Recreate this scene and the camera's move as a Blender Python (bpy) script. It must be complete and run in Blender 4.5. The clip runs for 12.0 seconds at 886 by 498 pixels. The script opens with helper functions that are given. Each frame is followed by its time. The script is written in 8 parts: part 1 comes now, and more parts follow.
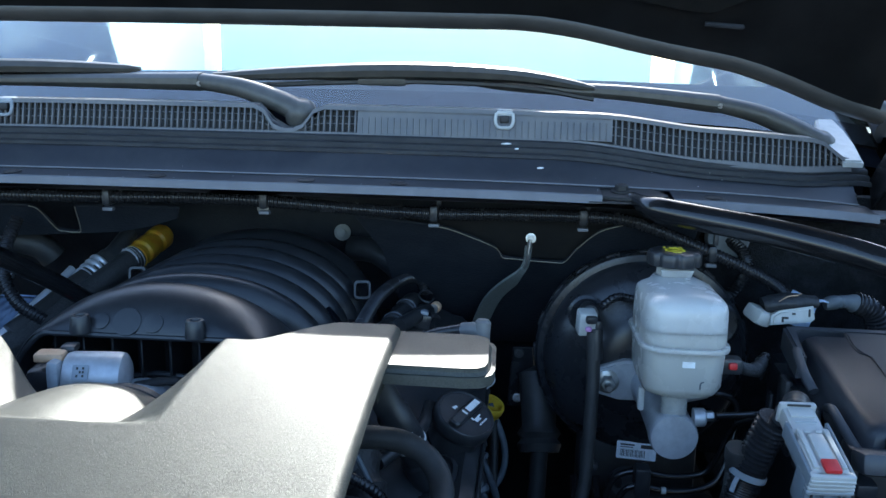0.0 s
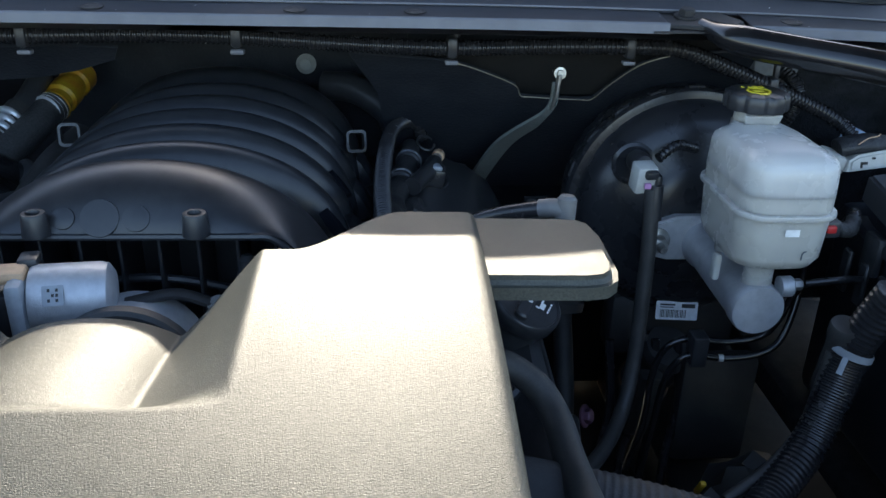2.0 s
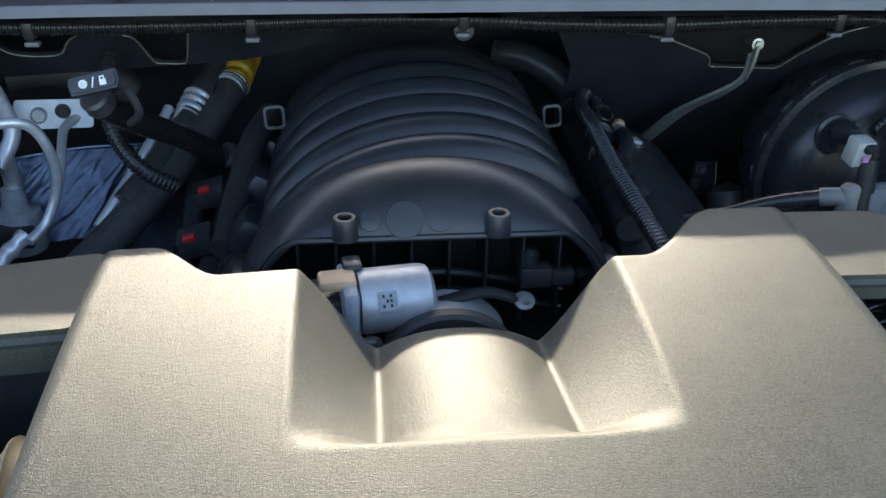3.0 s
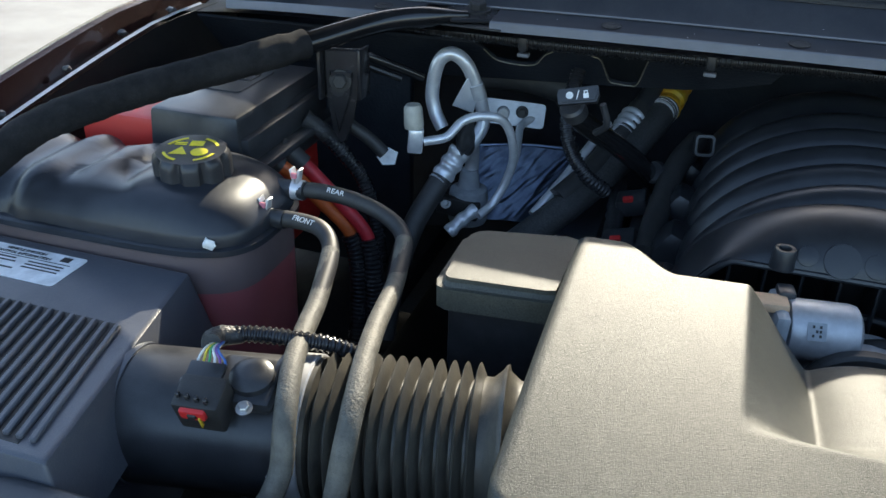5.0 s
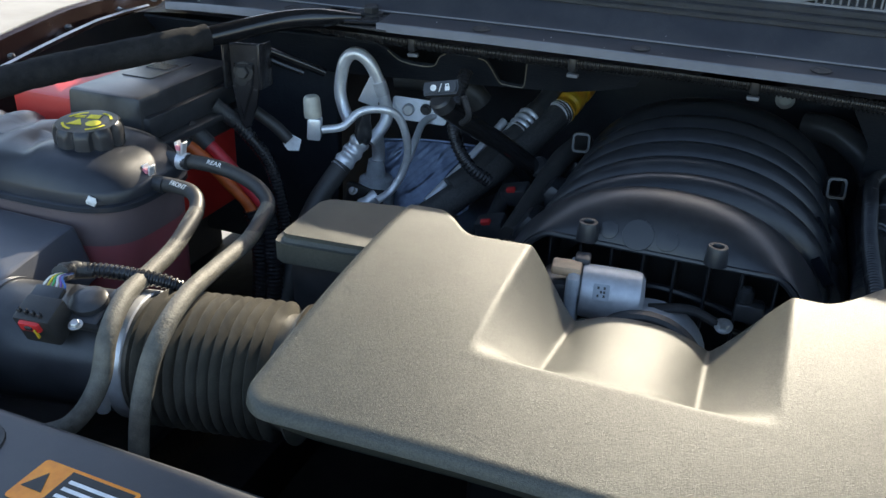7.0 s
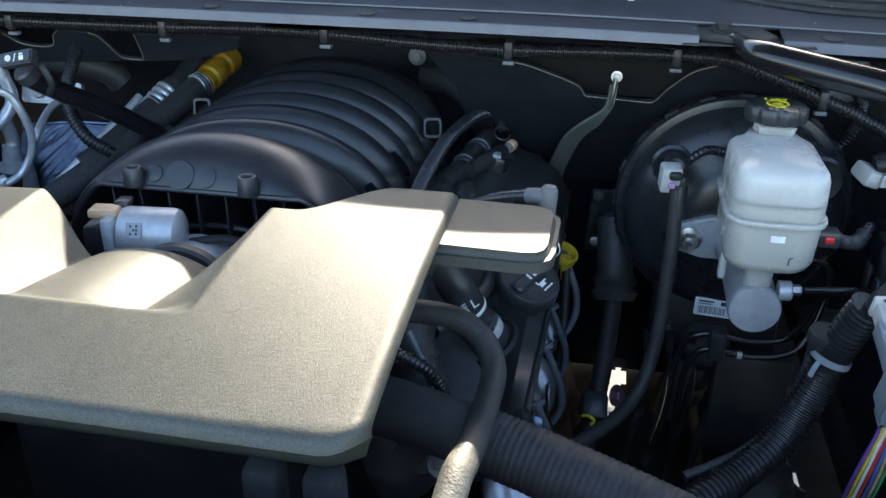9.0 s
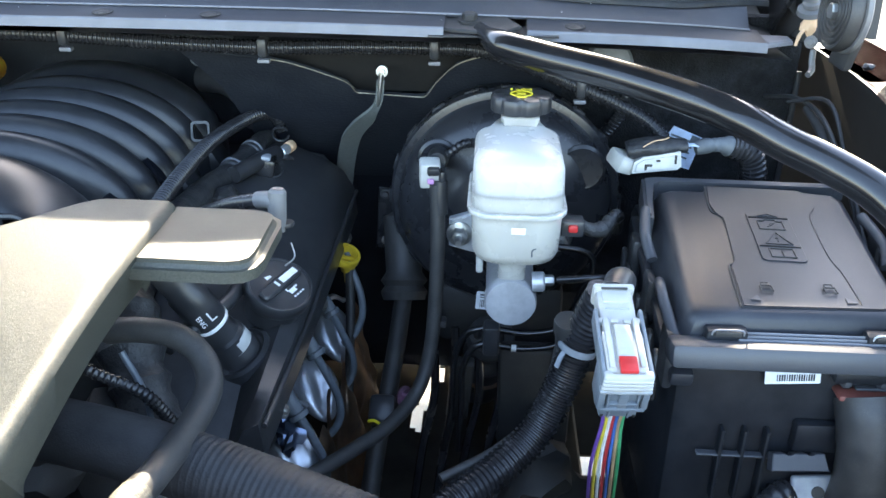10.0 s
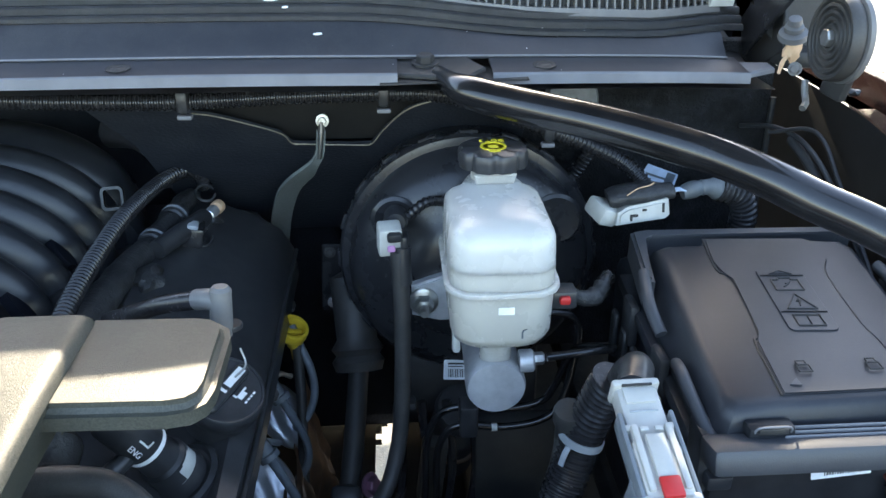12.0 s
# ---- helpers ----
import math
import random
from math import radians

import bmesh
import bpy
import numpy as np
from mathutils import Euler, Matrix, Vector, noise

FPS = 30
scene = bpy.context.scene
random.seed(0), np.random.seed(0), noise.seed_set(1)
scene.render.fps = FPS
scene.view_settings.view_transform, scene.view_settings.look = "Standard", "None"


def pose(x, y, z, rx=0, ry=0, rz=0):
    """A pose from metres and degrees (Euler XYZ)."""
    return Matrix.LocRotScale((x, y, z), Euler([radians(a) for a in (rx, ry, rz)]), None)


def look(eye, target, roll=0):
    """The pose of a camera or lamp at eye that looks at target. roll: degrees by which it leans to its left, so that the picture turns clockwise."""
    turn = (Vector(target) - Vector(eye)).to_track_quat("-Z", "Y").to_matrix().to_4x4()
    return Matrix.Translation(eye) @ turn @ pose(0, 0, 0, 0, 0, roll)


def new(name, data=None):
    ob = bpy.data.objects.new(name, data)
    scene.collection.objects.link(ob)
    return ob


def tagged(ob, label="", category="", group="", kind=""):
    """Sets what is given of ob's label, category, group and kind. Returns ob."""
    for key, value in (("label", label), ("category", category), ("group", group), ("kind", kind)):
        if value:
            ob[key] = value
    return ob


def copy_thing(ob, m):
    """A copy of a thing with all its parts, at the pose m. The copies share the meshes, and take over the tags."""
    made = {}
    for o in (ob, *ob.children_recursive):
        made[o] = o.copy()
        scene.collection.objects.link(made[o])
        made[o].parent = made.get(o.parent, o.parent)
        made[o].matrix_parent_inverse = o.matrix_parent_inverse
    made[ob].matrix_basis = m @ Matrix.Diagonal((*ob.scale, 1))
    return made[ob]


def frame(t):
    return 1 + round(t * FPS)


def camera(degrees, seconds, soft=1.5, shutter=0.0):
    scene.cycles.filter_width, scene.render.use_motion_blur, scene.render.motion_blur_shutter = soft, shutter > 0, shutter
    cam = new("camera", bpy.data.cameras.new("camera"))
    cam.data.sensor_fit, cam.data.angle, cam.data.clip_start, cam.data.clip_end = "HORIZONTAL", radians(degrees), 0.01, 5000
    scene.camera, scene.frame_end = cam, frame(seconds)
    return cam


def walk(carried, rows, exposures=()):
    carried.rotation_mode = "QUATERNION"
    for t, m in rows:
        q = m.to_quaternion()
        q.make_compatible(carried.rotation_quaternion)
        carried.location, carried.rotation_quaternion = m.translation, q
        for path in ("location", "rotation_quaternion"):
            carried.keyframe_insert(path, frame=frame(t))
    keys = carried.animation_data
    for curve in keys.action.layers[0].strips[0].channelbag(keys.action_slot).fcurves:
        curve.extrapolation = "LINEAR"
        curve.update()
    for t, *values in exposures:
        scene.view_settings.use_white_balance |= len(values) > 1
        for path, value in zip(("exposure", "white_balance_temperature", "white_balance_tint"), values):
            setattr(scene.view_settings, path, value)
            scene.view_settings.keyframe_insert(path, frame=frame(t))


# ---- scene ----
cam = camera(54.8, 12.0)
PATH = [
    (0, (0.351, 0.0, 1.42), (0.204, 1.956, 1.025), 1.3),
    (0.5, (0.4, 0.105, 1.394), (0.217, 2.058, 1.0), 0.7),
    (1, (0.382, 0.166, 1.375), (0.208, 2.114, 0.955), 0.6),
    (1.5, (0.29, 0.179, 1.403), (0.278, 2.055, 0.711), 1.3),
    (2, (0.172, 0.207, 1.427), (0.309, 2.021, 0.595), 1.6),
    (2.5, (0.034, 0.226, 1.446), (0.237, 1.988, 0.521), 1.3),
    (3, (-0.099, 0.237, 1.482), (0.078, 1.971, 0.501), 0.9),
    (3.2, (-0.143, 0.23, 1.495), (0.035, 1.966, 0.517), 1.3),
    (3.5, (-0.185, 0.213, 1.516), (-0.002, 1.946, 0.536), 2.8),
    (3.7, (-0.207, 0.202, 1.518), (-0.123, 1.944, 0.539), 2.3),
    (5.3, (-0.198, 0.112, 1.523), (-0.804, 1.765, 0.574), 1.7),
    (5.5, (-0.17, 0.109, 1.525), (-0.801, 1.755, 0.581), 1.7),
    (6, (-0.106, 0.094, 1.523), (-0.776, 1.733, 0.592), 1.8),
    (6.5, (-0.037, 0.081, 1.522), (-0.691, 1.735, 0.608), 2.4),
    (6.7, (-0.012, 0.076, 1.524), (-0.662, 1.734, 0.612), 2.5),
    (8.3, (0.252, 0.065, 1.504), (-0.187, 1.81, 0.631), 0.4),
    (8.5, (0.285, 0.074, 1.493), (-0.114, 1.829, 0.619), 0.5),
    (9, (0.377, 0.095, 1.475), (0.032, 1.863, 0.606), 0.5),
    (9.5, (0.454, 0.119, 1.465), (0.219, 1.904, 0.595), 0.7),
    (10, (0.525, 0.149, 1.465), (0.43, 1.948, 0.596), 0.7),
    (10.5, (0.552, 0.204, 1.451), (0.583, 2.007, 0.586), 0.7),
    (11, (0.537, 0.246, 1.45), (0.637, 2.048, 0.588), 0.6),
    (11.2, (0.523, 0.25, 1.465), (0.634, 2.048, 0.595), 0.4),
    (11.5, (0.508, 0.264, 1.467), (0.616, 2.067, 0.608), 0.1),
    (12, (0.468, 0.293, 1.474), (0.572, 2.097, 0.616), -0.3),
]
walk(cam, [(t, look(eye, target, roll)) for t, eye, target, roll in PATH], [(0.0, 1.88, 5550, 6), (0.5, 2.35, 5650, 6), (1.0, 2.4, 6100, 7), (2.0, 1.95, 6450, 10), (2.5, 1.75, 6650, 11), (3.0, 2.05, 6700, 10), (3.5, 2.2, 6500, 10), (5.5, 1.5, 6450, 7), (6.5, 1.6, 6700, 9), (8.5, 2.1, 6450, 8), (9.2, 2.55, 6750, 9), (9.5, 2.9, 6850, 10), (10.0, 3.45, 6950, 10), (10.5, 3.5, 7000, 11), (11.0, 3.1, 7000, 11), (11.5, 2.9, 7050, 12), (12.0, 2.9, 7050, 9)])

# ---- world, sun ----
SUN_EL, SUN_AZ = 28.1, 0.0   # degrees: height, and turn from straight behind the windscreen
world = bpy.data.worlds.new("sky")
scene.world = world
world.use_nodes = True
wn = world.node_tree.nodes
sky = wn.new("ShaderNodeTexSky")
sky.sky_type = "NISHITA"
sky.sun_disc = False
sky.sun_elevation = radians(SUN_EL)
sky.sun_rotation = radians(SUN_AZ)
sky.air_density, sky.dust_density, sky.ozone_density = 1.0, 1.5, 1.2
world.node_tree.links.new(sky.outputs[0], wn["Background"].inputs[0])
wn["Background"].inputs[1].default_value = 0.15

TO_SUN = Vector((math.sin(radians(SUN_AZ)) * math.cos(radians(SUN_EL)), math.cos(radians(SUN_AZ)) * math.cos(radians(SUN_EL)), math.sin(radians(SUN_EL))))
sun_data = bpy.data.lights.new("sun", "SUN")
sun_data.energy, sun_data.angle, sun_data.color = 3.2, radians(0.5), (1.0, 0.90, 0.73)
sun = new("sun", sun_data)
sun.matrix_world = look(TO_SUN * 20, (0, 0, 0))


# ---- materials ----
def material(name, col, rough=0.5, metal=0.0, col2=None, vary=60.0, grain=700.0, bump=0.15, dust=0.0, dust_col=(0.26, 0.25, 0.23), spec=0.5, coat=0.0, depth=0.0006):
    """A surface with two scales of colour change, fine relief, uneven gloss and a film of dust with its own shape."""
    m = bpy.data.materials.new(name)
    m.use_nodes = True
    n, l = m.node_tree.nodes, m.node_tree.links
    b = n["Principled BSDF"]
    tc = n.new("ShaderNodeTexCoord")
    def noise_node(scale, detail=4.0, rough_=0.6):
        t = n.new("ShaderNodeTexNoise")
        t.inputs["Scale"].default_value, t.inputs["Detail"].default_value, t.inputs["Roughness"].default_value = scale, detail, rough_
        l.new(tc.outputs["Object"], t.inputs["Vector"])
        return t
    big, fine = noise_node(vary), noise_node(grain, 2.0)
    ramp = n.new("ShaderNodeMapRange")
    ramp.inputs[1].default_value, ramp.inputs[2].default_value = 0.35, 0.65
    l.new(big.outputs[0], ramp.inputs[0])
    mix = n.new("ShaderNodeMix")
    mix.data_type = "RGBA"
    c2 = col2 or tuple(min(1, c * 1.35 + 0.004) for c in col)
    mix.inputs[6].default_value, mix.inputs[7].default_value = (*col, 1), (*c2, 1)
    l.new(ramp.outputs[0], mix.inputs[0])
    out = mix.outputs[2]
    if dust > 0:
        blot, speck = noise_node(22.0, 6.0, 0.75), noise_node(1500.0, 1.0)
        mul = n.new("ShaderNodeMath")
        mul.operation = "MULTIPLY"
        l.new(blot.outputs[0], mul.inputs[0])
        l.new(speck.outputs[0], mul.inputs[1])
        dr = n.new("ShaderNodeMapRange")
        dr.inputs[1].default_value, dr.inputs[2].default_value, dr.inputs[4].default_value = 0.24, 0.44, dust * 0.6
        l.new(mul.outputs[0], dr.inputs[0])
        dm = n.new("ShaderNodeMix")
        dm.data_type = "RGBA"
        dm.inputs[7].default_value = (*dust_col, 1)
        l.new(dr.outputs[0], dm.inputs[0])
        l.new(out, dm.inputs[6])
        out = dm.outputs[2]
    l.new(out, b.inputs["Base Color"])
    rr = n.new("ShaderNodeMapRange")
    rr.inputs[3].default_value, rr.inputs[4].default_value = max(0.02, rough - 0.08), min(1, rough + 0.1)
    l.new(big.outputs[0], rr.inputs[0])
    l.new(rr.outputs[0], b.inputs["Roughness"])
    b.inputs["Metallic"].default_value = metal
    b.inputs["Specular IOR Level"].default_value = spec
    b.inputs["Coat Weight"].default_value = coat
    if bump > 0:
        bn = n.new("ShaderNodeBump")
        bn.inputs["Strength"].default_value, bn.inputs["Distance"].default_value = bump, depth
        l.new(fine.outputs[0], bn.inputs["Height"])
        l.new(bn.outputs[0], b.inputs["Normal"])
    return m


M_COVER = material("grained grey plastic", (0.037, 0.038, 0.0315), 0.42, 0.0, (0.078, 0.079, 0.065), 620, 1250, 0.8, 0.5, (0.16, 0.16, 0.125), spec=0.5, depth=0.0006)
M_MANI = material("satin black composite", (0.018, 0.0195, 0.023), 0.32, 0.0, (0.027, 0.029, 0.033), 40, 900, 0.10, 0.05)
M_BLACK = material("black plastic", (0.026, 0.027, 0.030), 0.32, 0.0, None, 50, 800, 0.15, 0.10)
M_DARK = material("dark underbody metal", (0.018, 0.018, 0.019), 0.55, 0.0, (0.030, 0.029, 0.028), 30, 500, 0.3, 0.12)
M_RUBBER = material("black rubber hose", (0.030, 0.030, 0.031), 0.5, 0.0, (0.044, 0.042, 0.040), 60, 1200, 0.2, 0.25)
# Dust on rubber, lightened further so the colour carries the sunlight.
M_DUSTYLIT = material("dusty rubber hose with sunlit tan", (0.085, 0.080, 0.066), 0.6, 0.0, (0.15, 0.14, 0.115), 90, 420, 0.9, 0.65, (0.36, 0.33, 0.27), depth=0.0009)
M_HOSE = material("dull black hose rubber", (0.026, 0.026, 0.028), 0.58, 0.0, (0.038, 0.038, 0.040), 60, 420, 0.6, 0.10, spec=0.3)
M_CONDUIT = material("split loom plastic", (0.016, 0.016, 0.018), 0.24, 0.0, None, 60, 900, 0.1, 0.12)
M_FOAM = material("black foam wrap", (0.013, 0.013, 0.014), 0.95, 0.0, (0.026, 0.025, 0.025), 50, 900, 1.0, 0.45, (0.10, 0.10, 0.10), spec=0.2, depth=0.0014)
M_TUBE = material("gloss black tube", (0.008, 0.008, 0.009), 0.16, 0.0, None, 30, 500, 0.04, 0.04, coat=0.3)
M_BOOSTER = material("booster enamel", (0.016, 0.017, 0.020), 0.27, 0.0, (0.022, 0.023, 0.027), 25, 500, 0.12, 0.12)
M_GLOSS = material("black enamel", (0.014, 0.014, 0.016), 0.25, 0.0, None, 25, 300, 0.05, 0.12)
M_ALU = material("cast aluminium", (0.48, 0.49, 0.51), 0.42, 0.45, (0.58, 0.59, 0.61), 90, 900, 0.35, 0.12)
M_TANK = material("weathered tank plastic", (0.021, 0.024, 0.031), 0.33, 0.0, (0.027, 0.030, 0.038), 30, 800, 0.12, 0.03)
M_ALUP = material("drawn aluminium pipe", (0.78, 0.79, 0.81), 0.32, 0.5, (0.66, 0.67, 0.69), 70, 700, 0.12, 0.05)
M_STEEL = material("zinc plated steel", (0.55, 0.55, 0.54), 0.35, 0.9, (0.42, 0.41, 0.38), 120, 700, 0.2, 0.1)
M_FOIL = material("heat shield foil", (0.19, 0.23, 0.31), 0.30, 0.9, (0.13, 0.16, 0.23), 60, 48, 0.14, 0.0, depth=0.003)
M_SHIELD = material("stamped heat shield", (0.50, 0.53, 0.58), 0.30, 0.75, (0.40, 0.41, 0.43), 25, 300, 0.12, 0.10)
M_COWL = material("cowl panel paint", (0.026, 0.029, 0.037), 0.38, 0.0, (0.034, 0.037, 0.045), 18, 700, 0.12, 0.14, spec=0.4)
# Bluish pale grey carries the sky's reflection on the cowl edges.
M_LIP = material("grey plastic tinted by sky light", (0.150, 0.155, 0.175), 0.5, 0.0, (0.18, 0.185, 0.205), 25, 700, 0.15, 0.2)
M_GRILLE = material("weathered cowl grille plastic", (0.12, 0.12, 0.125), 0.45, 0.0, (0.16, 0.157, 0.155), 30, 800, 0.25, 0.25)
M_SEAL = material("weatherstrip rubber", (0.040, 0.041, 0.045), 0.45, 0.0, None, 40, 900, 0.2, 0.3)
M_FIREWALL = material("firewall insulation", (0.015, 0.018, 0.025), 0.55, 0.0, (0.025, 0.029, 0.037), 20, 260, 0.5, 0.10, spec=0.28, depth=0.002)
M_PAINT = material("dark maroon paint", (0.022, 0.006, 0.006), 0.22, 0.0, (0.030, 0.008, 0.007), 12, 300, 0.02, 0.03, coat=0.4)
M_HOODIN = material("hood inner paint", (0.016, 0.015, 0.015), 0.35, 0.0, None, 12, 400, 0.06, 0.08, coat=0.2)
M_PAD = material("hood insulation pad", (0.020, 0.019, 0.018), 0.95, 0.0, (0.030, 0.028, 0.026), 30, 900, 0.7, 0.08, spec=0.2)
M_TRAY = material("radiator cover plastic", (0.045, 0.048, 0.056), 0.44, 0.0, (0.053, 0.056, 0.064), 16, 800, 0.2, 0.08)
M_FUSE = material("fuse box lid plastic", (0.016, 0.018, 0.024), 0.44, 0.0, (0.025, 0.027, 0.033), 20, 900, 0.2, 0.08)
M_BOX = material("air box plastic", (0.076, 0.082, 0.100), 0.32, 0.0, (0.090, 0.096, 0.115), 14, 700, 0.4, 0.32)
M_WHITE = material("white connector plastic", (0.56, 0.56, 0.53), 0.45, 0.0, (0.48, 0.48, 0.45), 60, 800, 0.1, 0.15)
M_PALEGREY = material("pale grey connector plastic", (0.42, 0.418, 0.40), 0.45, 0.0, (0.48, 0.475, 0.45), 60, 800, 0.1, 0.2)
M_GREY = material("light grey connector plastic", (0.27, 0.29, 0.31), 0.45, 0.0, None, 60, 800, 0.1, 0.12)
M_CONN = material("blue grey connector housing", (0.155, 0.180, 0.205), 0.42, 0.0, (0.185, 0.21, 0.235), 60, 800, 0.12, 0.15)
M_FBASE = material("fuse box case plastic", (0.011, 0.0125, 0.016), 0.42, 0.0, (0.018, 0.020, 0.024), 40, 600, 0.2, 0.04, spec=0.25)
M_RED = material("red plastic", (0.62, 0.03, 0.03), 0.4, 0.0, (0.5, 0.025, 0.025), 60, 800, 0.08, 0.05)
M_REDBATT = material("red battery case plastic", (0.65, 0.035, 0.025), 0.45, 0.0, (0.58, 0.03, 0.02), 20, 700, 0.1, 0.05)
M_REDCAB = material("red cable jacket", (0.45, 0.02, 0.03), 0.4, 0.0, None, 60, 800, 0.1, 0.08)
M_ORANGE = material("orange red loom", (0.50, 0.10, 0.02), 0.45, 0.0, None, 60, 800, 0.1, 0.08)
M_YELLOW = material("yellow plastic", (0.62, 0.43, 0.03), 0.4, 0.0, (0.55, 0.37, 0.03), 60, 700, 0.1, 0.06)
M_AMBER = material("amber quick connector", (0.55, 0.24, 0.02), 0.35, 0.0, (0.60, 0.40, 0.03), 50, 700, 0.1, 0.06)
M_YPRINT = material("yellow print", (0.75, 0.62, 0.03), 0.5, bump=0.0)
M_WPRINT = material("white print", (0.75, 0.75, 0.73), 0.5, bump=0.0, dust=0.15)
M_LABEL = material("silver white label", (0.68, 0.69, 0.70), 0.4, 0.0, None, 60, 500, 0.03, 0.08)
M_INK = material("black print", (0.02, 0.02, 0.02), 0.5, bump=0.0)
M_OLABEL = material("orange warning label", (0.85, 0.25, 0.01), 0.4, bump=0.02)
M_TAPE = material("cloth harness tape", (0.020, 0.021, 0.023), 0.45, 0.0, (0.036, 0.037, 0.040), 80, 260, 0.7, 0.2, depth=0.002)
M_STRAP = material("braided ground strap", (0.16, 0.18, 0.172), 0.55, 0.2, (0.20, 0.215, 0.21), 200, 1400, 0.8, 0.15)
M_SLEEVE = material("braided hose sleeve", (0.028, 0.029, 0.031), 0.48, 0.0, (0.075, 0.074, 0.072), 420, 900, 0.9, 0.1, depth=0.0015)
M_SPARK = material("grey plug wire", (0.085, 0.10, 0.115), 0.5, 0.0, None, 60, 800, 0.1, 0.15)
M_TAG = material("pale blue paper", (0.42, 0.50, 0.62), 0.6, 0.0, None, 60, 500, 0.03, 0.05)
M_BOOTG = material("grey plug boot", (0.085, 0.097, 0.108), 0.5, 0.0, None, 60, 800, 0.1, 0.2)
M_TRAYD = material("dusty brown underbody", (0.030, 0.027, 0.024), 0.8, 0.0, (0.050, 0.045, 0.039), 12, 300, 0.4, 0.12, spec=0.2)
M_GROMMET = material("pale rubber grommet", (0.16, 0.17, 0.18), 0.55, 0.0, None, 60, 800, 0.1, 0.2)
M_COPPER = material("heat stained metal", (0.34, 0.22, 0.14), 0.42, 0.75, (0.20, 0.15, 0.12), 30, 400, 0.4, 0.15)
M_TAN = material("tan clip plastic", (0.55, 0.36, 0.22), 0.5, 0.0, None, 60, 700, 0.1, 0.05)
M_CLEARCAP = material("cloudy port cap", (0.42, 0.40, 0.34), 0.5, 0.0, None, 60, 700, 0.1, 0.1)
M_DASH = material("dark dashboard vinyl", (0.060, 0.066, 0.076), 0.75, 0.0, (0.075, 0.080, 0.090), 8, 500, 0.3, 0.0, spec=0.1)
M_CABIN = material("grey cabin trim", (0.42, 0.44, 0.46), 0.8, 0.0, (0.48, 0.50, 0.52), 6, 300, 0.2, 0.0)
M_GROUND = material("concrete ground", (0.225, 0.215, 0.195), 0.85, 0.0, (0.31, 0.30, 0.275), 1.4, 160, 0.6, 0.35, (0.17, 0.16, 0.15), depth=0.004)
M_WIRES = [material("wire " + n_, c_, 0.4, bump=0.0) for n_, c_ in (("violet", (0.16, 0.07, 0.30)), ("yellow", (0.65, 0.5, 0.05)), ("white", (0.7, 0.7, 0.68)), ("red", (0.5, 0.04, 0.04)), ("blue", (0.05, 0.14, 0.4)), ("tan", (0.45, 0.30, 0.16)), ("green", (0.05, 0.3, 0.12)))]


def cloudy(name, col, rough, weight, tint):
    """Milky plastic that lets light through."""
    m = material(name, col, rough, 0.0, tuple(c * 0.94 for c in col), 30, 500, 0.08, 0.06)
    b = m.node_tree.nodes["Principled BSDF"]
    b.inputs["Subsurface Weight"].default_value = weight
    b.inputs["Subsurface Radius"].default_value = tint
    b.inputs["Subsurface Scale"].default_value = 0.03
    return m


M_MILK = cloudy("milky reservoir plastic", (0.52, 0.507, 0.462), 0.26, 0.85, (1.0, 1.0, 0.95))
# Lighter copy of the milky plastic, with the sun on the upper tank in it.
M_MILKTOP = cloudy("empty reservoir plastic lightened for sun", (0.56, 0.557, 0.535), 0.26, 0.85, (1.0, 1.0, 1.0))
M_PINK = cloudy("pink coolant behind cloudy plastic", (0.34, 0.10, 0.11), 0.3, 0.4, (1.0, 0.4, 0.4))
M_CLOUD = cloudy("cloudy tank plastic", (0.17, 0.13, 0.13), 0.35, 0.4, (1.0, 0.9, 0.8))

M_FRIT = material("black glass border", (0.006, 0.007, 0.010), 0.12, 0.0, None, 20, 300, 0.0, 0.0, spec=0.0)
# Near black without gloss, to give shaded places their darkness by colour.
M_SHADE = material("matt black for shaded places", (0.006, 0.007, 0.010), 0.95, 0.0, None, 20, 300, 0.02, 0.0, spec=0.0)
M_TRIMD = material("dark cabin trim", (0.05, 0.052, 0.056), 0.85, 0.0, (0.065, 0.067, 0.07), 6, 300, 0.2, 0.0, spec=0.2)
# Lighter and warmer than the inner paint: sunlight on the hem, put into colour.
M_HEM = material("hood hem paint lightened for sun", (0.045, 0.042, 0.038), 0.35, 0.0, (0.060, 0.056, 0.050), 14, 500, 0.08, 0.15)
M_FELT = material("coarse black felt", (0.009, 0.009, 0.010), 0.9, 0.0, (0.016, 0.016, 0.016), 60, 380, 1.0, 0.7, (0.10, 0.11, 0.13), spec=0.2, depth=0.003)
# The warm tan of sunlight on the black arms is painted into this colour.
M_WIPER = material("wiper arm plastic with sunlit tan", (0.070, 0.067, 0.060), 0.36, 0.0, (0.100, 0.095, 0.084), 40, 600, 0.2, 0.3, (0.26, 0.24, 0.20))
# Grille plastic made paler: the sunlight on the rim is put into the colour.
M_RIM = material("grille rim with sun in its colour", (0.25, 0.245, 0.23), 0.5, 0.0, (0.31, 0.30, 0.28), 40, 700, 0.2, 0.3)
M_EDGE = material("bare trimmed edge", (0.33, 0.29, 0.22), 0.5, 0.3, (0.22, 0.20, 0.16), 200)
# Dusty, and raised in tone to make up for sunlight on the bellows.
M_BELLOWS = material("dusty bellows rubber lightened for sun", (0.058, 0.055, 0.048), 0.42, 0.0, (0.095, 0.088, 0.072), 60, 700, 0.3, 0.5, (0.28, 0.25, 0.20))
M_HORIZON = bpy.data.materials.new("tinted rear glass")
M_HORIZON.use_nodes = True
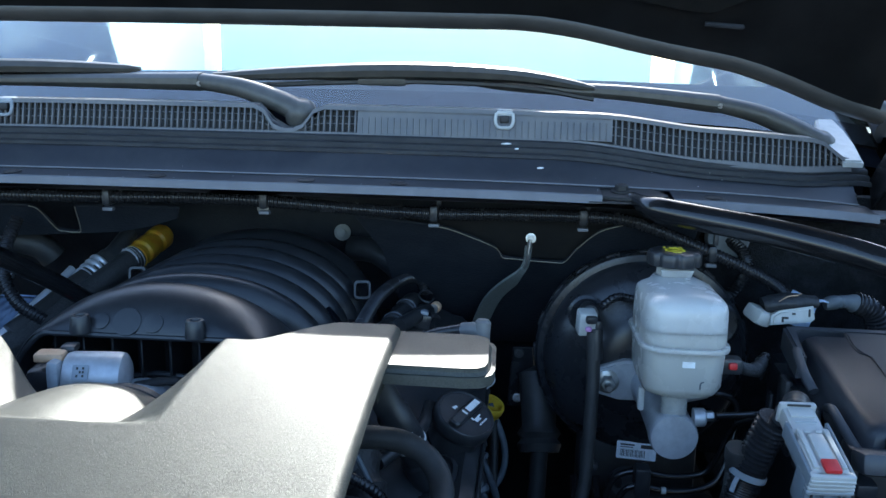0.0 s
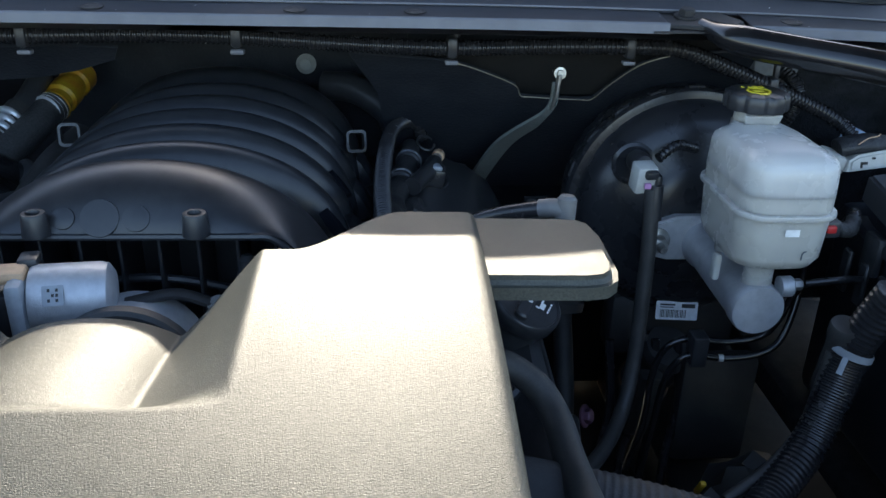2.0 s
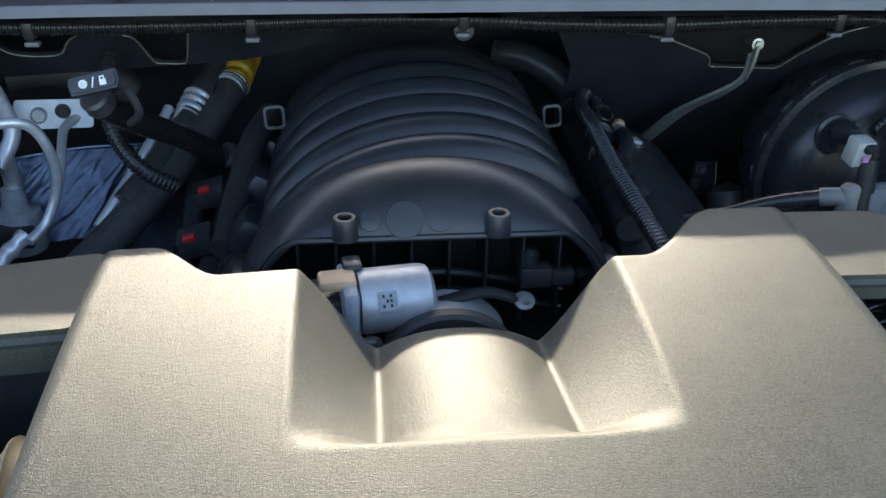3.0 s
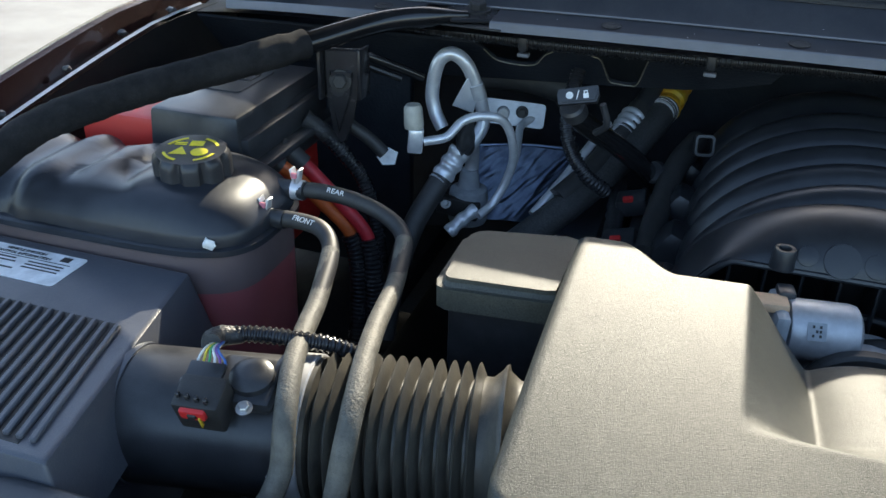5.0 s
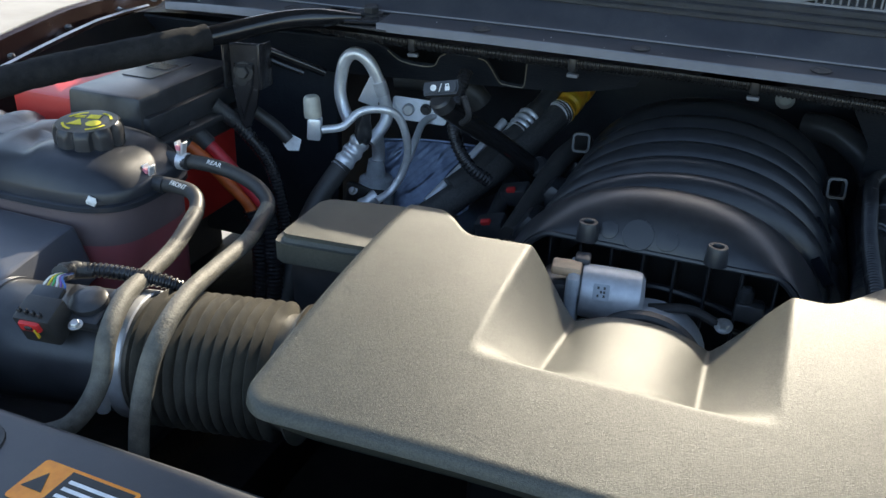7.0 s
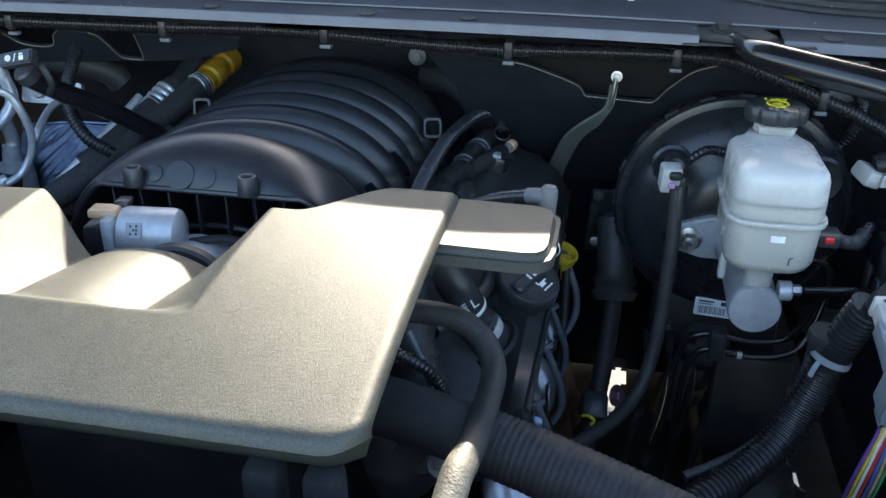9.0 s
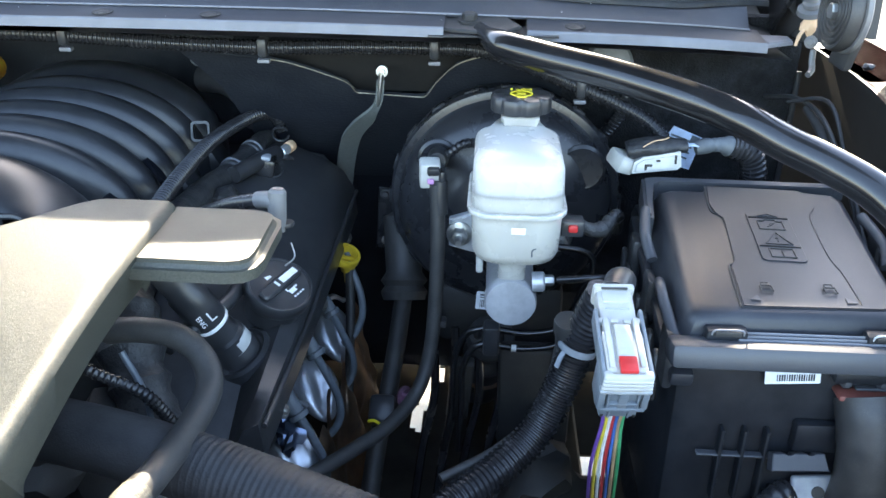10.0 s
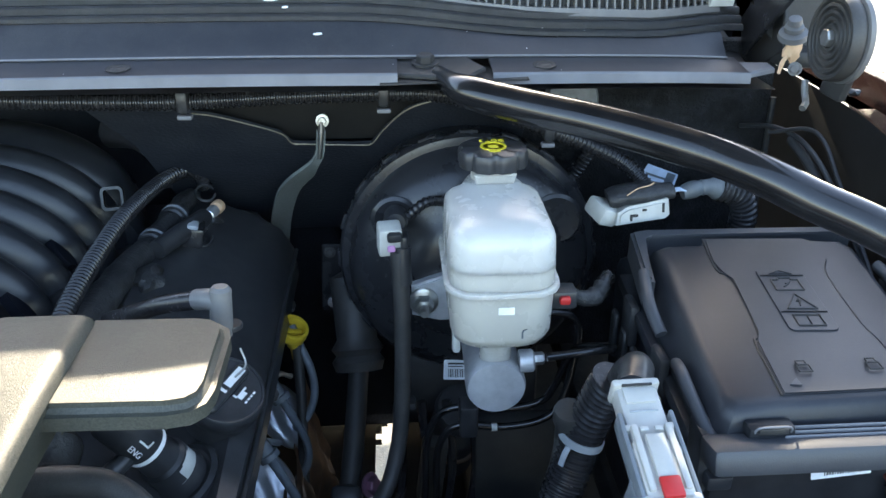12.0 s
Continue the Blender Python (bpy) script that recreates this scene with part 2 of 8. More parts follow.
_b = M_HORIZON.node_tree.nodes["Principled BSDF"]
_b.inputs["Base Color"].default_value = (0.085, 0.118, 0.132, 1)
_b.inputs["Roughness"].default_value = 0.03
_b.inputs["Transmission Weight"].default_value = 1.0

M_SIDE = bpy.data.materials.new("pale blue side glass")
M_SIDE.use_nodes = True
_b = M_SIDE.node_tree.nodes["Principled BSDF"]
_b.inputs["Base Color"].default_value = (0.52, 0.69, 0.74, 1)
_b.inputs["Roughness"].default_value = 0.03
_b.inputs["Transmission Weight"].default_value = 1.0

M_GLASS = bpy.data.materials.new("windscreen glass")
M_GLASS.use_nodes = True
_b = M_GLASS.node_tree.nodes["Principled BSDF"]
_b.inputs["Base Color"].default_value = (0.72, 0.84, 0.87, 1)
_b.inputs["Roughness"].default_value = 0.02
_b.inputs["Transmission Weight"].default_value = 1.0
_b.inputs["IOR"].default_value = 1.5


# ---- building helpers ----
def thing(name, at, label, category, group="", kind=""):
    ob = new(name)
    ob.empty_display_size = 0.02
    ob.location = at
    return tagged(ob, label, category, group, kind)


def origin_of(ob):
    p = Vector((0, 0, 0))
    while ob:
        p += ob.location
        ob = ob.parent
    return p


def part(name, bm, mat, parent=None, label="", angle=38, clean=True):
    """Links a bmesh, built in world places, as one mesh object under a thing or a part."""
    if clean:
        bmesh.ops.recalc_face_normals(bm, faces=bm.faces)
    me = bpy.data.meshes.new(name)
    if parent:
        o = origin_of(parent)
        for v in bm.verts:
            v.co -= o
    bm.to_mesh(me)
    bm.free()
    me.materials.append(mat)
    me.shade_smooth()
    me.set_sharp_from_angle(angle=radians(angle))
    ob = new(name, me)
    if parent:
        ob.parent = parent
    if label:
        tagged(ob, label)
    return ob


def single(name, bm, mat, label, category, group="", kind="", angle=38):
    """A thing that is one mesh, with its origin at its middle."""
    c = sum((v.co for v in bm.verts), Vector()) / len(bm.verts)
    for v in bm.verts:
        v.co -= c
    ob = part(name, bm, mat, None, "", angle)
    ob.location = c
    return tagged(ob, label, category, group, kind)


def spline(pts, step):
    """Points along a smooth curve through pts, about step apart."""
    P = [Vector(p) for p in pts]
    P = [P[0] * 2 - P[1]] + P + [P[-1] * 2 - P[-2]]
    dense = []
    for i in range(1, len(P) - 2):
        a, b, c, d = P[i - 1:i + 3]
        for k in range(24):
            t = k / 24
            dense.append(0.5 * ((2 * b) + (c - a) * t + (2 * a - 5 * b + 4 * c - d) * t * t + (3 * b - a - 3 * c + d) * t ** 3))
    dense.append(P[-2])
    acc = [0.0]
    for i in range(1, len(dense)):
        acc.append(acc[-1] + (dense[i] - dense[i - 1]).length)
    n = max(2, int(acc[-1] / step) + 1)
    out, j = [], 0
    for k in range(n + 1):
        s = acc[-1] * k / n
        while j < len(acc) - 2 and acc[j + 1] < s:
            j += 1
        f = (s - acc[j]) / max(1e-9, acc[j + 1] - acc[j])
        out.append(dense[j].lerp(dense[j + 1], min(1, f)))
    return out, acc[-1]


def rings_to_mesh(bm, rings, cap=True, closed=True):
    rows = [[bm.verts.new(p) for p in r] for r in rings]
    n = len(rows[0])
    for a, b in zip(rows, rows[1:]):
        for i in range(n if closed else n - 1):
            j = (i + 1) % n
            bm.faces.new((a[i], a[j], b[j], b[i]))
    if cap:
        bm.faces.new(rows[0][::-1])
        bm.faces.new(rows[-1])
    return rows


def tube(pts, r, segs=12, step=0.008, corr=None, flat=1.0, bm=None, wobble=0.0):
    """A round rod or hose along a smooth curve. corr: pitch and depth of the rings of a corrugated one. r: radius, or a function of 0..1."""
    bm = bm or bmesh.new()
    if corr:
        step = corr[0] / 4
    P, length = spline(pts, step)
    rings = []
    t0 = (P[1] - P[0]).normalized()
    up = Vector((0, 0, 1)) if abs(t0.z) < 0.9 else Vector((1, 0, 0))
    nrm = (up - t0 * up.dot(t0)).normalized()
    for i, p in enumerate(P):
        t = (P[min(i + 1, len(P) - 1)] - P[max(i - 1, 0)]).normalized()
        nrm = (nrm - t * nrm.dot(t)).normalized()
        b = t.cross(nrm)
        rad = r(i / (len(P) - 1)) if callable(r) else r
        if corr and i % 4 >= 2:
            rad -= corr[1]
        if wobble:
            rad *= 1 + wobble * (noise.noise(p * 60) + 0.6 * noise.noise(p * 190))
        rings.append([p + (nrm * math.cos(2 * math.pi * k / segs) * flat + b * math.sin(2 * math.pi * k / segs)) * rad for k in range(segs)])
    rings_to_mesh(bm, rings)
    return bm


def frame_of(axis, hint=(0, 0, 1)):
    z = Vector(axis).normalized()
    h = Vector(hint)
    if abs(z.dot(h)) > 0.95:
        h = Vector((0, 1, 0))
    x = h.cross(z).normalized()
    return Matrix((x, z.cross(x), z)).transposed()


def lathe(profile, at, axis=(0, 0, 1), segs=32, bm=None, lobes=0, lobe_depth=0.0, lobe_from=0.0):
    """A turned body: profile of (radius, height along the axis). lobes: grip scallops on the radii past lobe_from."""
    bm = bm or bmesh.new()
    m, at = frame_of(axis), Vector(at)
    rings = []
    for r, h in profile:
        ring = []
        for k in range(segs):
            a = 2 * math.pi * k / segs
            rr = r
            if lobes and r > lobe_from:
                rr = r - lobe_depth * max(0.0, math.cos(a * lobes)) ** 2
            ring.append(at + m @ Vector((rr * math.cos(a), rr * math.sin(a), h)))
        rings.append(ring)
    rings_to_mesh(bm, rings)
    return bm


def rbox(c, size, bevel=0.004, rot=(0, 0, 0), segs=2, taper=1.0, bm=None):
    """A box with rounded edges; taper shrinks its top."""
    own = bmesh.new()
    bmesh.ops.create_cube(own, size=1.0)
    for v in own.verts:
        k = taper if v.co.z > 0 else 1.0
        v.co = Vector((v.co.x * size[0] * k, v.co.y * size[1] * k, v.co.z * size[2]))
    if bevel > 0:
        bmesh.ops.bevel(own, geom=own.edges[:], offset=min(bevel, min(size) * 0.45), segments=segs, profile=0.5, affect="EDGES")
    m = pose(*c, *rot)
    own.transform(m)
    if bm is None:
        return own
    me = bpy.data.meshes.new("tmp")
    own.to_mesh(me)
    own.free()
    bm.from_mesh(me)
    bpy.data.meshes.remove(me)
    return bm


def slab(poly, thick, m=None, bevel=0.001, segs=1):
    """A plate cut to an outline in its own plane (x, y), of some thickness along z, placed by the matrix m."""
    bm = bmesh.new()
    lo = [bm.verts.new((x, y, 0)) for x, y in poly]
    hi = [bm.verts.new((x, y, thick)) for x, y in poly]
    n = len(poly)
    bm.faces.new(lo[::-1])
    top = bm.faces.new(hi)
    for i in range(n):
        bm.faces.new((lo[i], lo[(i + 1) % n], hi[(i + 1) % n], hi[i]))
    if bevel > 0:
        bmesh.ops.bevel(bm, geom=list(top.edges), offset=bevel, segments=segs, affect="EDGES")
    if m is not None:
        bm.transform(m)
    return bm


def plane_frame(at, right, up):
    """The pose of a plate whose x runs along right and whose y runs along up."""
    x = Vector(right).normalized()
    z = x.cross(Vector(up)).normalized()
    y = z.cross(x)
    return Matrix.Translation(at) @ Matrix((x, y, z)).transposed().to_4x4()


def rounded(w, h, r, n=4):
    out = []
    for cx, cy, a0 in ((w / 2 - r, h / 2 - r, 0), (-w / 2 + r, h / 2 - r, 90), (-w / 2 + r, -h / 2 + r, 180), (w / 2 - r, -h / 2 + r, 270)):
        for k in range(n + 1):
            a = radians(a0 + 90 * k / n)
            out.append((cx + r * math.cos(a), cy + r * math.sin(a)))
    return out


def join(bm, other):
    me = bpy.data.meshes.new("tmp")
    other.to_mesh(me)
    other.free()
    bm.from_mesh(me)
    bpy.data.meshes.remove(me)
    return bm


def shell(xa, xb, yf, yb, zf, nx, ny, r=0.01, skirt=0.05, soft=(1, 1, 1, 1), under=(0.0, 0.0)):
    """A moulded hood over the ground plan xa..xb, yf(x)..yb(x), of height zf(x, y), with rolled edges of radius r and a skirt.
    soft: which sides (left, right, front, back) are rolled over."""
    bm = bmesh.new()
    def spread(n):
        k = [0.0, 0.004, 0.012, 0.022, 0.034]
        mid = [0.034 + (1 - 0.068) * i / n for i in range(1, n)]
        return k + mid + [1 - v for v in reversed(k)]
    def drop(d):
        return 0.0 if d >= r else r - math.sqrt(max(0.0, r * r - (r - d) ** 2))
    us, vs = spread(nx), spread(ny)
    rows = []
    for v in vs:
        row = []
        for u in us:
            x = xa + (xb - xa) * u
            y0, y1 = yf(x), yb(x)
            y = y0 + (y1 - y0) * v
            z = zf(x, y)
            z -= drop(x - xa) * soft[0] + drop(xb - x) * soft[1] + drop(y - y0) * soft[2] + drop(y1 - y) * soft[3]
            row.append(bm.verts.new((x, y, z)))
        rows.append(row)
    for a, b in zip(rows, rows[1:]):
        for i in range(len(us) - 1):
            bm.faces.new((a[i], a[i + 1], b[i + 1], b[i]))
    ring = rows[0][:] + [rw[-1] for rw in rows[1:]] + rows[-1][-2::-1] + [rw[0] for rw in rows[-2:0:-1]]
    mx, my = (xa + xb) / 2, sum(v.co.y for v in ring) / len(ring)
    low = [bm.verts.new((v.co.x + (mx - v.co.x) * under[0], v.co.y + (my - v.co.y) * under[1], v.co.z - skirt)) for v in ring]
    for i in range(len(ring)):
        j = (i + 1) % len(ring)
        bm.faces.new((ring[i], ring[j], low[j], low[i]))
    return bm


def bolt(at, axis, r, parent=None, mat=None, washer=1.5, name="bolt"):
    """A hexagon head on its washer."""
    bm = lathe([(r * washer, 0), (r * washer, r * 0.25), (r * 0.9, r * 0.3)], at, axis, 20)
    m, at = frame_of(axis), Vector(at)
    rings = [[at + m @ Vector((r * k * math.cos(math.pi * i / 3), r * k * math.sin(math.pi * i / 3), h * r)) for i in range(6)] for k, h in ((1, 0.25), (1, 0.95), (0.85, 1.1))]
    rings_to_mesh(bm, rings)
    return part(name, bm, mat or M_STEEL, parent)


def lettering(body, size, m, mat, parent, name="lettering", depth=0.0003):
    """Flat letters in the built-in font, centred on the pose m, in its xy plane."""
    cu = bpy.data.curves.new("letters", "FONT")
    cu.body, cu.size, cu.extrude, cu.align_x, cu.align_y = body, size, depth, "CENTER", "CENTER"
    ob = bpy.data.objects.new("letters", cu)
    scene.collection.objects.link(ob)
    me = bpy.data.meshes.new_from_object(ob.evaluated_get(bpy.context.evaluated_depsgraph_get()))
    bpy.data.objects.remove(ob)
    bm = bmesh.new()
    bm.from_mesh(me)
    bpy.data.meshes.remove(me)
    bm.transform(m)
    return part(name, bm, mat, parent, clean=False)


def bars(rects, m, mat, parent, name="print", depth=0.0004):
    """Unreadable print as plain bars: rects of (x, y, width, height) in the plane of m."""
    bm = bmesh.new()
    for x, y, w, h in rects:
        join(bm, slab([(x - w / 2, y - h / 2), (x + w / 2, y - h / 2), (x + w / 2, y + h / 2), (x - w / 2, y + h / 2)], depth, m, 0))
    return part(name, bm, mat, parent)


def lump(c, size, seed=0, amount=0.25, sub=3):
    """An uneven mass, for what lies in the dark below."""
    bm = bmesh.new()
    bmesh.ops.create_icosphere(bm, subdivisions=sub, radius=1.0)
    for v in bm.verts:
        k = 1 + amount * noise.noise(v.co * 1.8 + Vector((seed, 0, 0)))
        v.co = Vector((c[0] + v.co.x * size[0] * k, c[1] + v.co.y * size[1] * k, c[2] + v.co.z * size[2] * k))
    return bm


# ---- the setting: ground, body panels, cowl, firewall ----
def smooth(a, b, v):
    t = min(1, max(0, (v - a) / (b - a)))
    return t * t * (3 - 2 * t)


def build_ground():
    bm = bmesh.new()
    bmesh.ops.create_grid(bm, x_segments=2, y_segments=2, size=400)
    tagged(part("ground", bm, M_GROUND), "pale concrete ground in full sun", "ground", kind="structure")


def cowl_y(x):
    return 0.41 * max(0.0, abs(x) - 0.42) ** 2


def cowl_z(x):
    return -0.028 * (abs(x) / 0.85) ** 4


def strip(profile, xs, dy=cowl_y, dz=cowl_z, thick=0.0):
    """A sheet of constant section (y, z) drawn along the bowed cowl line."""
    bm = bmesh.new()
    rows = [[bm.verts.new((x, y + dy(x), z + dz(x))) for y, z in profile] for x in xs]
    for a, b in zip(rows, rows[1:]):
        for i in range(len(profile) - 1):
            bm.faces.new((a[i], a[i + 1], b[i + 1], b[i]))
    if thick:
        geo = bmesh.ops.solidify(bm, geom=bm.faces[:], thickness=thick)
    return bm


def span(a, b, n):
    return [a + (b - a) * i / n for i in range(n + 1)]


def sag(x):
    """How far the lower edge of the grille drops towards the wiper pivot."""
    return 0.016 * smooth(0.42, 0.64, x) * (1 - 0.7 * smooth(0.74, 0.86, x))


def grille_top(x):
    return 1.377 - 0.033 * math.exp(-((x - 0.035) / 0.032) ** 4) - 0.011 * smooth(0.47, 0.63, x) - 0.022 * smooth(0.785, 0.835, x)


def build_cowl():
    cowl = thing("cowl", (0, 1.15, 1.27), "black cowl panel under the windscreen, dusty and scuffed", "cowl", kind="structure")
    xs = span(-0.86, 0.838, 60)
    bm = bmesh.new()
    face_ = [(1.149, 1.2815, 0), (1.1485, 1.2845, 0), (1.152, 1.2865, 0), (1.164, 1.299, 0.45), (1.177, 1.3135, 1), (1.180, 1.3125, 1), (1.166, 1.297, 0.45), (1.154, 1.2845, 0)]
    rings_to_mesh(bm, [[Vector((x, y + cowl_y(x), z + cowl_z(x) - f * sag(x))) for y, z, f in face_] for x in xs])
    part("panel", bm, M_COWL, cowl)
    # The highlight along the crease, drawn as a thin pale tube.
    part("panel_glint", tube([(x, 1.1485 + cowl_y(x), 1.2845 + cowl_z(x)) for x in span(-0.86, 0.838, 30)], 0.0011, 6, 0.03), M_LIP, cowl, "thin pale tube for the highlight along the panel edge")
    top_ = [(1.1042, 1.2778), (1.108, 1.2778), (1.130, 1.2805), (1.155, 1.2835)]
    lip = [(1.1000, 1.2672), (1.1040, 1.2665), (1.1052, 1.2772), (1.1020, 1.2786), (1.1004, 1.2768)]
    for xa, xb, n in ((-0.47, 0.472, 50), (0.565, 0.85, 14), (-0.88, -0.565, 14)):
        part("ledge", strip(top_, span(xa, xb, n)), M_COWL, cowl)
        bm = bmesh.new()
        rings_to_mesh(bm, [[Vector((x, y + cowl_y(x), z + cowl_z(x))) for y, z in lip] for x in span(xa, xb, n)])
        # Paler than the ledge top: sky light is painted into this front face.
        part("ledge_front", bm, M_LIP, cowl, "front edge of the ledge, sky light in its pale grey")
    for sx in (-1, 1):
        part("brace_pan", slab([(0.455 * sx, 1.098), (0.60 * sx, 1.106), (0.60 * sx, 1.16), (0.455 * sx, 1.16)], 0.002, pose(0, 0, 1.2655), 0.0005), M_DARK, cowl)
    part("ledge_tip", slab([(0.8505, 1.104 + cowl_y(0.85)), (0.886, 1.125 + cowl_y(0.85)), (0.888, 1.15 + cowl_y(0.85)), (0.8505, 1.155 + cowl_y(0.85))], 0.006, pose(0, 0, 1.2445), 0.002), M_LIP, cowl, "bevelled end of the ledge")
    wave = lambda x: cowl_z(x) - sag(x)
    prof = []
    for k in range(3):
        y, z = 1.176 + 0.0095 * k, 1.3145 + 0.0082 * k
        prof += [(y, z), (y + 0.0006, z + 0.0040), (y + 0.0030, z + 0.0062), (y + 0.0070, z + 0.0064), (y + 0.0092, z + 0.0052)]
    part("seal", strip(prof + [(1.207, 1.3395)], span(-0.87, 0.868, 70), dz=wave, thick=0.0015), M_SEAL, cowl, "black rubber weatherstrip with three ribs")
    under = strip([(1.10, 1.262), (1.16, 1.262), (1.30, 1.30), (1.52, 1.31)], span(-0.98, 0.885, 20), thick=0.004)
    part("under_panel", under, M_DARK, cowl)
    for x in (-0.33, -0.125, 0.08, 0.205, 0.62, -0.62):
        part("push_pin", lathe([(0.012, 0), (0.012, 0.0008), (0.010, 0.0010), (0.008, 0.0002), (0.005, 0.0012), (0.0015, 0.0013)], (x, 1.124 + cowl_y(x), 1.2802 + cowl_z(x)), (0, -0.1, 1), 18), M_DARK, cowl)
    for x, y, z, w in ((0.393, 1.168, 1.3015, 0.006), (0.345, 1.196, 1.331, 0.010), (0.36, 1.188, 1.325, 0.006)):
        bm = lump((x, y, z), (w, 0.003, 0.0012), 3, 0.7, 2)
        part("bird_dropping", bm, M_WPRINT, cowl)
    rnd = random.Random(4)
    bm = bmesh.new()
    for k in range(26):
        x, f = rnd.uniform(-0.45, 0.75), rnd.random()
        y, z = (1.106 + 0.036 * f, 1.2783 + 0.0045 * f) if rnd.random() < 0.5 else (1.154 + 0.022 * f, 1.2885 + 0.0195 * f)
        join(bm, lump((x, y + cowl_y(x), z + cowl_z(x)), (rnd.uniform(0.0003, 0.0008),) * 2 + (0.0004,), k, 0.5, 1))
    part("white_specks", bm, M_WPRINT, cowl, "scattered white specks")

    gr = thing("cowl_grille", (0.1, 1.2, 1.35), "grey plastic air inlet grille with fine vertical slats", "grille", kind="structure")
    y0, z0 = 1.205, 1.340
    lean = 0.23
    def face(x, z, off=0.0):
        return (x, y0 + cowl_y(x) * 0.9 + (z - z0) * lean + off, z + cowl_z(x))
    def band(xa, xb, za, zb, n, off, thick):
        bm = bmesh.new()
        rows = []
        for x in span(xa, xb, n):
            lo, hi = za(x), zb(x)
            rows.append([bm.verts.new(face(x, lo, off)), bm.verts.new(face(x, hi, off)), bm.verts.new(face(x, hi, off + thick)), bm.verts.new(face(x, lo, off + thick))])
        for a, b in zip(rows, rows[1:]):
            for i in range(4):
                j = (i + 1) % 4
                bm.faces.new((a[i], a[j], b[j], b[i]))
        bm.faces.new(rows[0])
        bm.faces.new(rows[-1][::-1])
        return bm
    top = grille_top
    part("upper_rail", band(-0.9, 0.84, lambda x: top(x) - 0.006, top, 120, -0.004, 0.014), M_GRILLE, gr)
    part("lower_rail", band(-0.9, 0.84, lambda x: z0 - 0.008 - sag(x), lambda x: z0 - sag(x), 80, -0.002, 0.008), M_GRILLE, gr)
    for f in (0.36, 0.68):
        part("cross_rail", band(-0.9, 0.84, lambda x: z0 - sag(x) + (top(x) - 0.005 - z0 + sag(x)) * f - 0.0006, lambda x: z0 - sag(x) + (top(x) - 0.005 - z0 + sag(x)) * f + 0.0006, 120, 0.003, 0.004), M_GRILLE, gr)
    part("blank_panel", band(0.135, 0.492, lambda x: z0, lambda x: top(x) - 0.004, 20, -0.001, 0.006), M_GRILLE, gr, "solid grille panel with faint ribs")
    part("backing", band(-0.9, 0.84, lambda x: z0 - 0.004 - sag(x), lambda x: top(x) - 0.003, 60, 0.012, 0.003), M_DARK, gr)
    bm = bmesh.new()
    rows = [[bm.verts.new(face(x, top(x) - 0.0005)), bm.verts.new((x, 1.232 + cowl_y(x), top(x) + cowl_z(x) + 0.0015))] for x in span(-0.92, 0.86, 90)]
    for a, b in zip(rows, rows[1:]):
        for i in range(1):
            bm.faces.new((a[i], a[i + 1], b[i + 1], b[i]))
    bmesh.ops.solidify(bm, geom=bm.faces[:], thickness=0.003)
    # Pale rim colour stands in for grazing sun.
    part("rim_shelf", bm, M_RIM, gr, "rim along the top of the grille, sunlight in its colour")
    bm = bmesh.new()
    rows = [[bm.verts.new((x, 1.2325 + cowl_y(x), top(x) + cowl_z(x) - 0.001)), bm.verts.new((x, 1.245 + cowl_y(x), min(top(x), 1.355) + cowl_z(x) - 0.020)), bm.verts.new((x, 1.30 + 0.13 * x * x, 1.335 + cowl_z(x) - 0.02 * smooth(0.55, 0.8, x)))] for x in span(-0.92, 0.86, 90)]
    for a, b in zip(rows, rows[1:]):
        for i in range(2):
            bm.faces.new((a[i], a[i + 1], b[i + 1], b[i]))
    bmesh.ops.solidify(bm, geom=bm.faces[:], thickness=0.003)
    # Shade behind the rim comes from the black material.
    part("shelf", bm, M_SHADE, gr, "shelf below the glass, its shade put in as black")
    slat = None
    x = -0.42
    while x < 0.835:
        if not 0.135 < x < 0.492:
            lo = z0 - sag(x)
            h = top(x) - 0.005 - lo
            if h > 0.006:
                c = face(x, lo + h / 2, 0.0)
                if slat is None:
                    bm = rbox(gr.location, (0.0028, 0.006, 0.04), 0.0007, segs=1)
                    slat = part("slat", bm, M_GRILLE, gr)
                    ob = slat
                else:
                    ob = new("slat", slat.data)
                    ob.parent = gr
                ob.location = Vector(c) + Vector((0, 0.001, 0)) - gr.location
                ob.scale = (1, 1, (h + 0.002) / 0.04)
                ob.rotation_euler = (-math.atan(lean), 0, 0)
        x += 0.0089
    ridge = bmesh.new()
    for k in range(39):
        x = 0.142 + k * 0.009
        join(ridge, rbox((x, face(x, 1.350, -0.0016)[1], 1.350), (0.0012, 0.002, 0.024), 0.0004, (-13, 0, 0), 1))
    part("ribs", ridge, M_GRILLE, gr)

    for x in (0.342, -0.385):
        nz = thing("washer_nozzle", (x, 1.2, 1.36), "small pale washer nozzle clipped on the grille", "washer nozzle", "washer nozzles")
        # The right nozzle's white holds the sunlight on it; its twin stays grey.
        part("body", rbox((x, 1.218, 1.373), (0.026, 0.022, 0.008), 0.003, (6, 0, 0), taper=0.9), M_WHITE if x > 0 else M_GREY, nz)
        part("clip_loop", tube([(x - 0.0115, 1.207, 1.372), (x - 0.0125, 1.2045, 1.362), (x - 0.009, 1.2035, 1.3535), (x, 1.2035, 1.3520), (x + 0.009, 1.2035, 1.3535), (x + 0.0125, 1.2045, 1.362), (x + 0.0115, 1.207, 1.372)], 0.0024, 8, 0.003), M_WHITE if x > 0 else M_GREY, nz)
        part("jet", rbox((x, 1.2065, 1.364), (0.013, 0.008, 0.010), 0.002), M_DARK, nz)


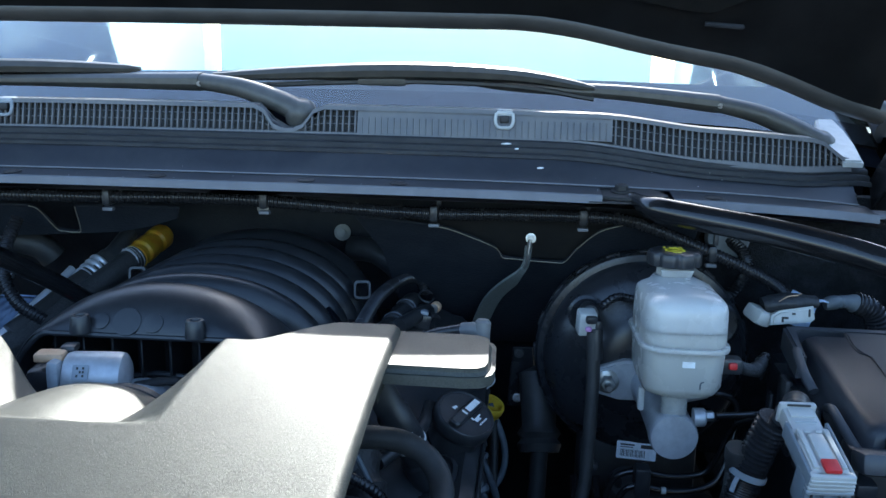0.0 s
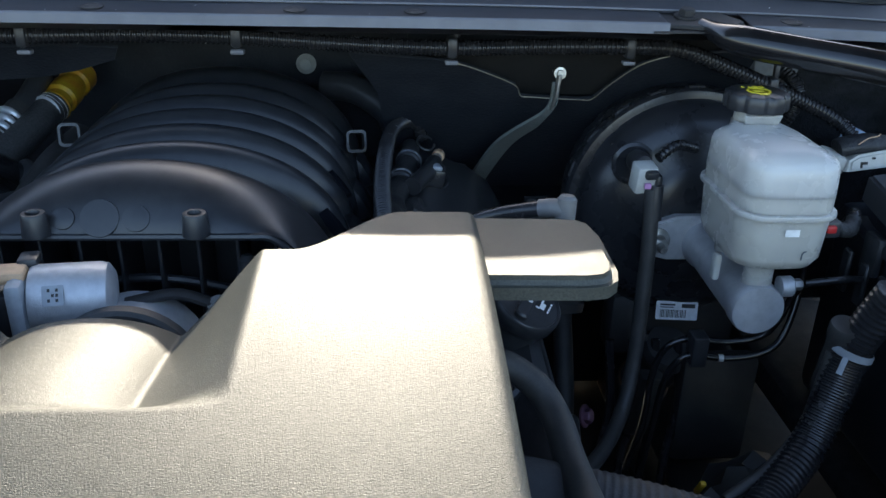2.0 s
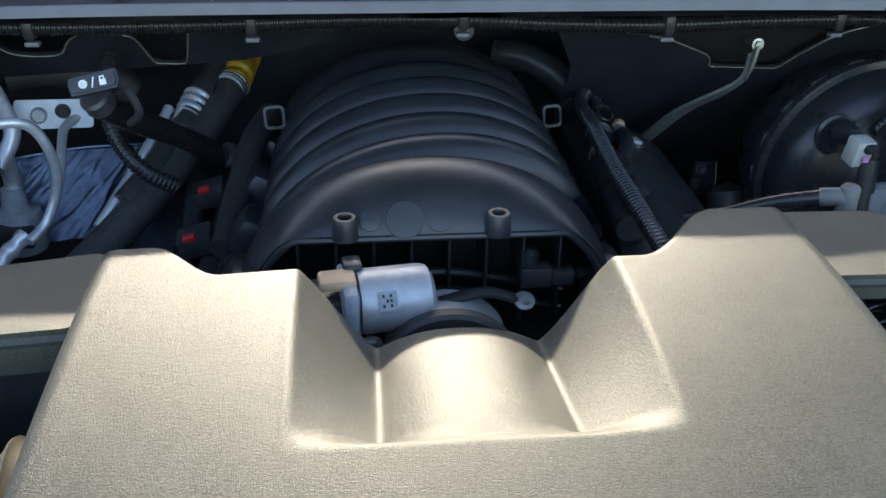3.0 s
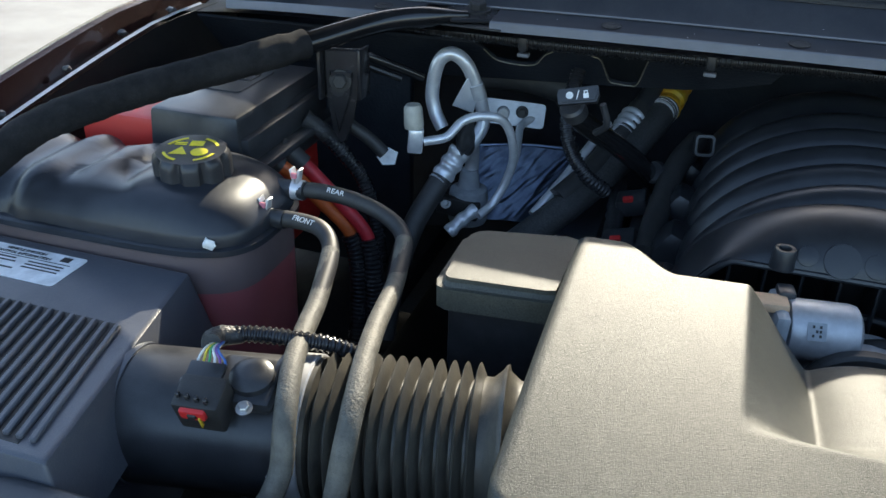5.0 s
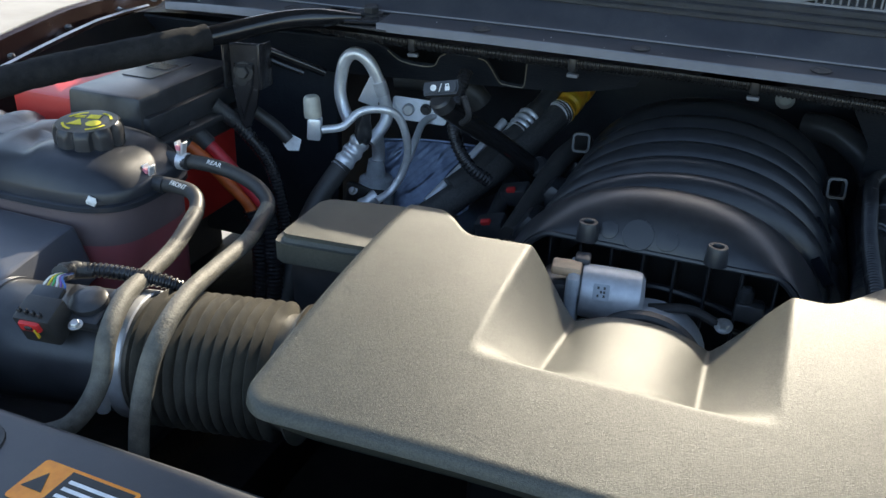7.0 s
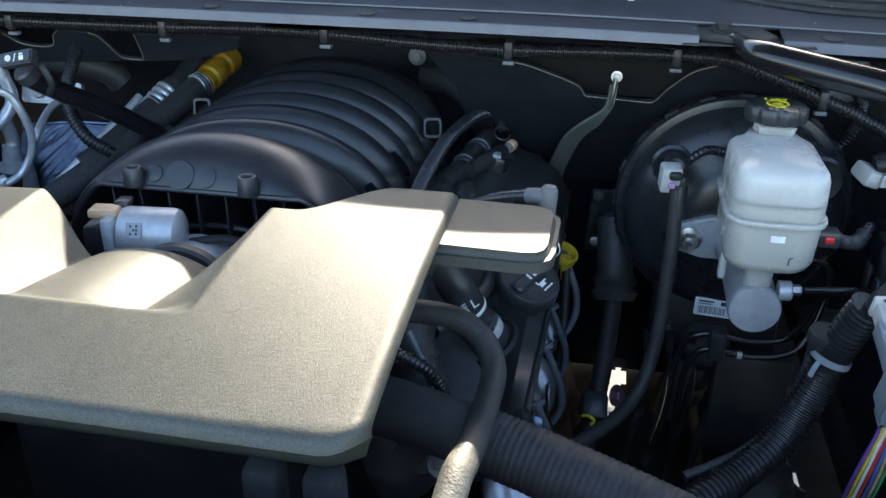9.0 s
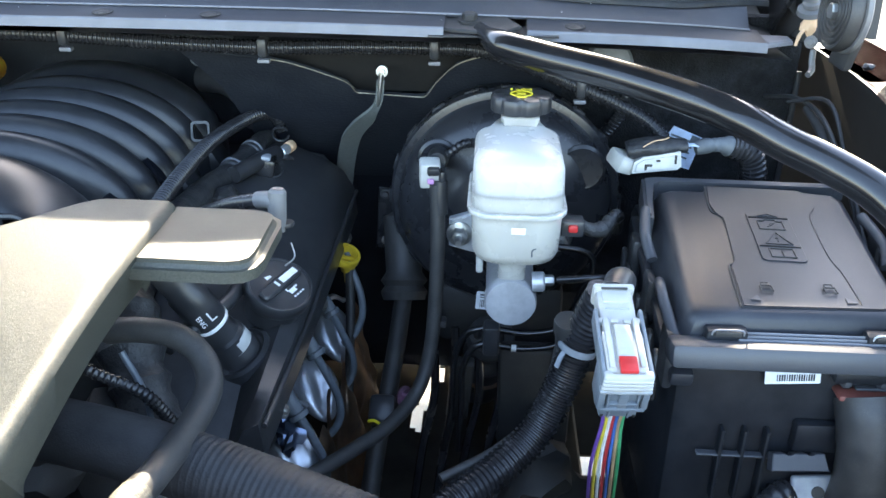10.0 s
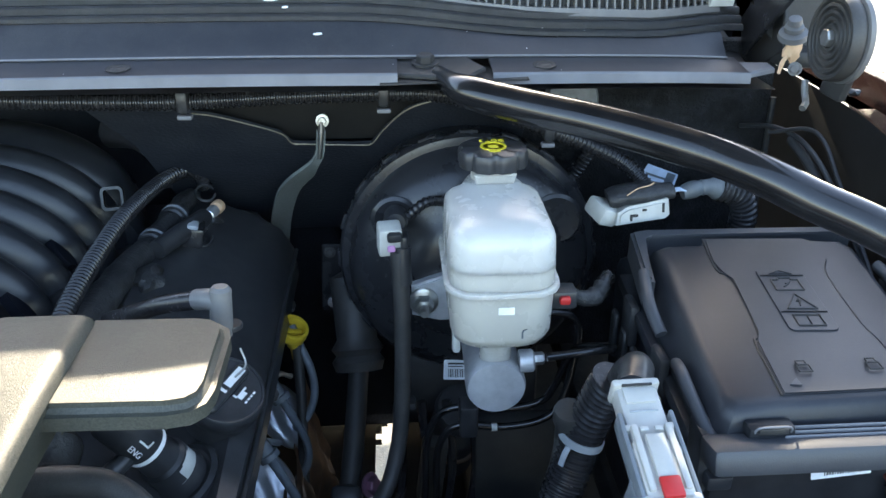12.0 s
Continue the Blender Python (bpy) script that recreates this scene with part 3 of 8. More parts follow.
def build_windscreen():
    ws = thing("windscreen", (0, 1.5, 1.5), "raked windscreen glass reflecting the sky", "windscreen", kind="structure")
    def glass(x, v, off):
        return Vector((x, 1.312 + 0.13 * x * x * (1 - 0.3 * v) + 0.86 * v + off * 0.52, 1.366 + cowl_z(x) * (1 - v) + 0.52 * v - 0.02 * v * v - off * 0.85))
    bm = bmesh.new()
    rings_to_mesh(bm, [[glass(x, v, 0) for v in span(0, 1, 12)] + [glass(x, v, 0.005) for v in span(1, 0, 12)] for x in span(-0.94, 0.94, 24)])
    bmesh.ops.recalc_face_normals(bm, faces=bm.faces[:])
    pane = part("pane", bm, M_GLASS, ws)
    pane.visible_shadow = False
    bm = bmesh.new()
    rows = []
    for v in (-0.045, 0.0, 0.07):
        rows.append([bm.verts.new((x, 1.316 + 0.13 * x * x + 0.86 * v, 1.358 + cowl_z(x) + 0.52 * v)) for x in span(-0.94, 0.94, 24)])
    for k in range(2):
        for i in range(24):
            bm.faces.new((rows[k][i], rows[k][i + 1], rows[k + 1][i + 1], rows[k + 1][i]))
    bmesh.ops.solidify(bm, geom=bm.faces[:], thickness=0.002)
    part("black_border", bm, M_FRIT, ws)
    dash = thing("dashboard", (0, 1.6, 1.3), "grey dashboard top seen through the windscreen", "dashboard", kind="structure")
    bm = bmesh.new()
    prof = [(1.40, 1.33), (1.44, 1.365), (1.55, 1.395), (1.75, 1.42), (1.90, 1.425), (1.95, 1.40), (1.97, 1.1)]
    rows = [[bm.verts.new((x, y + 0.06 * x * x, z - 0.015 * abs(x))) for y, z in prof] for x in span(-0.93, 0.93, 24)]
    for a, b in zip(rows, rows[1:]):
        for i in range(len(prof) - 1):
            bm.faces.new((a[i], a[i + 1], b[i + 1], b[i]))
    bmesh.ops.solidify(bm, geom=bm.faces[:], thickness=0.01)
    part("top_pad", bm, M_DASH, dash)


def build_cabin():
    cb = thing("cabin", (0, 2.5, 1.4), "grey cabin interior behind the windscreen", "cabin", kind="structure")
    bm = bmesh.new()
    prof = [(2.18, 1.845), (2.5, 1.90), (3.7, 1.915), (3.78, 1.90)]
    rows = [[bm.verts.new((x, y, z)) for y, z in prof] for x in (-0.95, 0.95)]
    for i in range(3):
        bm.faces.new((rows[0][i], rows[0][i + 1], rows[1][i + 1], rows[1][i]))
    bmesh.ops.solidify(bm, geom=bm.faces[:], thickness=0.01)
    part("roof_liner", bm, M_CABIN, cb)
    part("rear_wall", rbox((0, 3.8, 1.12), (1.90, 0.03, 0.46), 0.01), M_CABIN, cb)
    pane = part("rear_pane", rbox((0, 3.79, 1.63), (1.88, 0.005, 0.54), 0.001), M_HORIZON, cb, "tinted rear window")
    pane.visible_shadow = False
    for s in (-1, 1):
        pane = part("side_pane", rbox((0.952 * s, 2.95, 1.63), (0.005, 1.66, 0.56), 0.001), M_SIDE, cb, "pale blue side window")
        pane.visible_shadow = False
        front = bmesh.new()
        front.faces.new([front.verts.new(p) for p in ((0.952 * s, 1.46, 1.35), (0.952 * s, 2.12, 1.35), (0.952 * s, 2.12, 1.82))])
        bmesh.ops.solidify(front, geom=front.faces[:], thickness=0.005)
        pane = part("front_side_pane", front, M_SIDE, cb, "pale blue side window")
        pane.visible_shadow = False
    part("cabin_floor", rbox((0, 2.85, 0.88), (1.90, 1.9, 0.03), 0.01), M_CABIN, cb)
    for s in (-1, 1):
        bm = bmesh.new()
        bm.faces.new([bm.verts.new(p) for p in ((0.955 * s, 1.40, 1.34), (0.955 * s, 3.8, 1.36), (0.955 * s, 3.8, 0.9), (0.955 * s, 1.42, 0.9))])
        bmesh.ops.solidify(bm, geom=bm.faces[:], thickness=0.01)
        part("side_trim", bm, M_TRIMD, cb)
    for s in (-1, 1):
        part("pillar", tube([(0.965 * s, 1.44, 1.35), (0.95 * s, 1.80, 1.63), (0.93 * s, 2.18, 1.875)], 0.03, 10, 0.1), M_TRIMD, cb)
    for x in (-0.38, 0.38):
        part("seat_back", rbox((x, 2.75, 1.08), (0.50, 0.16, 0.62), 0.06, (12, 0, 0)), M_TRIMD, cb)


def wiper(pivot, elbow, arm, blade, group):
    w = thing("windscreen_wiper", pivot, "black wiper arm and blade parked along the glass", "wiper", group)
    pv, el = Vector(pivot), Vector(elbow)
    pts = [pv, pv.lerp(el, 0.25) + Vector((0, 0, 0.006)), pv.lerp(el, 0.6) + Vector((0, 0, 0.008)), el]
    part("arm_head", tube(pts, lambda s: 0.0215 - 0.006 * s, 14, 0.006, flat=0.8), M_WIPER, w)
    part("pivot_cap", lathe([(0.022, -0.014), (0.0235, 0.0), (0.021, 0.009), (0.012, 0.016), (0.0, 0.018)], pv, (0, -0.4, 0.9), 20), M_WIPER, w)
    part("arm", tube([el] + list(arm), lambda s: 0.0165 - 0.009 * s, 10, 0.02, flat=0.85), M_WIPER, w)
    part("hinge_pin", lathe([(0.004, -0.016), (0.004, 0.016)], el + Vector((0, 0, 0.0)), (0, 1, 0.2), 12), M_STEEL, w)
    a, b = Vector(blade[0]), Vector(blade[-1])
    part("blade", tube(blade, lambda s: 0.004 + 0.012 * math.sin(math.pi * min(1, max(0.03, s))) ** 0.5, 8, 0.02, flat=0.8), M_WIPER, w)
    mid = a.lerp(b, 0.45)
    part("clip", rbox(mid + Vector((0, -0.004, 0.006)), (0.075, 0.026, 0.024), 0.005), M_WIPER, w)
    part("rubber_lip", tube([p - Vector((0, -0.004, 0.016)) for p in map(Vector, blade)], 0.004, 6, 0.03), M_RUBBER, w)


def build_wipers():
    wiper((0.045, 1.240, 1.366), (-0.116, 1.285, 1.405), [(-0.268, 1.315, 1.403), (-0.443, 1.340, 1.40), (-0.630, 1.370, 1.395)],
          [(-0.75, 1.40, 1.405), (-0.5, 1.355, 1.42), (-0.23, 1.325, 1.422)], "windscreen wipers")
    wiper((0.815, 1.335, 1.335), (0.665, 1.35, 1.389), [(0.52, 1.345, 1.402), (0.37, 1.333, 1.408), (0.29, 1.325, 1.415), (0.22, 1.32, 1.425)],
          [(-0.11, 1.318, 1.413), (0.08, 1.31, 1.424), (0.22, 1.308, 1.428), (0.36, 1.315, 1.424), (0.475, 1.33, 1.408)], "windscreen wipers")


def build_hood():
    hood = thing("hood", (0, 1.2, 1.48), "open black hood seen from below with its insulation pad", "hood")
    c, s = math.cos(radians(52)), math.sin(radians(52))
    def edge(x):
        return Vector((x, 1.135 + 0.15 * x * x, 1.489 - 0.042 * smooth(0.35, 0.65, abs(x)) - 0.075 * smooth(0.6, 0.9, abs(x))))
    def at(x, v, off):
        e = edge(x * (1 - 0.04 * v))
        return e + Vector((0, -c, s)) * v + Vector((0, s, c)) * off
    def sheet(off, xa, xb, va, vb, nx=40, nv=14, th=0.003):
        bm = bmesh.new()
        rows = [[bm.verts.new(at(x, v, off)) for x in span(xa, xb, nx)] for v in span(va, vb, nv)]
        for a, b in zip(rows, rows[1:]):
            for i in range(nx):
                bm.faces.new((a[i], a[i + 1], b[i + 1], b[i]))
        bmesh.ops.solidify(bm, geom=bm.faces[:], thickness=th)
        return bm
    part("outer_skin", sheet(0.035, -0.88, 0.88, 0.0, 1.15), M_PAINT, hood, "dark maroon outer skin")
    part("inner_frame", sheet(0.004, -0.86, 0.86, 0.012, 1.12), M_HOODIN, hood, "black painted inner frame")
    bm = tube([edge(x) + Vector((0, 0.012, 0.010)) for x in span(-0.87, 0.87, 24)], 0.017, 12, 0.03)
    part("rear_hem", bm, M_HEM, hood)
    bm = bmesh.new()
    rows = []
    for v in span(0, 1, 16):
        w = 0.70 - 0.10 * (1 - min(1, v / 0.12)) ** 2
        rows.append([bm.verts.new(at(x, 0.075 + 0.9 * v, -0.006 - 0.010 * math.sin(math.pi * min(1, max(0, (abs(x) / w)))) ** 0.5)) for x in span(-w, w, 30)])
    for a, b in zip(rows, rows[1:]):
        for i in range(30):
            bm.faces.new((a[i], a[i + 1], b[i + 1], b[i]))
    bmesh.ops.solidify(bm, geom=bm.faces[:], thickness=0.008)
    part("insulation_pad", bm, M_PAD, hood, "dark felt insulation pad")
    for x in (0.35, 0.62):
        part("slot_clip", rbox(at(x, 0.06, -0.004), (0.11 if x < 0.5 else 0.05, 0.006, 0.006), 0.002, (38, 4, 0)), M_ALU if x < 0.5 else M_BLACK, hood)
    for sx in (-1, 1):
        hg = new("hinge")
        hg.parent = hood
        hg.location = Vector((0.90 * sx, 1.22, 1.30)) - hood.location
        tagged(hg, "black stamped hood hinge with bolts")
        m = plane_frame((0.885 * sx, 1.25, 1.30), (0, -0.75, 0.66), (0, 0.66, 0.75))
        part("upper_arm", slab([(-0.06, -0.02), (0.20, -0.035), (0.42, -0.02), (0.42, 0.03), (0.18, 0.035), (-0.05, 0.022)], 0.005, m, 0.0015), M_GLOSS, hg)
        part("lower_arm", slab([(-0.13, -0.05), (0.02, -0.02), (0.02, 0.025), (-0.12, 0.0)], 0.006, plane_frame((0.902 * sx, 1.235, 1.28), (0, -0.95, 0.3), (0, 0.3, 0.95)), 0.0015), M_DARK, hg)
        part("base", rbox((0.922 * sx, 1.27, 1.255), (0.05, 0.12, 0.02), 0.006), M_DARK, hg)
        for k in range(3):
            bolt((0.878 * sx, 1.19 - 0.055 * k, 1.37 + 0.05 * k), (-sx, 0, 0), 0.006, hg, M_DARK)
        bolt((0.903 * sx, 1.19, 1.251), (-0.5 * sx, -0.9, 0.1), 0.0050, hg, M_GRILLE)
        part("clip", lump((0.899 * sx, 1.195, 1.271), (0.009, 0.005, 0.013), 4, 0.6, 2), M_TAN, hg, "torn tan clip")
        part("clip_tail", tube([(0.896 * sx, 1.194, 1.268), (0.889 * sx, 1.192, 1.258), (0.886 * sx, 1.191, 1.246)], 0.0022, 6, 0.003, wobble=0.4), M_TAN, hg)
        part("stacked_washer", lathe([(0.003, 0.028), (0.007, 0.027), (0.008, 0.021), (0.006, 0.020), (0.010, 0.018), (0.010, 0.013), (0.008, 0.012), (0.015, 0.010), (0.016, 0.004), (0.006, 0.002)], (0.900 * sx, 1.20, 1.280), (-0.2 * sx, -0.35, 0.9), 20), M_GRILLE, hg, "stacked grey washers")
        part("hinge_plate", slab([(0.880 * sx, 1.40), (0.93 * sx, 1.43), (1.0 * sx, 1.43), (1.0 * sx, 1.25), (0.908 * sx, 1.262), (0.884 * sx, 1.292)], 0.004, plane_frame((0, 1.12, 0), (1, 0, 0), (0, 0.1, 1)), 0.001), M_DARK, hg)


def build_firewall():
    fw = thing("firewall", (0, 1.5, 0.9), "black firewall with felt insulation behind the engine", "firewall", kind="structure")
    part("back_panel", rbox((0, 1.515, 0.9500), (1.96, 0.02, 0.772), 0.004), M_FIREWALL, fw)
    slope = 0.93
    m = plane_frame((0, 1.17, 1.268), (1, 0, 0), (0, -slope, 1))
    def on_slope(pts):
        return [(x, (z - 1.268) * math.sqrt(1 + slope * slope)) for x, z in pts]
    def upper_edge(pts, off=0.0):
        return [m @ Vector((x, y, 0.0045)) for x, y in on_slope(pts)]
    left = [(-0.95, 1.215), (-0.56, 1.220), (-0.520, 1.221), (-0.508, 1.212), (-0.494, 1.195), (-0.465, 1.190), (-0.440, 1.194), (-0.425, 1.212), (-0.412, 1.221), (-0.362, 1.221), (-0.350, 1.214), (-0.341, 1.180), (-0.330, 1.176), (-0.312, 1.175), (-0.303, 1.180), (-0.290, 1.222), (-0.20, 1.226), (-0.13, 1.224)]
    part("shield_strip", slab(on_slope(left + [(-0.14, 1.206), (-0.19, 1.190), (-0.24, 1.178), (-0.40, 1.165), (-0.60, 1.15), (-0.95, 1.14)]), 0.004, m, 0.0008), M_FIREWALL, fw, "black heat shield strip with cut-outs")
    right = [(0.13, 1.222), (0.245, 1.210), (0.268, 1.205), (0.300, 1.192), (0.336, 1.174), (0.346, 1.157), (0.360, 1.155), (0.425, 1.151), (0.440, 1.153), (0.456, 1.178), (0.483, 1.209), (0.52, 1.225), (0.62, 1.23)]
    part("shield_panel", slab(on_slope(right + [(0.62, 0.97), (0.19, 0.97), (0.165, 1.16)]), 0.004, m, 0.0008), M_FIREWALL, fw, "dark felt-faced heat shield with a trimmed edge")
    for pts in (left[3:9], left[9:16], right[1:12]):
        part("bare_edge", tube(upper_edge(pts), 0.0009, 6, 0.004), M_EDGE, fw, "bare bright trimmed edge")
    # Dark sheet added behind the notch in place of its shaded hollow.
    part("notch_shade", slab(on_slope([(0.20, 1.14), (0.60, 1.14), (0.60, 1.245), (0.20, 1.245)]), 0.003, m @ pose(0, 0, -0.016), 0.0005), M_DARK, fw)
    part("strap_stud", lathe([(0.004, 0), (0.004, 0.03)], (0.3865, 1.262, 1.189), (0, -1, 0.1), 12), M_STEEL, fw)
    bm = bmesh.new()
    prof = [(1.449, 0.972), (1.455, 0.95), (1.465, 0.90), (1.475, 0.80), (1.485, 0.60)]
    rows = [[bm.verts.new((x, y + 0.06 * smooth(0.25, 0.05, x) + 0.01 * noise.noise(Vector((x * 6, z * 6, 0))), z)) for y, z in prof] for x in span(-0.05, 0.62, 24)]
    for a, b in zip(rows, rows[1:]):
        for i in range(4):
            bm.faces.new((a[i], a[i + 1], b[i + 1], b[i]))
    bmesh.ops.solidify(bm, geom=bm.faces[:], thickness=0.004)
    part("lower_shield", bm, M_FIREWALL, fw)
    part("felt_panel", rbox((0.775, 1.312, 1.05), (0.32, 0.02, 0.42), 0.006), M_FELT, fw, "coarse black felt panel")
    part("felt_panel", rbox((-0.80, 1.33, 1.02), (0.30, 0.02, 0.48), 0.006), M_FIREWALL, fw)
    bm = tube([(0.93, 1.297, 0.95), (0.934, 1.297, 1.1), (0.934, 1.297, 1.19)], 0.004, 8, 0.02)
    part("panel_edge", bm, M_BLACK, fw)
    part("dash_bolt", lathe([(0.015, 0), (0.015, 0.003), (0.008, 0.006), (0.008, 0.014)], (0.056, 1.50, 1.141), (0, -1, 0.1), 20), M_WHITE, fw, "pale firewall stud washer")
    for x, z in ((-0.09, 1.18),):
        bolt((x, 1.50, z), (0, -1, 0), 0.007, fw)
    part("grommet", lathe([(0.032, 0), (0.034, 0.006), (0.030, 0.014), (0.018, 0.018)], (0.682, 1.300, 1.192), (0, -1, 0.1), 28), M_GROMMET, fw, "pale grey rubber grommet")


def build_fenders():
    for sx, nm in ((-1, "fender_left"), (1, "fender_right")):
        f = thing(nm, (1.0 * sx, 0.8, 1.1), "dark maroon fender with its black inner panel and rail", "fender", kind="structure")
        ys = span(-0.1, 1.36, 24)
        zz = lambda y: 1.230 - 0.14 * (max(0, 1.15 - y) / 0.7) ** 1.3
        def sheet(prof, mat, name, label="", end=1.36):
            bm = bmesh.new()
            rows = [[bm.verts.new((sx * (x + 0.02 * smooth(1.1, 0.3, y)), y, (zz(y) + dz) if dz > -0.4 else 0.55)) for x, dz in prof] for y in ys if y <= end]
            for a, b in zip(rows, rows[1:]):
                for i in range(len(prof) - 1):
                    bm.faces.new((a[i], a[i + 1], b[i + 1], b[i]))
            bmesh.ops.solidify(bm, geom=bm.faces[:], thickness=0.003)
            return part(name, bm, mat, f, label)
        sheet([(0.94, -0.5), (0.945, -0.12), (0.95, -0.04), (0.953, -0.012)], M_DARK, "inner_panel")
        # Narrow bright metal strip between inner panel and gutter.
        sheet([(0.953, -0.006), (0.957, -0.004), (0.960, -0.008)], M_ALUP, "rail_edge", "bright weld flange", 1.06 if sx > 0 else 1.28)
        sheet([(0.960, -0.014), (0.975, -0.022), (0.995, -0.022), (1.004, -0.006), (1.010, 0.004)], M_PAINT, "gutter")
        sheet([(1.010, 0.004), (1.016, 0.008), (1.026, 0.006), (1.045, -0.012), (1.07, -0.08), (1.09, -0.3)], M_PAINT, "outer_skin")
        for k in range(6):
            y = 0.62 + 0.115 * k
            bm = lump((sx * 0.978, y, zz(y) - 0.008), (0.007, 0.005, 0.004), k, 0.6, 2)
            part("weld_clip", bm, M_HOODIN, f)


def build_radiator_cover():
    rc = thing("radiator_cover", (0, 0.3, 1.08), "dark grey plastic radiator cover panel, smooth and matt", "radiator cover", kind="structure")
    z = lambda x, y: 1.098 - 0.006 * smooth(0.5, 0.9, abs(x)) - 0.03 * smooth(0.15, -0.05, y)
    part("panel", shell(-0.86, 0.86, lambda x: -0.05, lambda x: 0.452 - 0.05 * smooth(0.60, 0.75, abs(x)), z, 60, 24, 0.008, 0.04), M_TRAY, rc)
    for x in (-0.468, -0.1, 0.25):
        m = (x, 0.405, 1.0975)
        part("push_pin", lathe([(0.021, 0), (0.021, 0.0025), (0.018, 0.003), (0.0165, 0.0012), (0.0155, 0.0012), (0.015, 0.004), (0.013, 0.0052), (0.004, 0.0055)], m, (0, 0, 1), 28), M_TRAY, rc)
        # A dark ring on the uncut panel paints the shaded recess.
        part("pin_recess_shade", lathe([(0.0285, -0.001), (0.0275, 0.0022), (0.0262, 0.0024), (0.0215, 0.0008)], m, (0, 0, 1), 28), M_DARK, rc)
    lab = thing("warning_label", (-0.375, 0.395, 1.099), "orange and black warning label stuck on the radiator cover", "label")
    m = plane_frame((-0.358, 0.396, 1.0988), (1, -0.02, 0), (0, 1, 0))
    part("sheet", slab(rounded(0.085, 0.040, 0.003), 0.0006, m, 0), M_OLABEL, lab)
    bars([(0.012, 0.0, 0.055, 0.034)], m @ pose(0, 0, 0.0005), M_INK, lab, "black_field")
    part("triangle", slab([(-0.039, -0.008), (-0.021, -0.008), (-0.030, 0.009)], 0.0005, m @ pose(0, 0, 0.0006), 0), M_INK, lab)
    bars([(0.012, 0.008, 0.045, 0.003), (0.012, 0.001, 0.045, 0.003), (0.012, -0.006, 0.045, 0.003)], m @ pose(0, 0, 0.001), M_WPRINT, lab)


def build_fan_shroud():
    fs = thing("fan_shroud", (0, 0.47, 0.85), "black plastic fan shroud behind the radiator", "fan shroud")
    part("upper_wall", rbox((0, 0.468, 0.83), (1.30, 0.03, 0.46), 0.01), M_BLACK, fs)
    part("tank", rbox((0, 0.44, 1.045), (1.30, 0.06, 0.05), 0.012), M_BLACK, fs)
    for x in (-0.26, 0.24):
        part("fan_ring", lathe([(0.21, 0), (0.215, 0.03), (0.20, 0.05), (0.195, 0.05), (0.19, 0.0)], (x, 0.482, 0.80), (0, 1, 0), 40), M_BLACK, fs)


def build_corner():
    c = thing("cowl_corner_cover", (0.845, 1.31, 1.34), "corner cover beside the wiper pivot, sunlight put in as white", "corner cover")
    # White plastic here replaces the sun's glare on the piece.
    part("cover", slab([(-0.040, -0.070), (-0.012, -0.076), (0.012, -0.020), (0.034, 0.038), (0.050, 0.085), (0.022, 0.090), (-0.006, 0.045), (-0.028, -0.020)], 0.010, plane_frame((0.842, 1.335, 1.330), (0.93, 0.30, 0.05), (-0.05, 0.95, 0.31)), 0.003, 2), M_WHITE, c)
    part("peg", lathe([(0.010, 0), (0.010, 0.016), (0.007, 0.020)], (0.855, 1.322, 1.386), (0.2, -0.3, 1), 16), M_WHITE, c)


build_ground()
build_cowl()
build_corner()
build_windscreen()
build_cabin()
build_wipers()
build_hood()
build_firewall()
build_fenders()
build_radiator_cover()
build_fan_shroud()


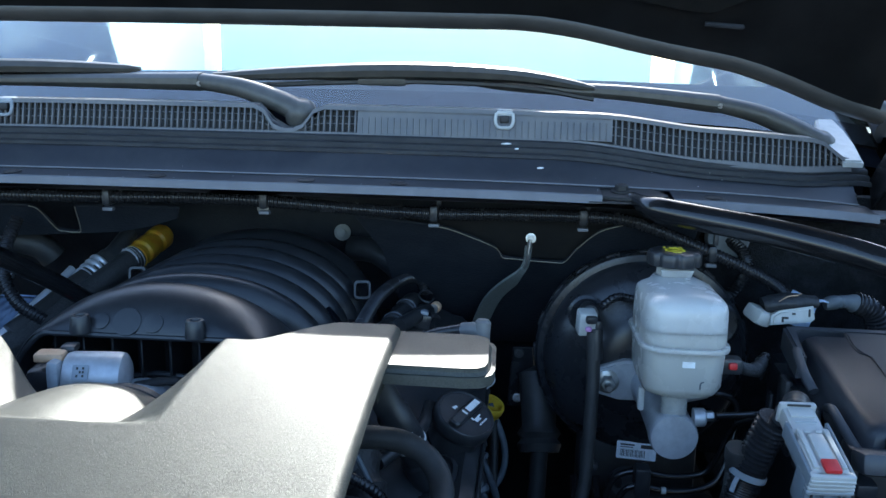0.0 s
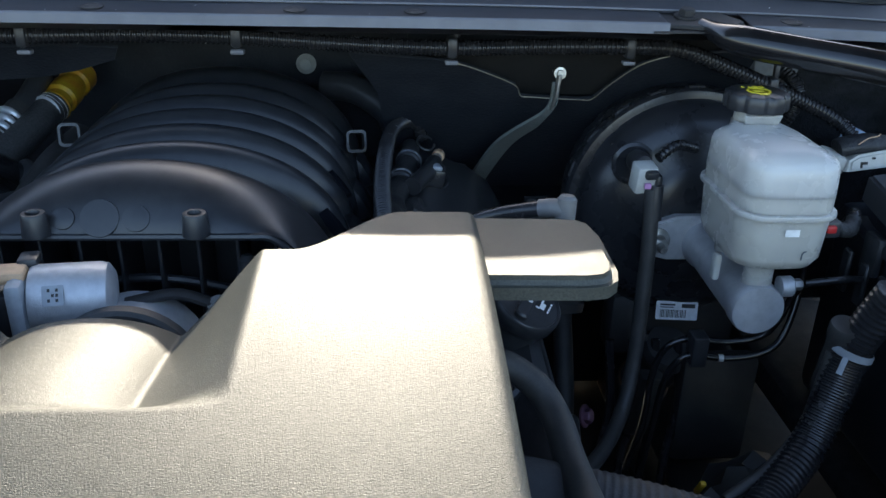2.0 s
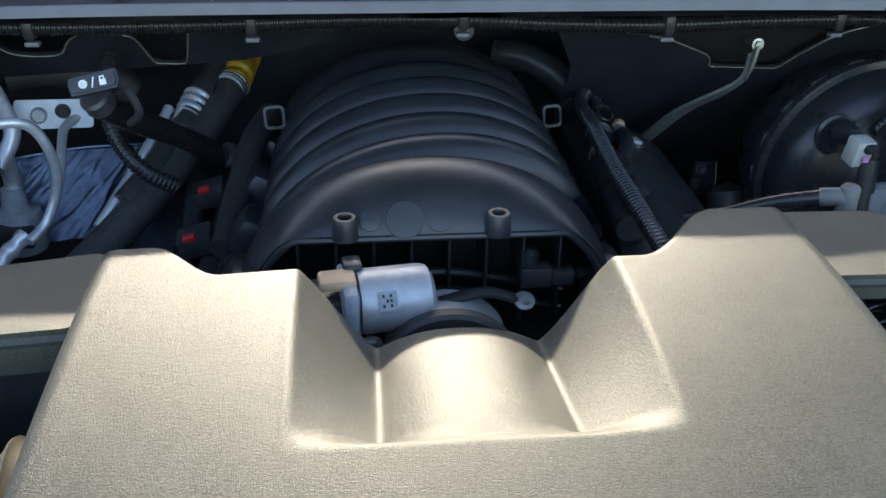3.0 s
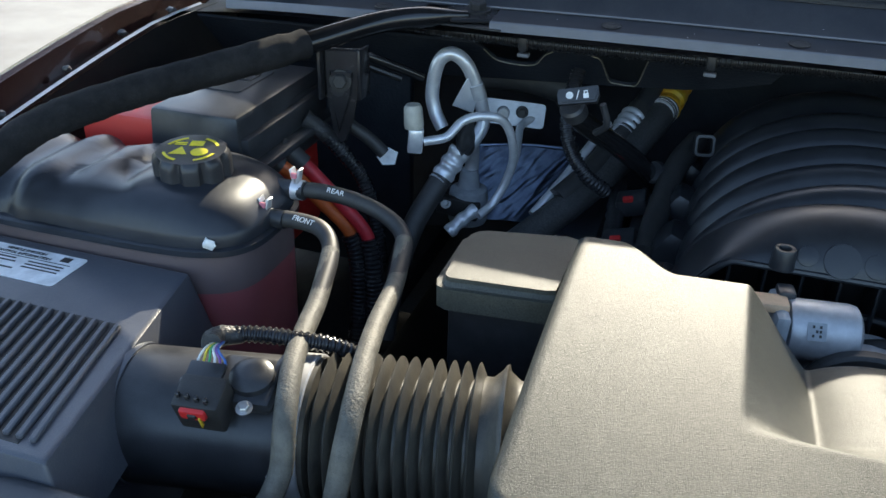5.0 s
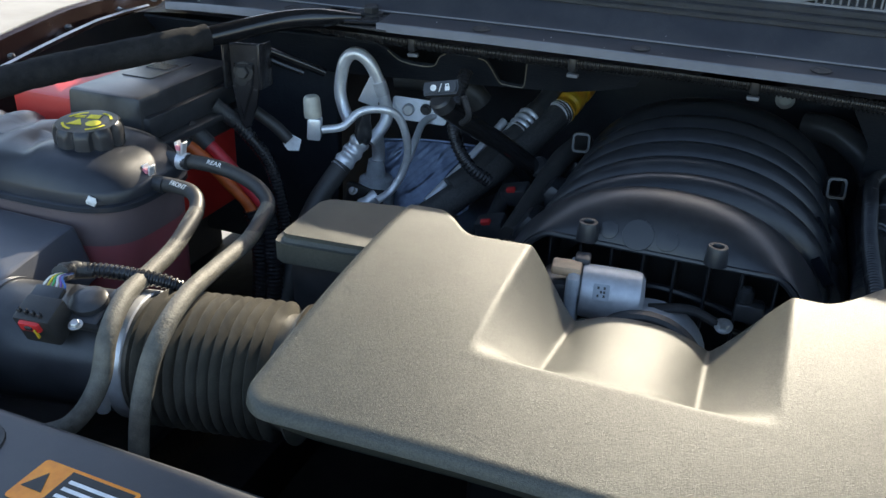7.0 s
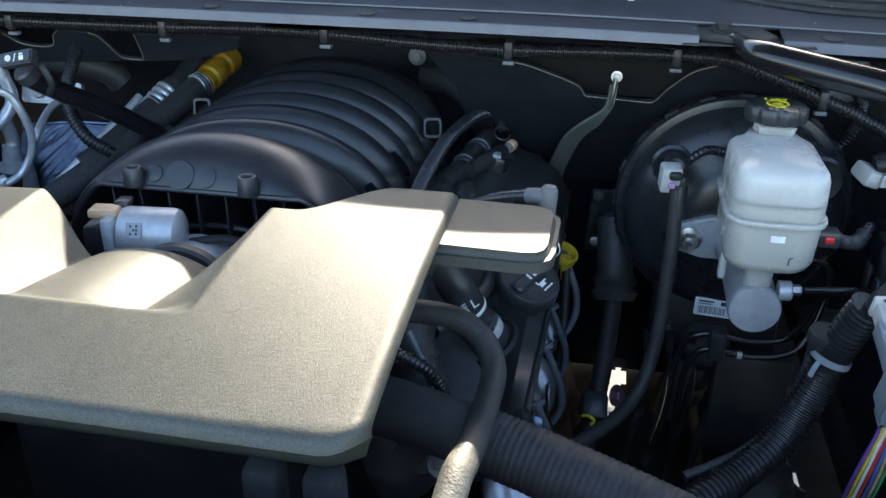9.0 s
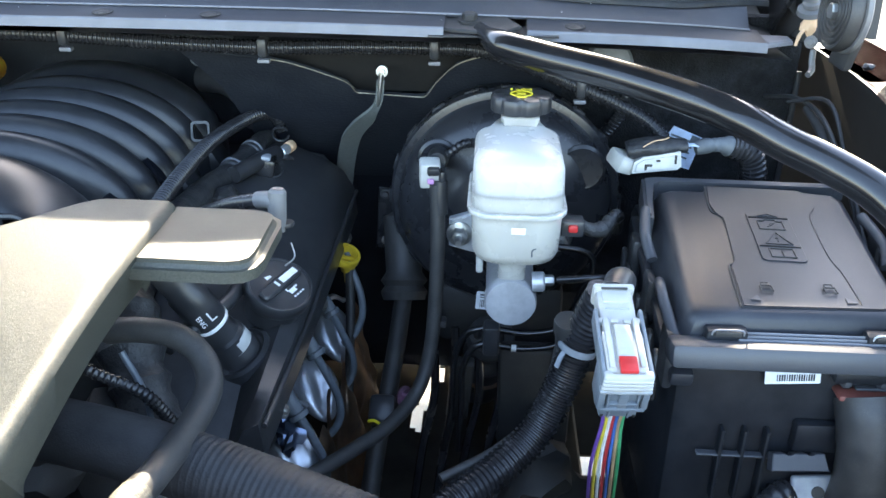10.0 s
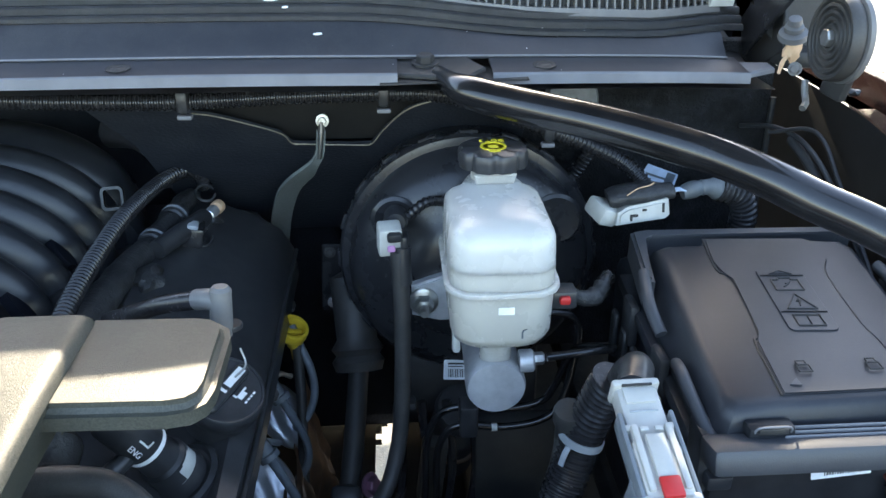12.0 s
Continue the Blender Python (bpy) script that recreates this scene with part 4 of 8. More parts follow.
# ---- the engine ----
def build_engine_cover():
    ec = thing("engine_cover", (-0.03, 0.65, 1.1), "grained grey plastic engine cover with a scooped back", "engine cover")
    XL, XR, XC = -0.149, 0.084, -0.034
    VL, VR = -0.095, 0.026
    YF = 0.601
    def top(x, y):
        return 1.132 + 0.0365 * math.sin(max(0.0, min(1, (y - 0.49) / 0.31)) * math.pi / 2) - 0.007 * smooth(0.06, 0.28, -x - 0.03)
    def z(x, y):
        t = top(x, y)
        if y <= YF or not XL < x < XR:
            return t
        d = y - YF
        edge = top(x, YF)
        valley = edge - 0.017 * smooth(0, 0.022, d) - 0.17 * d
        if x < VL:
            w = t + (valley - t) * (x - XL) / (VL - XL)
        elif x > VR:
            w = t + (valley - t) * (XR - x) / (XR - VR)
        else:
            ridge = edge - 0.002 * smooth(0, 0.008, d) - 0.05 * d - 0.75 * d * d
            u = (x - XC) / 0.0605
            w = valley + (ridge - valley) * max(0.0, 1 - abs(u) ** 2.3)
        return min(t, w)
    def soft_z(x, y):
        s = 0.0
        for dx in (-0.0018, 0, 0.0018):
            for dy in (-0.0018, 0, 0.0018):
                s += z(x + dx, y + dy)
        return s / 9
    def back(x):
        b = 0.779 + 0.047 * smooth(-0.205, -0.262, x) + 0.071 * smooth(0.105, 0.187, x)
        if XL < x < XR:
            f = min(1, (x - XL) / (VL - XL), (XR - x) / (XR - VR))
            b -= 0.022 * smooth(0, 1, f)
        return b
    def front(x):
        r = 0.030
        d = max(0.0, x - (0.246 - r), (-0.299 + r) - x)
        return 0.498 + r - math.sqrt(max(0.0, r * r - min(d, r) ** 2))
    part("main_shell", shell(-0.299, 0.246, front, back, soft_z, 250, 140, 0.009, 0.050, under=(0.06, 0.30)), M_COVER, ec)
    left = [(-0.398, 0.735), (-0.310, 0.743), (-0.296, 0.748), (-0.292, 0.852), (-0.312, 0.858), (-0.390, 0.843), (-0.402, 0.837), (-0.410, 0.824), (-0.411, 0.750), (-0.408, 0.740)]
    wing = slab([(x, y - 0.78) for x, y in left], 0.030, plane_frame((0, 0.78, 1.110), (1, 0, 0), (0, 1, 0.04)), 0.008, 3)
    part("left_wing", wing, M_COVER, ec)
    part("left_wing_box", rbox((-0.352, 0.800, 1.066), (0.105, 0.090, 0.090), 0.010), M_BLACK, ec, "black box under the wing")
    right = [(0.238, 0.744), (0.318, 0.742), (0.333, 0.745), (0.342, 0.754), (0.345, 0.768), (0.345, 0.832), (0.342, 0.844), (0.332, 0.853), (0.318, 0.856), (0.238, 0.858)]
    wing = slab([(x, y - 0.78) for x, y in right], 0.017, plane_frame((0, 0.78, 1.141), (1, 0, 0), (0, 1, 0.02)), 0.007, 3)
    part("right_wing", wing, M_COVER, ec)
    for x in (0.205, 0.16):
        part("skirt_rib", rbox((x, 0.545, 1.045), (0.03, 0.03, 0.06), 0.01), M_BLACK, ec)
    return ec


def build_manifold():
    im = thing("intake_manifold", (-0.045, 1.05, 1.03), "satin black composite intake manifold with arched runners", "intake manifold")
    cx, A, z0, B = -0.043, 0.157, 1.035, 0.121
    centres = [0.943 + 0.058 * i for i in range(6)] + [1.316]
    y_first = centres[0]
    n = 40
    ths = span(0.0, math.pi, n)
    def env(th, i=0, grow=0.0):
        c, s = math.cos(th), math.sin(th)
        mid = cx if i == 0 else -0.036
        return Vector((mid - (A + grow) * abs(c) ** 0.96 * (1 if c > 0 else -1), 0, z0 + (B - 0.001 * (i > 0) + grow) * s ** 0.96))
    def lipz(th):
        s = math.sin(th)
        return z0 + 0.097 * min(1.0, s * 1.45) ** 0.8
    for i, yc in enumerate(centres):
        half = 0.029 if i < 6 else 0.047
        rings = []
        if i == 0:
            for s in span(0, 1, 8):
                a = s * math.pi / 2
                ring = []
                for th in ths:
                    e = env(th, i, 0.021)
                    lo = Vector((cx + (e.x - cx) * 0.945, 0.880, min(e.z, lipz(th))))
                    p = lo.lerp(Vector((e.x, yc, e.z)), math.sin(a))
                    p.y = 0.880 + (yc - 0.880) * (1 - math.cos(a)) ** 0.8
                    ring.append(p)
                rings.append(ring)
            lip = rings[0]
            inner = [Vector((cx + (p.x - cx) * 0.975, 0.884, p.z - 0.004)) for p in lip]
            deep = [Vector((cx + (p.x - cx) * 0.96, 0.965, p.z - 0.004)) for p in lip]
            rings = [deep, inner] + rings
            ss = span(0, 1, 9)[1:]
        else:
            ss = span(-1, 1, 14)
        for s in ss:
            g = 0.050 * math.sqrt(max(0.0, 1 - abs(s) ** 2.2)) - 0.029
            ring = []
            for th in ths:
                e = env(th, i, g)
                e.y = yc + s * half - 0.028 * math.cos(th) * (s if i == 0 else (1.0 if i < 6 else 0.6))
                ring.append(e)
            rings.append(ring)
        bm = bmesh.new()
        rings_to_mesh(bm, rings, cap=False, closed=False)
        part("runner", bm, M_MANI, im, angle=60)
    bm = bmesh.new()
    bm.faces.new([bm.verts.new(env(th, 6, 0.01) + Vector((0, 1.345, 0))) for th in ths])
    part("back_wall", bm, M_MANI, im)
    part("cavity_wall", slab([(cx - 0.16, 0.96), (cx + 0.16, 0.96), (cx + 0.15, 1.06), (cx + 0.09, 1.128), (cx - 0.09, 1.128), (cx - 0.15, 1.06)], 0.004, plane_frame((0, 0.968, 0), (1, 0, 0), (0, 0, 1)), 0), M_DARK, im)
    for k in range(8):
        x = cx - 0.118 + 0.034 * k
        part("cavity_rib", rbox((x, 0.935, 1.075), (0.003, 0.066, 0.115 - 0.02 * abs(k - 3.5) / 3.5), 0.001, segs=1), M_MANI, im)
    part("cavity_rail", tube([(cx - 0.13, 0.925, 1.04), (cx, 0.915, 1.075), (cx + 0.13, 0.925, 1.045)], 0.004, 8, 0.012), M_MANI, im)
    part("cavity_rail", tube([(cx - 0.13, 0.925, 1.02), (cx, 0.915, 1.055), (cx + 0.13, 0.925, 1.025)], 0.004, 8, 0.012), M_MANI, im)
    rim = tube([Vector((cx + (env(th, 0, 0.015).x - cx) * 0.940, 0.881, lipz(th) - 0.002)) for th in ths[4:-4]], 0.0035, 8, 0.006)
    part("front_rim", rim, M_MANI, im, "raised moulding rim over the throttle opening")
    for x in (-0.117, 0.014):
        boss = lathe([(0.0115, -0.018), (0.0102, 0.0), (0.0093, 0.0018), (0.0062, 0.0018), (0.0055, 0.0), (0.0053, -0.011), (0.0, -0.0115)], (x, 0.879, 1.151), (0, 0, 1), 24)
        part("mounting_boss", boss, M_MANI, im)
    for x, w in ((-0.096, 0.010), (-0.066, 0.017), (-0.036, 0.012)):
        part("cast_pad", lathe([(w, 0), (w * 0.95, 0.005), (w * 0.5, 0.0062)], (x, 0.889, 1.143), (0, -0.8, 0.5), 20), M_MANI, im)
    for sx, x in ((-1, cx - 0.185), (1, cx + 0.185)):
        part("flange", rbox((x, 1.14, 1.02), (0.05, 0.50, 0.03), 0.008), M_MANI, im)
        for k in range(4):
            y = 0.945 + 0.112 * k
            part("runner_port", rbox((x - sx * 0.012, y, 1.045), (0.05, 0.055, 0.05), 0.014, (0, -sx * 30, 0)), M_MANI, im)
    for x, y, z in ((0.135, 1.250, 1.099), (-0.207, 1.235, 1.110), (-0.228, 0.985, 1.045)):
        bm = bmesh.new()
        outer, inner = rounded(0.025, 0.028, 0.006), rounded(0.019, 0.021, 0.004)
        m = plane_frame((x, y, z), (1, 0.2, 0), (0, 0.3, 1))
        rings = [[m @ Vector((px, py, zz)) for px, py in lp] for lp, zz in ((outer, 0), (outer, 0.016), (inner, 0.016), (inner, 0.0))]
        rings_to_mesh(bm, rings, cap=False)
        part("lifting_eye", bm, M_MANI, im)
    tear = [(0.0, -0.019), (0.007, -0.013), (0.0085, -0.005), (0.006, 0.006), (0.001, 0.017), (-0.002, 0.018), (-0.006, 0.008), (-0.008, -0.004), (-0.006, -0.014)]
    for y, x in ((0.991, 0.1265), (1.105, 0.1255), (1.343, 0.123)):
        # Solid black plates draw the darkness inside the openings; nothing is cut.
        part("slot_shade", slab(tear, 0.010, plane_frame((x, y, 1.097), (0.05, -1, 0), (-0.58, 0.05, 0.81)), 0), M_SHADE, im, "black teardrop plate for the shaded opening of a runner")


def build_throttle():
    tb = thing("throttle_body", (-0.07, 0.82, 1.1), "cast aluminium throttle body with its motor housing", "throttle body")
    ax = Vector((1, 0.16, -0.02))
    part("motor_housing", lathe([(0.0, -0.002), (0.026, 0), (0.0275, 0.004), (0.0275, 0.052), (0.026, 0.058), (0.020, 0.062), (0.0, 0.064)], (-0.108, 0.832, 1.098), ax, 32), M_ALU, tb)
    part("cover_plate", rbox((-0.116, 0.832, 1.080), (0.014, 0.056, 0.085), 0.006, (0, 0, 8)), M_GREY, tb)
    part("connector", rbox((-0.134, 0.836, 1.078), (0.030, 0.045, 0.062), 0.006, (0, 0, 8)), M_BLACK, tb)
    part("connector_lock", rbox((-0.124, 0.828, 1.122), (0.030, 0.022, 0.010), 0.003, (0, 0, 8)), M_TAN, tb, "tan connector lock")
    part("latch", rbox((-0.112, 0.846, 1.126), (0.016, 0.020, 0.008), 0.003, (0, 0, 8)), M_BLACK, tb)
    part("bore", lathe([(0.052, -0.03), (0.056, -0.028), (0.056, 0.01), (0.050, 0.014), (0.046, 0.014), (0.046, -0.03)], (-0.034, 0.846, 1.036), (0, 1, 0), 40), M_ALU, tb)
    part("rim_seal", lathe([(0.058, -0.010), (0.061, -0.007), (0.061, 0.002), (0.056, 0.005), (0.05, 0.005)], (-0.034, 0.808, 1.042), (0, 1, 0), 40), M_RUBBER, tb)
    part("arm", tube([(-0.04, 0.842, 1.088), (0.0, 0.846, 1.094), (0.03, 0.85, 1.082)], 0.007, 10, 0.006, flat=0.6), M_DARK, tb)
    bolt((0.034, 0.845, 1.084), (0, -0.5, 0.86), 0.006, tb)
    bolt((-0.098, 0.818, 1.062), (0, -1, 0.3), 0.007, tb)
    part("code_plate", slab(rounded(0.016, 0.016, 0.001), 0.0004, plane_frame((-0.084, 0.8105, 1.1115), (1, 0.16, 0), (0, 0.5, 0.86)), 0), M_GREY, tb)
    bars([(-0.003 + 0.003 * (i % 3), -0.004 + 0.004 * (i // 3), 0.002, 0.0025) for i in (0, 2, 4, 5, 6, 8)], plane_frame((-0.084, 0.8103, 1.1118), (1, 0.16, 0), (0, 0.5, 0.86)), M_INK, tb)
    sens = thing("map_sensor", (0.055, 0.905, 1.075), "small black pressure sensor plugged beside the throttle", "sensor")
    part("body", rbox((0.055, 0.905, 1.075), (0.030, 0.022, 0.022), 0.004), M_BLACK, sens)
    part("nipple", lathe([(0.008, 0), (0.008, 0.012), (0.004, 0.016)], (0.050, 0.905, 1.086), (0, 0, 1), 14), M_BLACK, sens)
    part("plug", rbox((0.080, 0.905, 1.073), (0.022, 0.018, 0.016), 0.003), M_BLACK, sens)
    part("lead", tube([(0.095, 0.905, 1.073), (0.12, 0.92, 1.065), (0.14, 0.96, 1.05)], 0.005, 8, 0.008), M_TAPE, sens)


def build_block():
    blk = thing("engine_block", (-0.04, 1.0, 0.8), "dark cast engine block deep in the bay", "engine")
    part("block", rbox((-0.045, 1.08, 0.78), (0.34, 0.56, 0.42), 0.04), M_DARK, blk)
    part("front_case", rbox((-0.03, 0.74, 0.80), (0.30, 0.14, 0.40), 0.05), M_DARK, blk)
    part("bracket", lump((0.20, 0.76, 0.93), (0.05, 0.05, 0.07), 5, 0.5), M_DARK, blk)
    part("water_pump", lump((0.10, 0.72, 0.99), (0.09, 0.06, 0.06), 6, 0.4), M_DARK, blk)


def build_valve_cover():
    vc = thing("valve_cover", (0.28, 1.02, 0.98), "black plastic valve cover with rounded edges", "valve cover")
    poly = [(0.165, 1.00), (0.172, 1.050), (0.195, 1.064), (0.235, 1.058), (0.285, 1.036), (0.315, 1.016), (0.330, 0.990), (0.334, 0.950), (0.326, 0.934), (0.29, 0.915), (0.22, 0.93)]
    bm = slab([(-x, z) for x, z in poly], 0.56, plane_frame((0, 0.775, 0), (-1, 0, 0), (0, 0, 1)), 0.012, 3)
    for y_ in span(0.80, 1.06, 9):
        bmesh.ops.bisect_plane(bm, geom=bm.verts[:] + bm.edges[:] + bm.faces[:], plane_co=(0, y_, 0), plane_no=(0, 1, 0))
    for v in bm.verts:
        k = (v.co.y - 0.775) / 0.56
        v.co.z -= 0.012 * (1 - k) ** 2 - 0.004 * k + 0.12 * max(0.0, (1.05 - v.co.y) / 0.275) ** 1.3 * smooth(0.332, 0.285, v.co.x) * (1 if v.co.z > 0.96 else 0.2)
        v.co.x -= 0.006 * (1 - k) ** 3
    part("shell", bm, M_BLACK, vc)
    part("parting_line", tube([(0.328, 0.78, 0.972), (0.332, 0.95, 0.976), (0.332, 1.1, 0.982), (0.332, 1.33, 0.986)], 0.003, 8, 0.02), M_BLACK, vc)
    part("cover_saddle", tube([(0.225, 0.83, 1.02), (0.262, 0.90, 1.03), (0.268, 0.96, 1.035)], 0.008, 10, 0.01), M_BLACK, vc)
    for x, y, z in ((0.326, 0.85, 0.938), (0.328, 1.06, 0.944), (0.328, 1.25, 0.946)):
        bolt((x, y, z), (0.8, -0.2, 0.5), 0.006, vc)
    cap = thing("oil_filler_cap", (0.312, 0.934, 1.03), "round black oil filler cap with white print", "cap")
    ax = Vector((0.36, -0.34, 0.87)).normalized()
    at = Vector((0.310, 0.935, 1.034))
    part("neck", lathe([(0.030, -0.040), (0.030, -0.010)], at, ax, 32), M_BLACK, cap)
    part("body", lathe([(0.0335, -0.014), (0.0360, -0.010), (0.0365, 0.0), (0.0358, 0.004), (0.0340, 0.0058), (0.0325, 0.0055), (0.0318, 0.0042), (0.0, 0.0042)], at, ax, 48), M_BLACK, cap)
    m = plane_frame(at + ax * 0.0044, Vector((0.80, 0.55, -0.1)), Vector((-0.5, 0.78, 0.45))) @ pose(0, 0, 0, 0, 0, 32)
    part("grip", slab(rounded(0.060, 0.014, 0.006), 0.006, m, 0.002), M_BLACK, cap)
    bars([(0.012, 0.0, 0.024, 0.0075), (-0.006, 0.0, 0.003, 0.0075)], m @ pose(0, 0, 0.0062), M_WPRINT, cap, "white_word_bar")
    lettering("SAE 0W-20", 0.0052, m @ pose(-0.006, 0.0235, 0.0002), M_WPRINT, cap)
    bars([(-0.002, 0.0155, 0.007, 0.0065)], m @ pose(0, 0, 0.0002), M_WPRINT, cap, "booklet_symbol")
    bars([(0.004, -0.0145, 0.009, 0.0055), (0.0105, -0.0125, 0.005, 0.002), (-0.001, -0.0105, 0.002, 0.004)], m @ pose(0, 0, 0.0002), M_WPRINT, cap, "oil_can_symbol")
    bars([(0.0 + 0.0042 * k, -0.0215, 0.0028, 0.0018) for k in range(4)], m @ pose(0, 0, 0.0002), M_WPRINT, cap, "wave_line")
    vent = thing("breather_tube", (0.25, 0.89, 1.01), "ribbed black breather connector with white bands", "breather tube")
    a = Vector((0.274, 0.893, 0.978))
    d = Vector((-0.39, -0.30, 0.87)).normalized()
    part("socket", lathe([(0.034, -0.02), (0.034, -0.002), (0.030, 0.001), (0.027, -0.002)], a, d, 32), M_BLACK, vent, "raised socket ring")
    part("body", lathe([(0.0235, -0.004), (0.0235, 0.006), (0.0215, 0.010), (0.0215, 0.028), (0.0185, 0.031), (0.0175, 0.047), (0.0190, 0.050), (0.0190, 0.098), (0.0165, 0.102), (0.0165, 0.15)], a, d, 32), M_BLACK, vent)
    part("white_band", lathe([(0.0191, 0), (0.0194, 0.001), (0.0194, 0.0035), (0.0191, 0.0045)], a + d * 0.051, d, 32), M_WPRINT, vent)
    side = Vector((0.35, -0.80, 0.30))
    side = (side - d * side.dot(d)).normalized()
    m2 = Matrix.Translation(a + d * 0.070 + side * 0.0192) @ Matrix((d.cross(side), d, side)).transposed().to_4x4()
    tab = lathe([(0.0218, 0.0), (0.0224, 0.001), (0.0224, 0.013), (0.0218, 0.014)], a + d * 0.012, d, 48)
    bmesh.ops.delete(tab, geom=[f for f in tab.faces if (f.calc_center_median() - a).normalized().dot((side + d.cross(side) * 0.9).normalized()) < 0.62], context="FACES")
    part("lock_tab", tab, M_WHITE, vent, "white locking tab")
    lettering("L", 0.017, m2 @ pose(0.005, -0.001, 0.0), M_WPRINT, vent)
    lettering("ENG", 0.0075, m2 @ pose(-0.0065, 0.0, -0.0004, 0, 0, -90), M_WPRINT, vent)
    dip = thing("oil_dipstick", (0.337, 1.172, 0.956), "yellow plastic dipstick handle ring", "dipstick")
    dax = Vector((0.40, -0.30, 0.86)).normalized()
    dc = Vector((0.338, 1.186, 0.948))
    ring = lathe([(0.0140, -0.0065), (0.0180, -0.0065), (0.0195, -0.003), (0.0195, 0.004), (0.0182, 0.0065), (0.0150, 0.0065), (0.0138, 0.004), (0.0140, -0.0065)], dc, dax, 36)
    part("ring", ring, M_YELLOW, dip)
    part("cross_bar", rbox(dc - dax * 0.004, (0.030, 0.008, 0.005), 0.002, (15, 20, 30)), M_YELLOW, dip)
    part("stem", lathe([(0.010, 0), (0.010, 0.010), (0.007, 0.014), (0.007, 0.03)], dc - dax * 0.006 + Vector((0.004, -0.004, -0.004)), (0.05, 0.1, -0.95), 16), M_YELLOW, dip)
    part("guide_tube", tube([(0.343, 1.182, 0.93), (0.345, 1.16, 0.86), (0.345, 1.12, 0.76)], 0.0065, 10, 0.01), M_DARK, dip)
    part("looped_wire", tube([(0.336, 1.20, 0.945), (0.347, 1.182, 0.926), (0.358, 1.172, 0.900), (0.361, 1.165, 0.870), (0.352, 1.155, 0.845), (0.335, 1.150, 0.830)], 0.0050, 10, 0.006), M_SPARK, dip)


def build_exhaust_side():
    sh = thing("exhaust_heat_shield", (0.32, 1.05, 0.82), "bright scalloped heat shield over the exhaust", "heat shield")
    nrm, long_ = Vector((0.42, -0.52, 0.74)).normalized(), Vector((-0.30, 0.42, 0.86))
    long_ = (long_ - nrm * long_.dot(nrm)).normalized()
    for k, (y, z) in enumerate(((1.184, 0.825), (1.053, 0.822), (0.919, 0.834), (0.795, 0.845))):
        bm = bmesh.new()
        bmesh.ops.create_icosphere(bm, subdivisions=4, radius=1.0)
        for v in bm.verts:
            x_, y_, z_ = v.co
            dent = 0.35 * math.exp(-((x_ - 0.25 * y_) / 0.35) ** 2) + 0.10 * noise.noise(v.co * 2.2 + Vector((k * 3.1, 0, 0)))
            v.co = Vector((x_ * 0.031 * (1 - 0.30 * max(0.0, -y_)), y_ * 0.046, z_ * 0.014 * (1 - dent)))
        bm.transform(plane_frame((0.316, y, z), long_.cross(nrm), long_))
        part("scallop", bm, M_SHIELD, sh)
        part("scallop_lip", tube([(0.326, y + 0.034, z + 0.036), (0.312, y + 0.018, z + 0.050), (0.300, y - 0.010, z + 0.046)], 0.004, 8, 0.006, wobble=0.4), M_SHIELD, sh)
    bm = bmesh.new()
    rows = []
    for v in span(0, 1, 24):
        row = []
        for u in span(0, 1, 60):
            y = 0.72 + 0.56 * u
            fold = 0.010 * math.sin(u * 31) + 0.008 * noise.noise(Vector((u * 14, v * 5, 0)))
            row.append(bm.verts.new((0.338 + 0.035 * v + fold * (0.4 + v), y + 0.012 * noise.noise(Vector((v * 6, u * 9, 2))), 0.815 - 0.17 * v + 0.018 * math.sin(u * 47))))
        rows.append(row)
    for a, b in zip(rows, rows[1:]):
        for i in range(60):
            bm.faces.new((a[i], a[i + 1], b[i + 1], b[i]))
    bmesh.ops.solidify(bm, geom=bm.faces[:], thickness=0.002)
    part("stained_skirt", bm, M_COPPER, sh, "brown heat-stained lower skirt", angle=60)
    part("crinkled_foil", lump((0.318, 0.905, 0.868), (0.014, 0.022, 0.020), 8, 0.9), M_FOIL, sh)
    for p in ((0.318, 1.120, 0.915), (0.320, 1.003, 0.926), (0.319, 0.908, 0.908), (0.315, 0.800, 0.915)):
        c = Vector(p)
        w = thing("spark_plug_wire", c, "grey spark plug wire with a dark boot", "plug wire", "spark plug wires")
        a, b = c + Vector((-0.012, 0.006, 0.018)), c + Vector((0.010, -0.004, -0.016))
        part("boot", tube([a, c, b], lambda s: 0.0095 - 0.001 * s, 16, 0.005), M_BOOTG, w)
        part("boot_collar", lathe([(0.0085, -0.004), (0.0112, -0.003), (0.0112, 0.003), (0.0085, 0.004)], b, b - a, 20), M_BOOTG, w)
        part("wire", tube([b, b + Vector((0.012, 0.002, -0.030)), b + Vector((0.024, 0.008, -0.070)), b + Vector((0.022, 0.010, -0.105)), b + Vector((0.004, 0.004, -0.128)), b + Vector((-0.02, -0.01, -0.130))], 0.0050, 10, 0.006), M_SPARK, w)


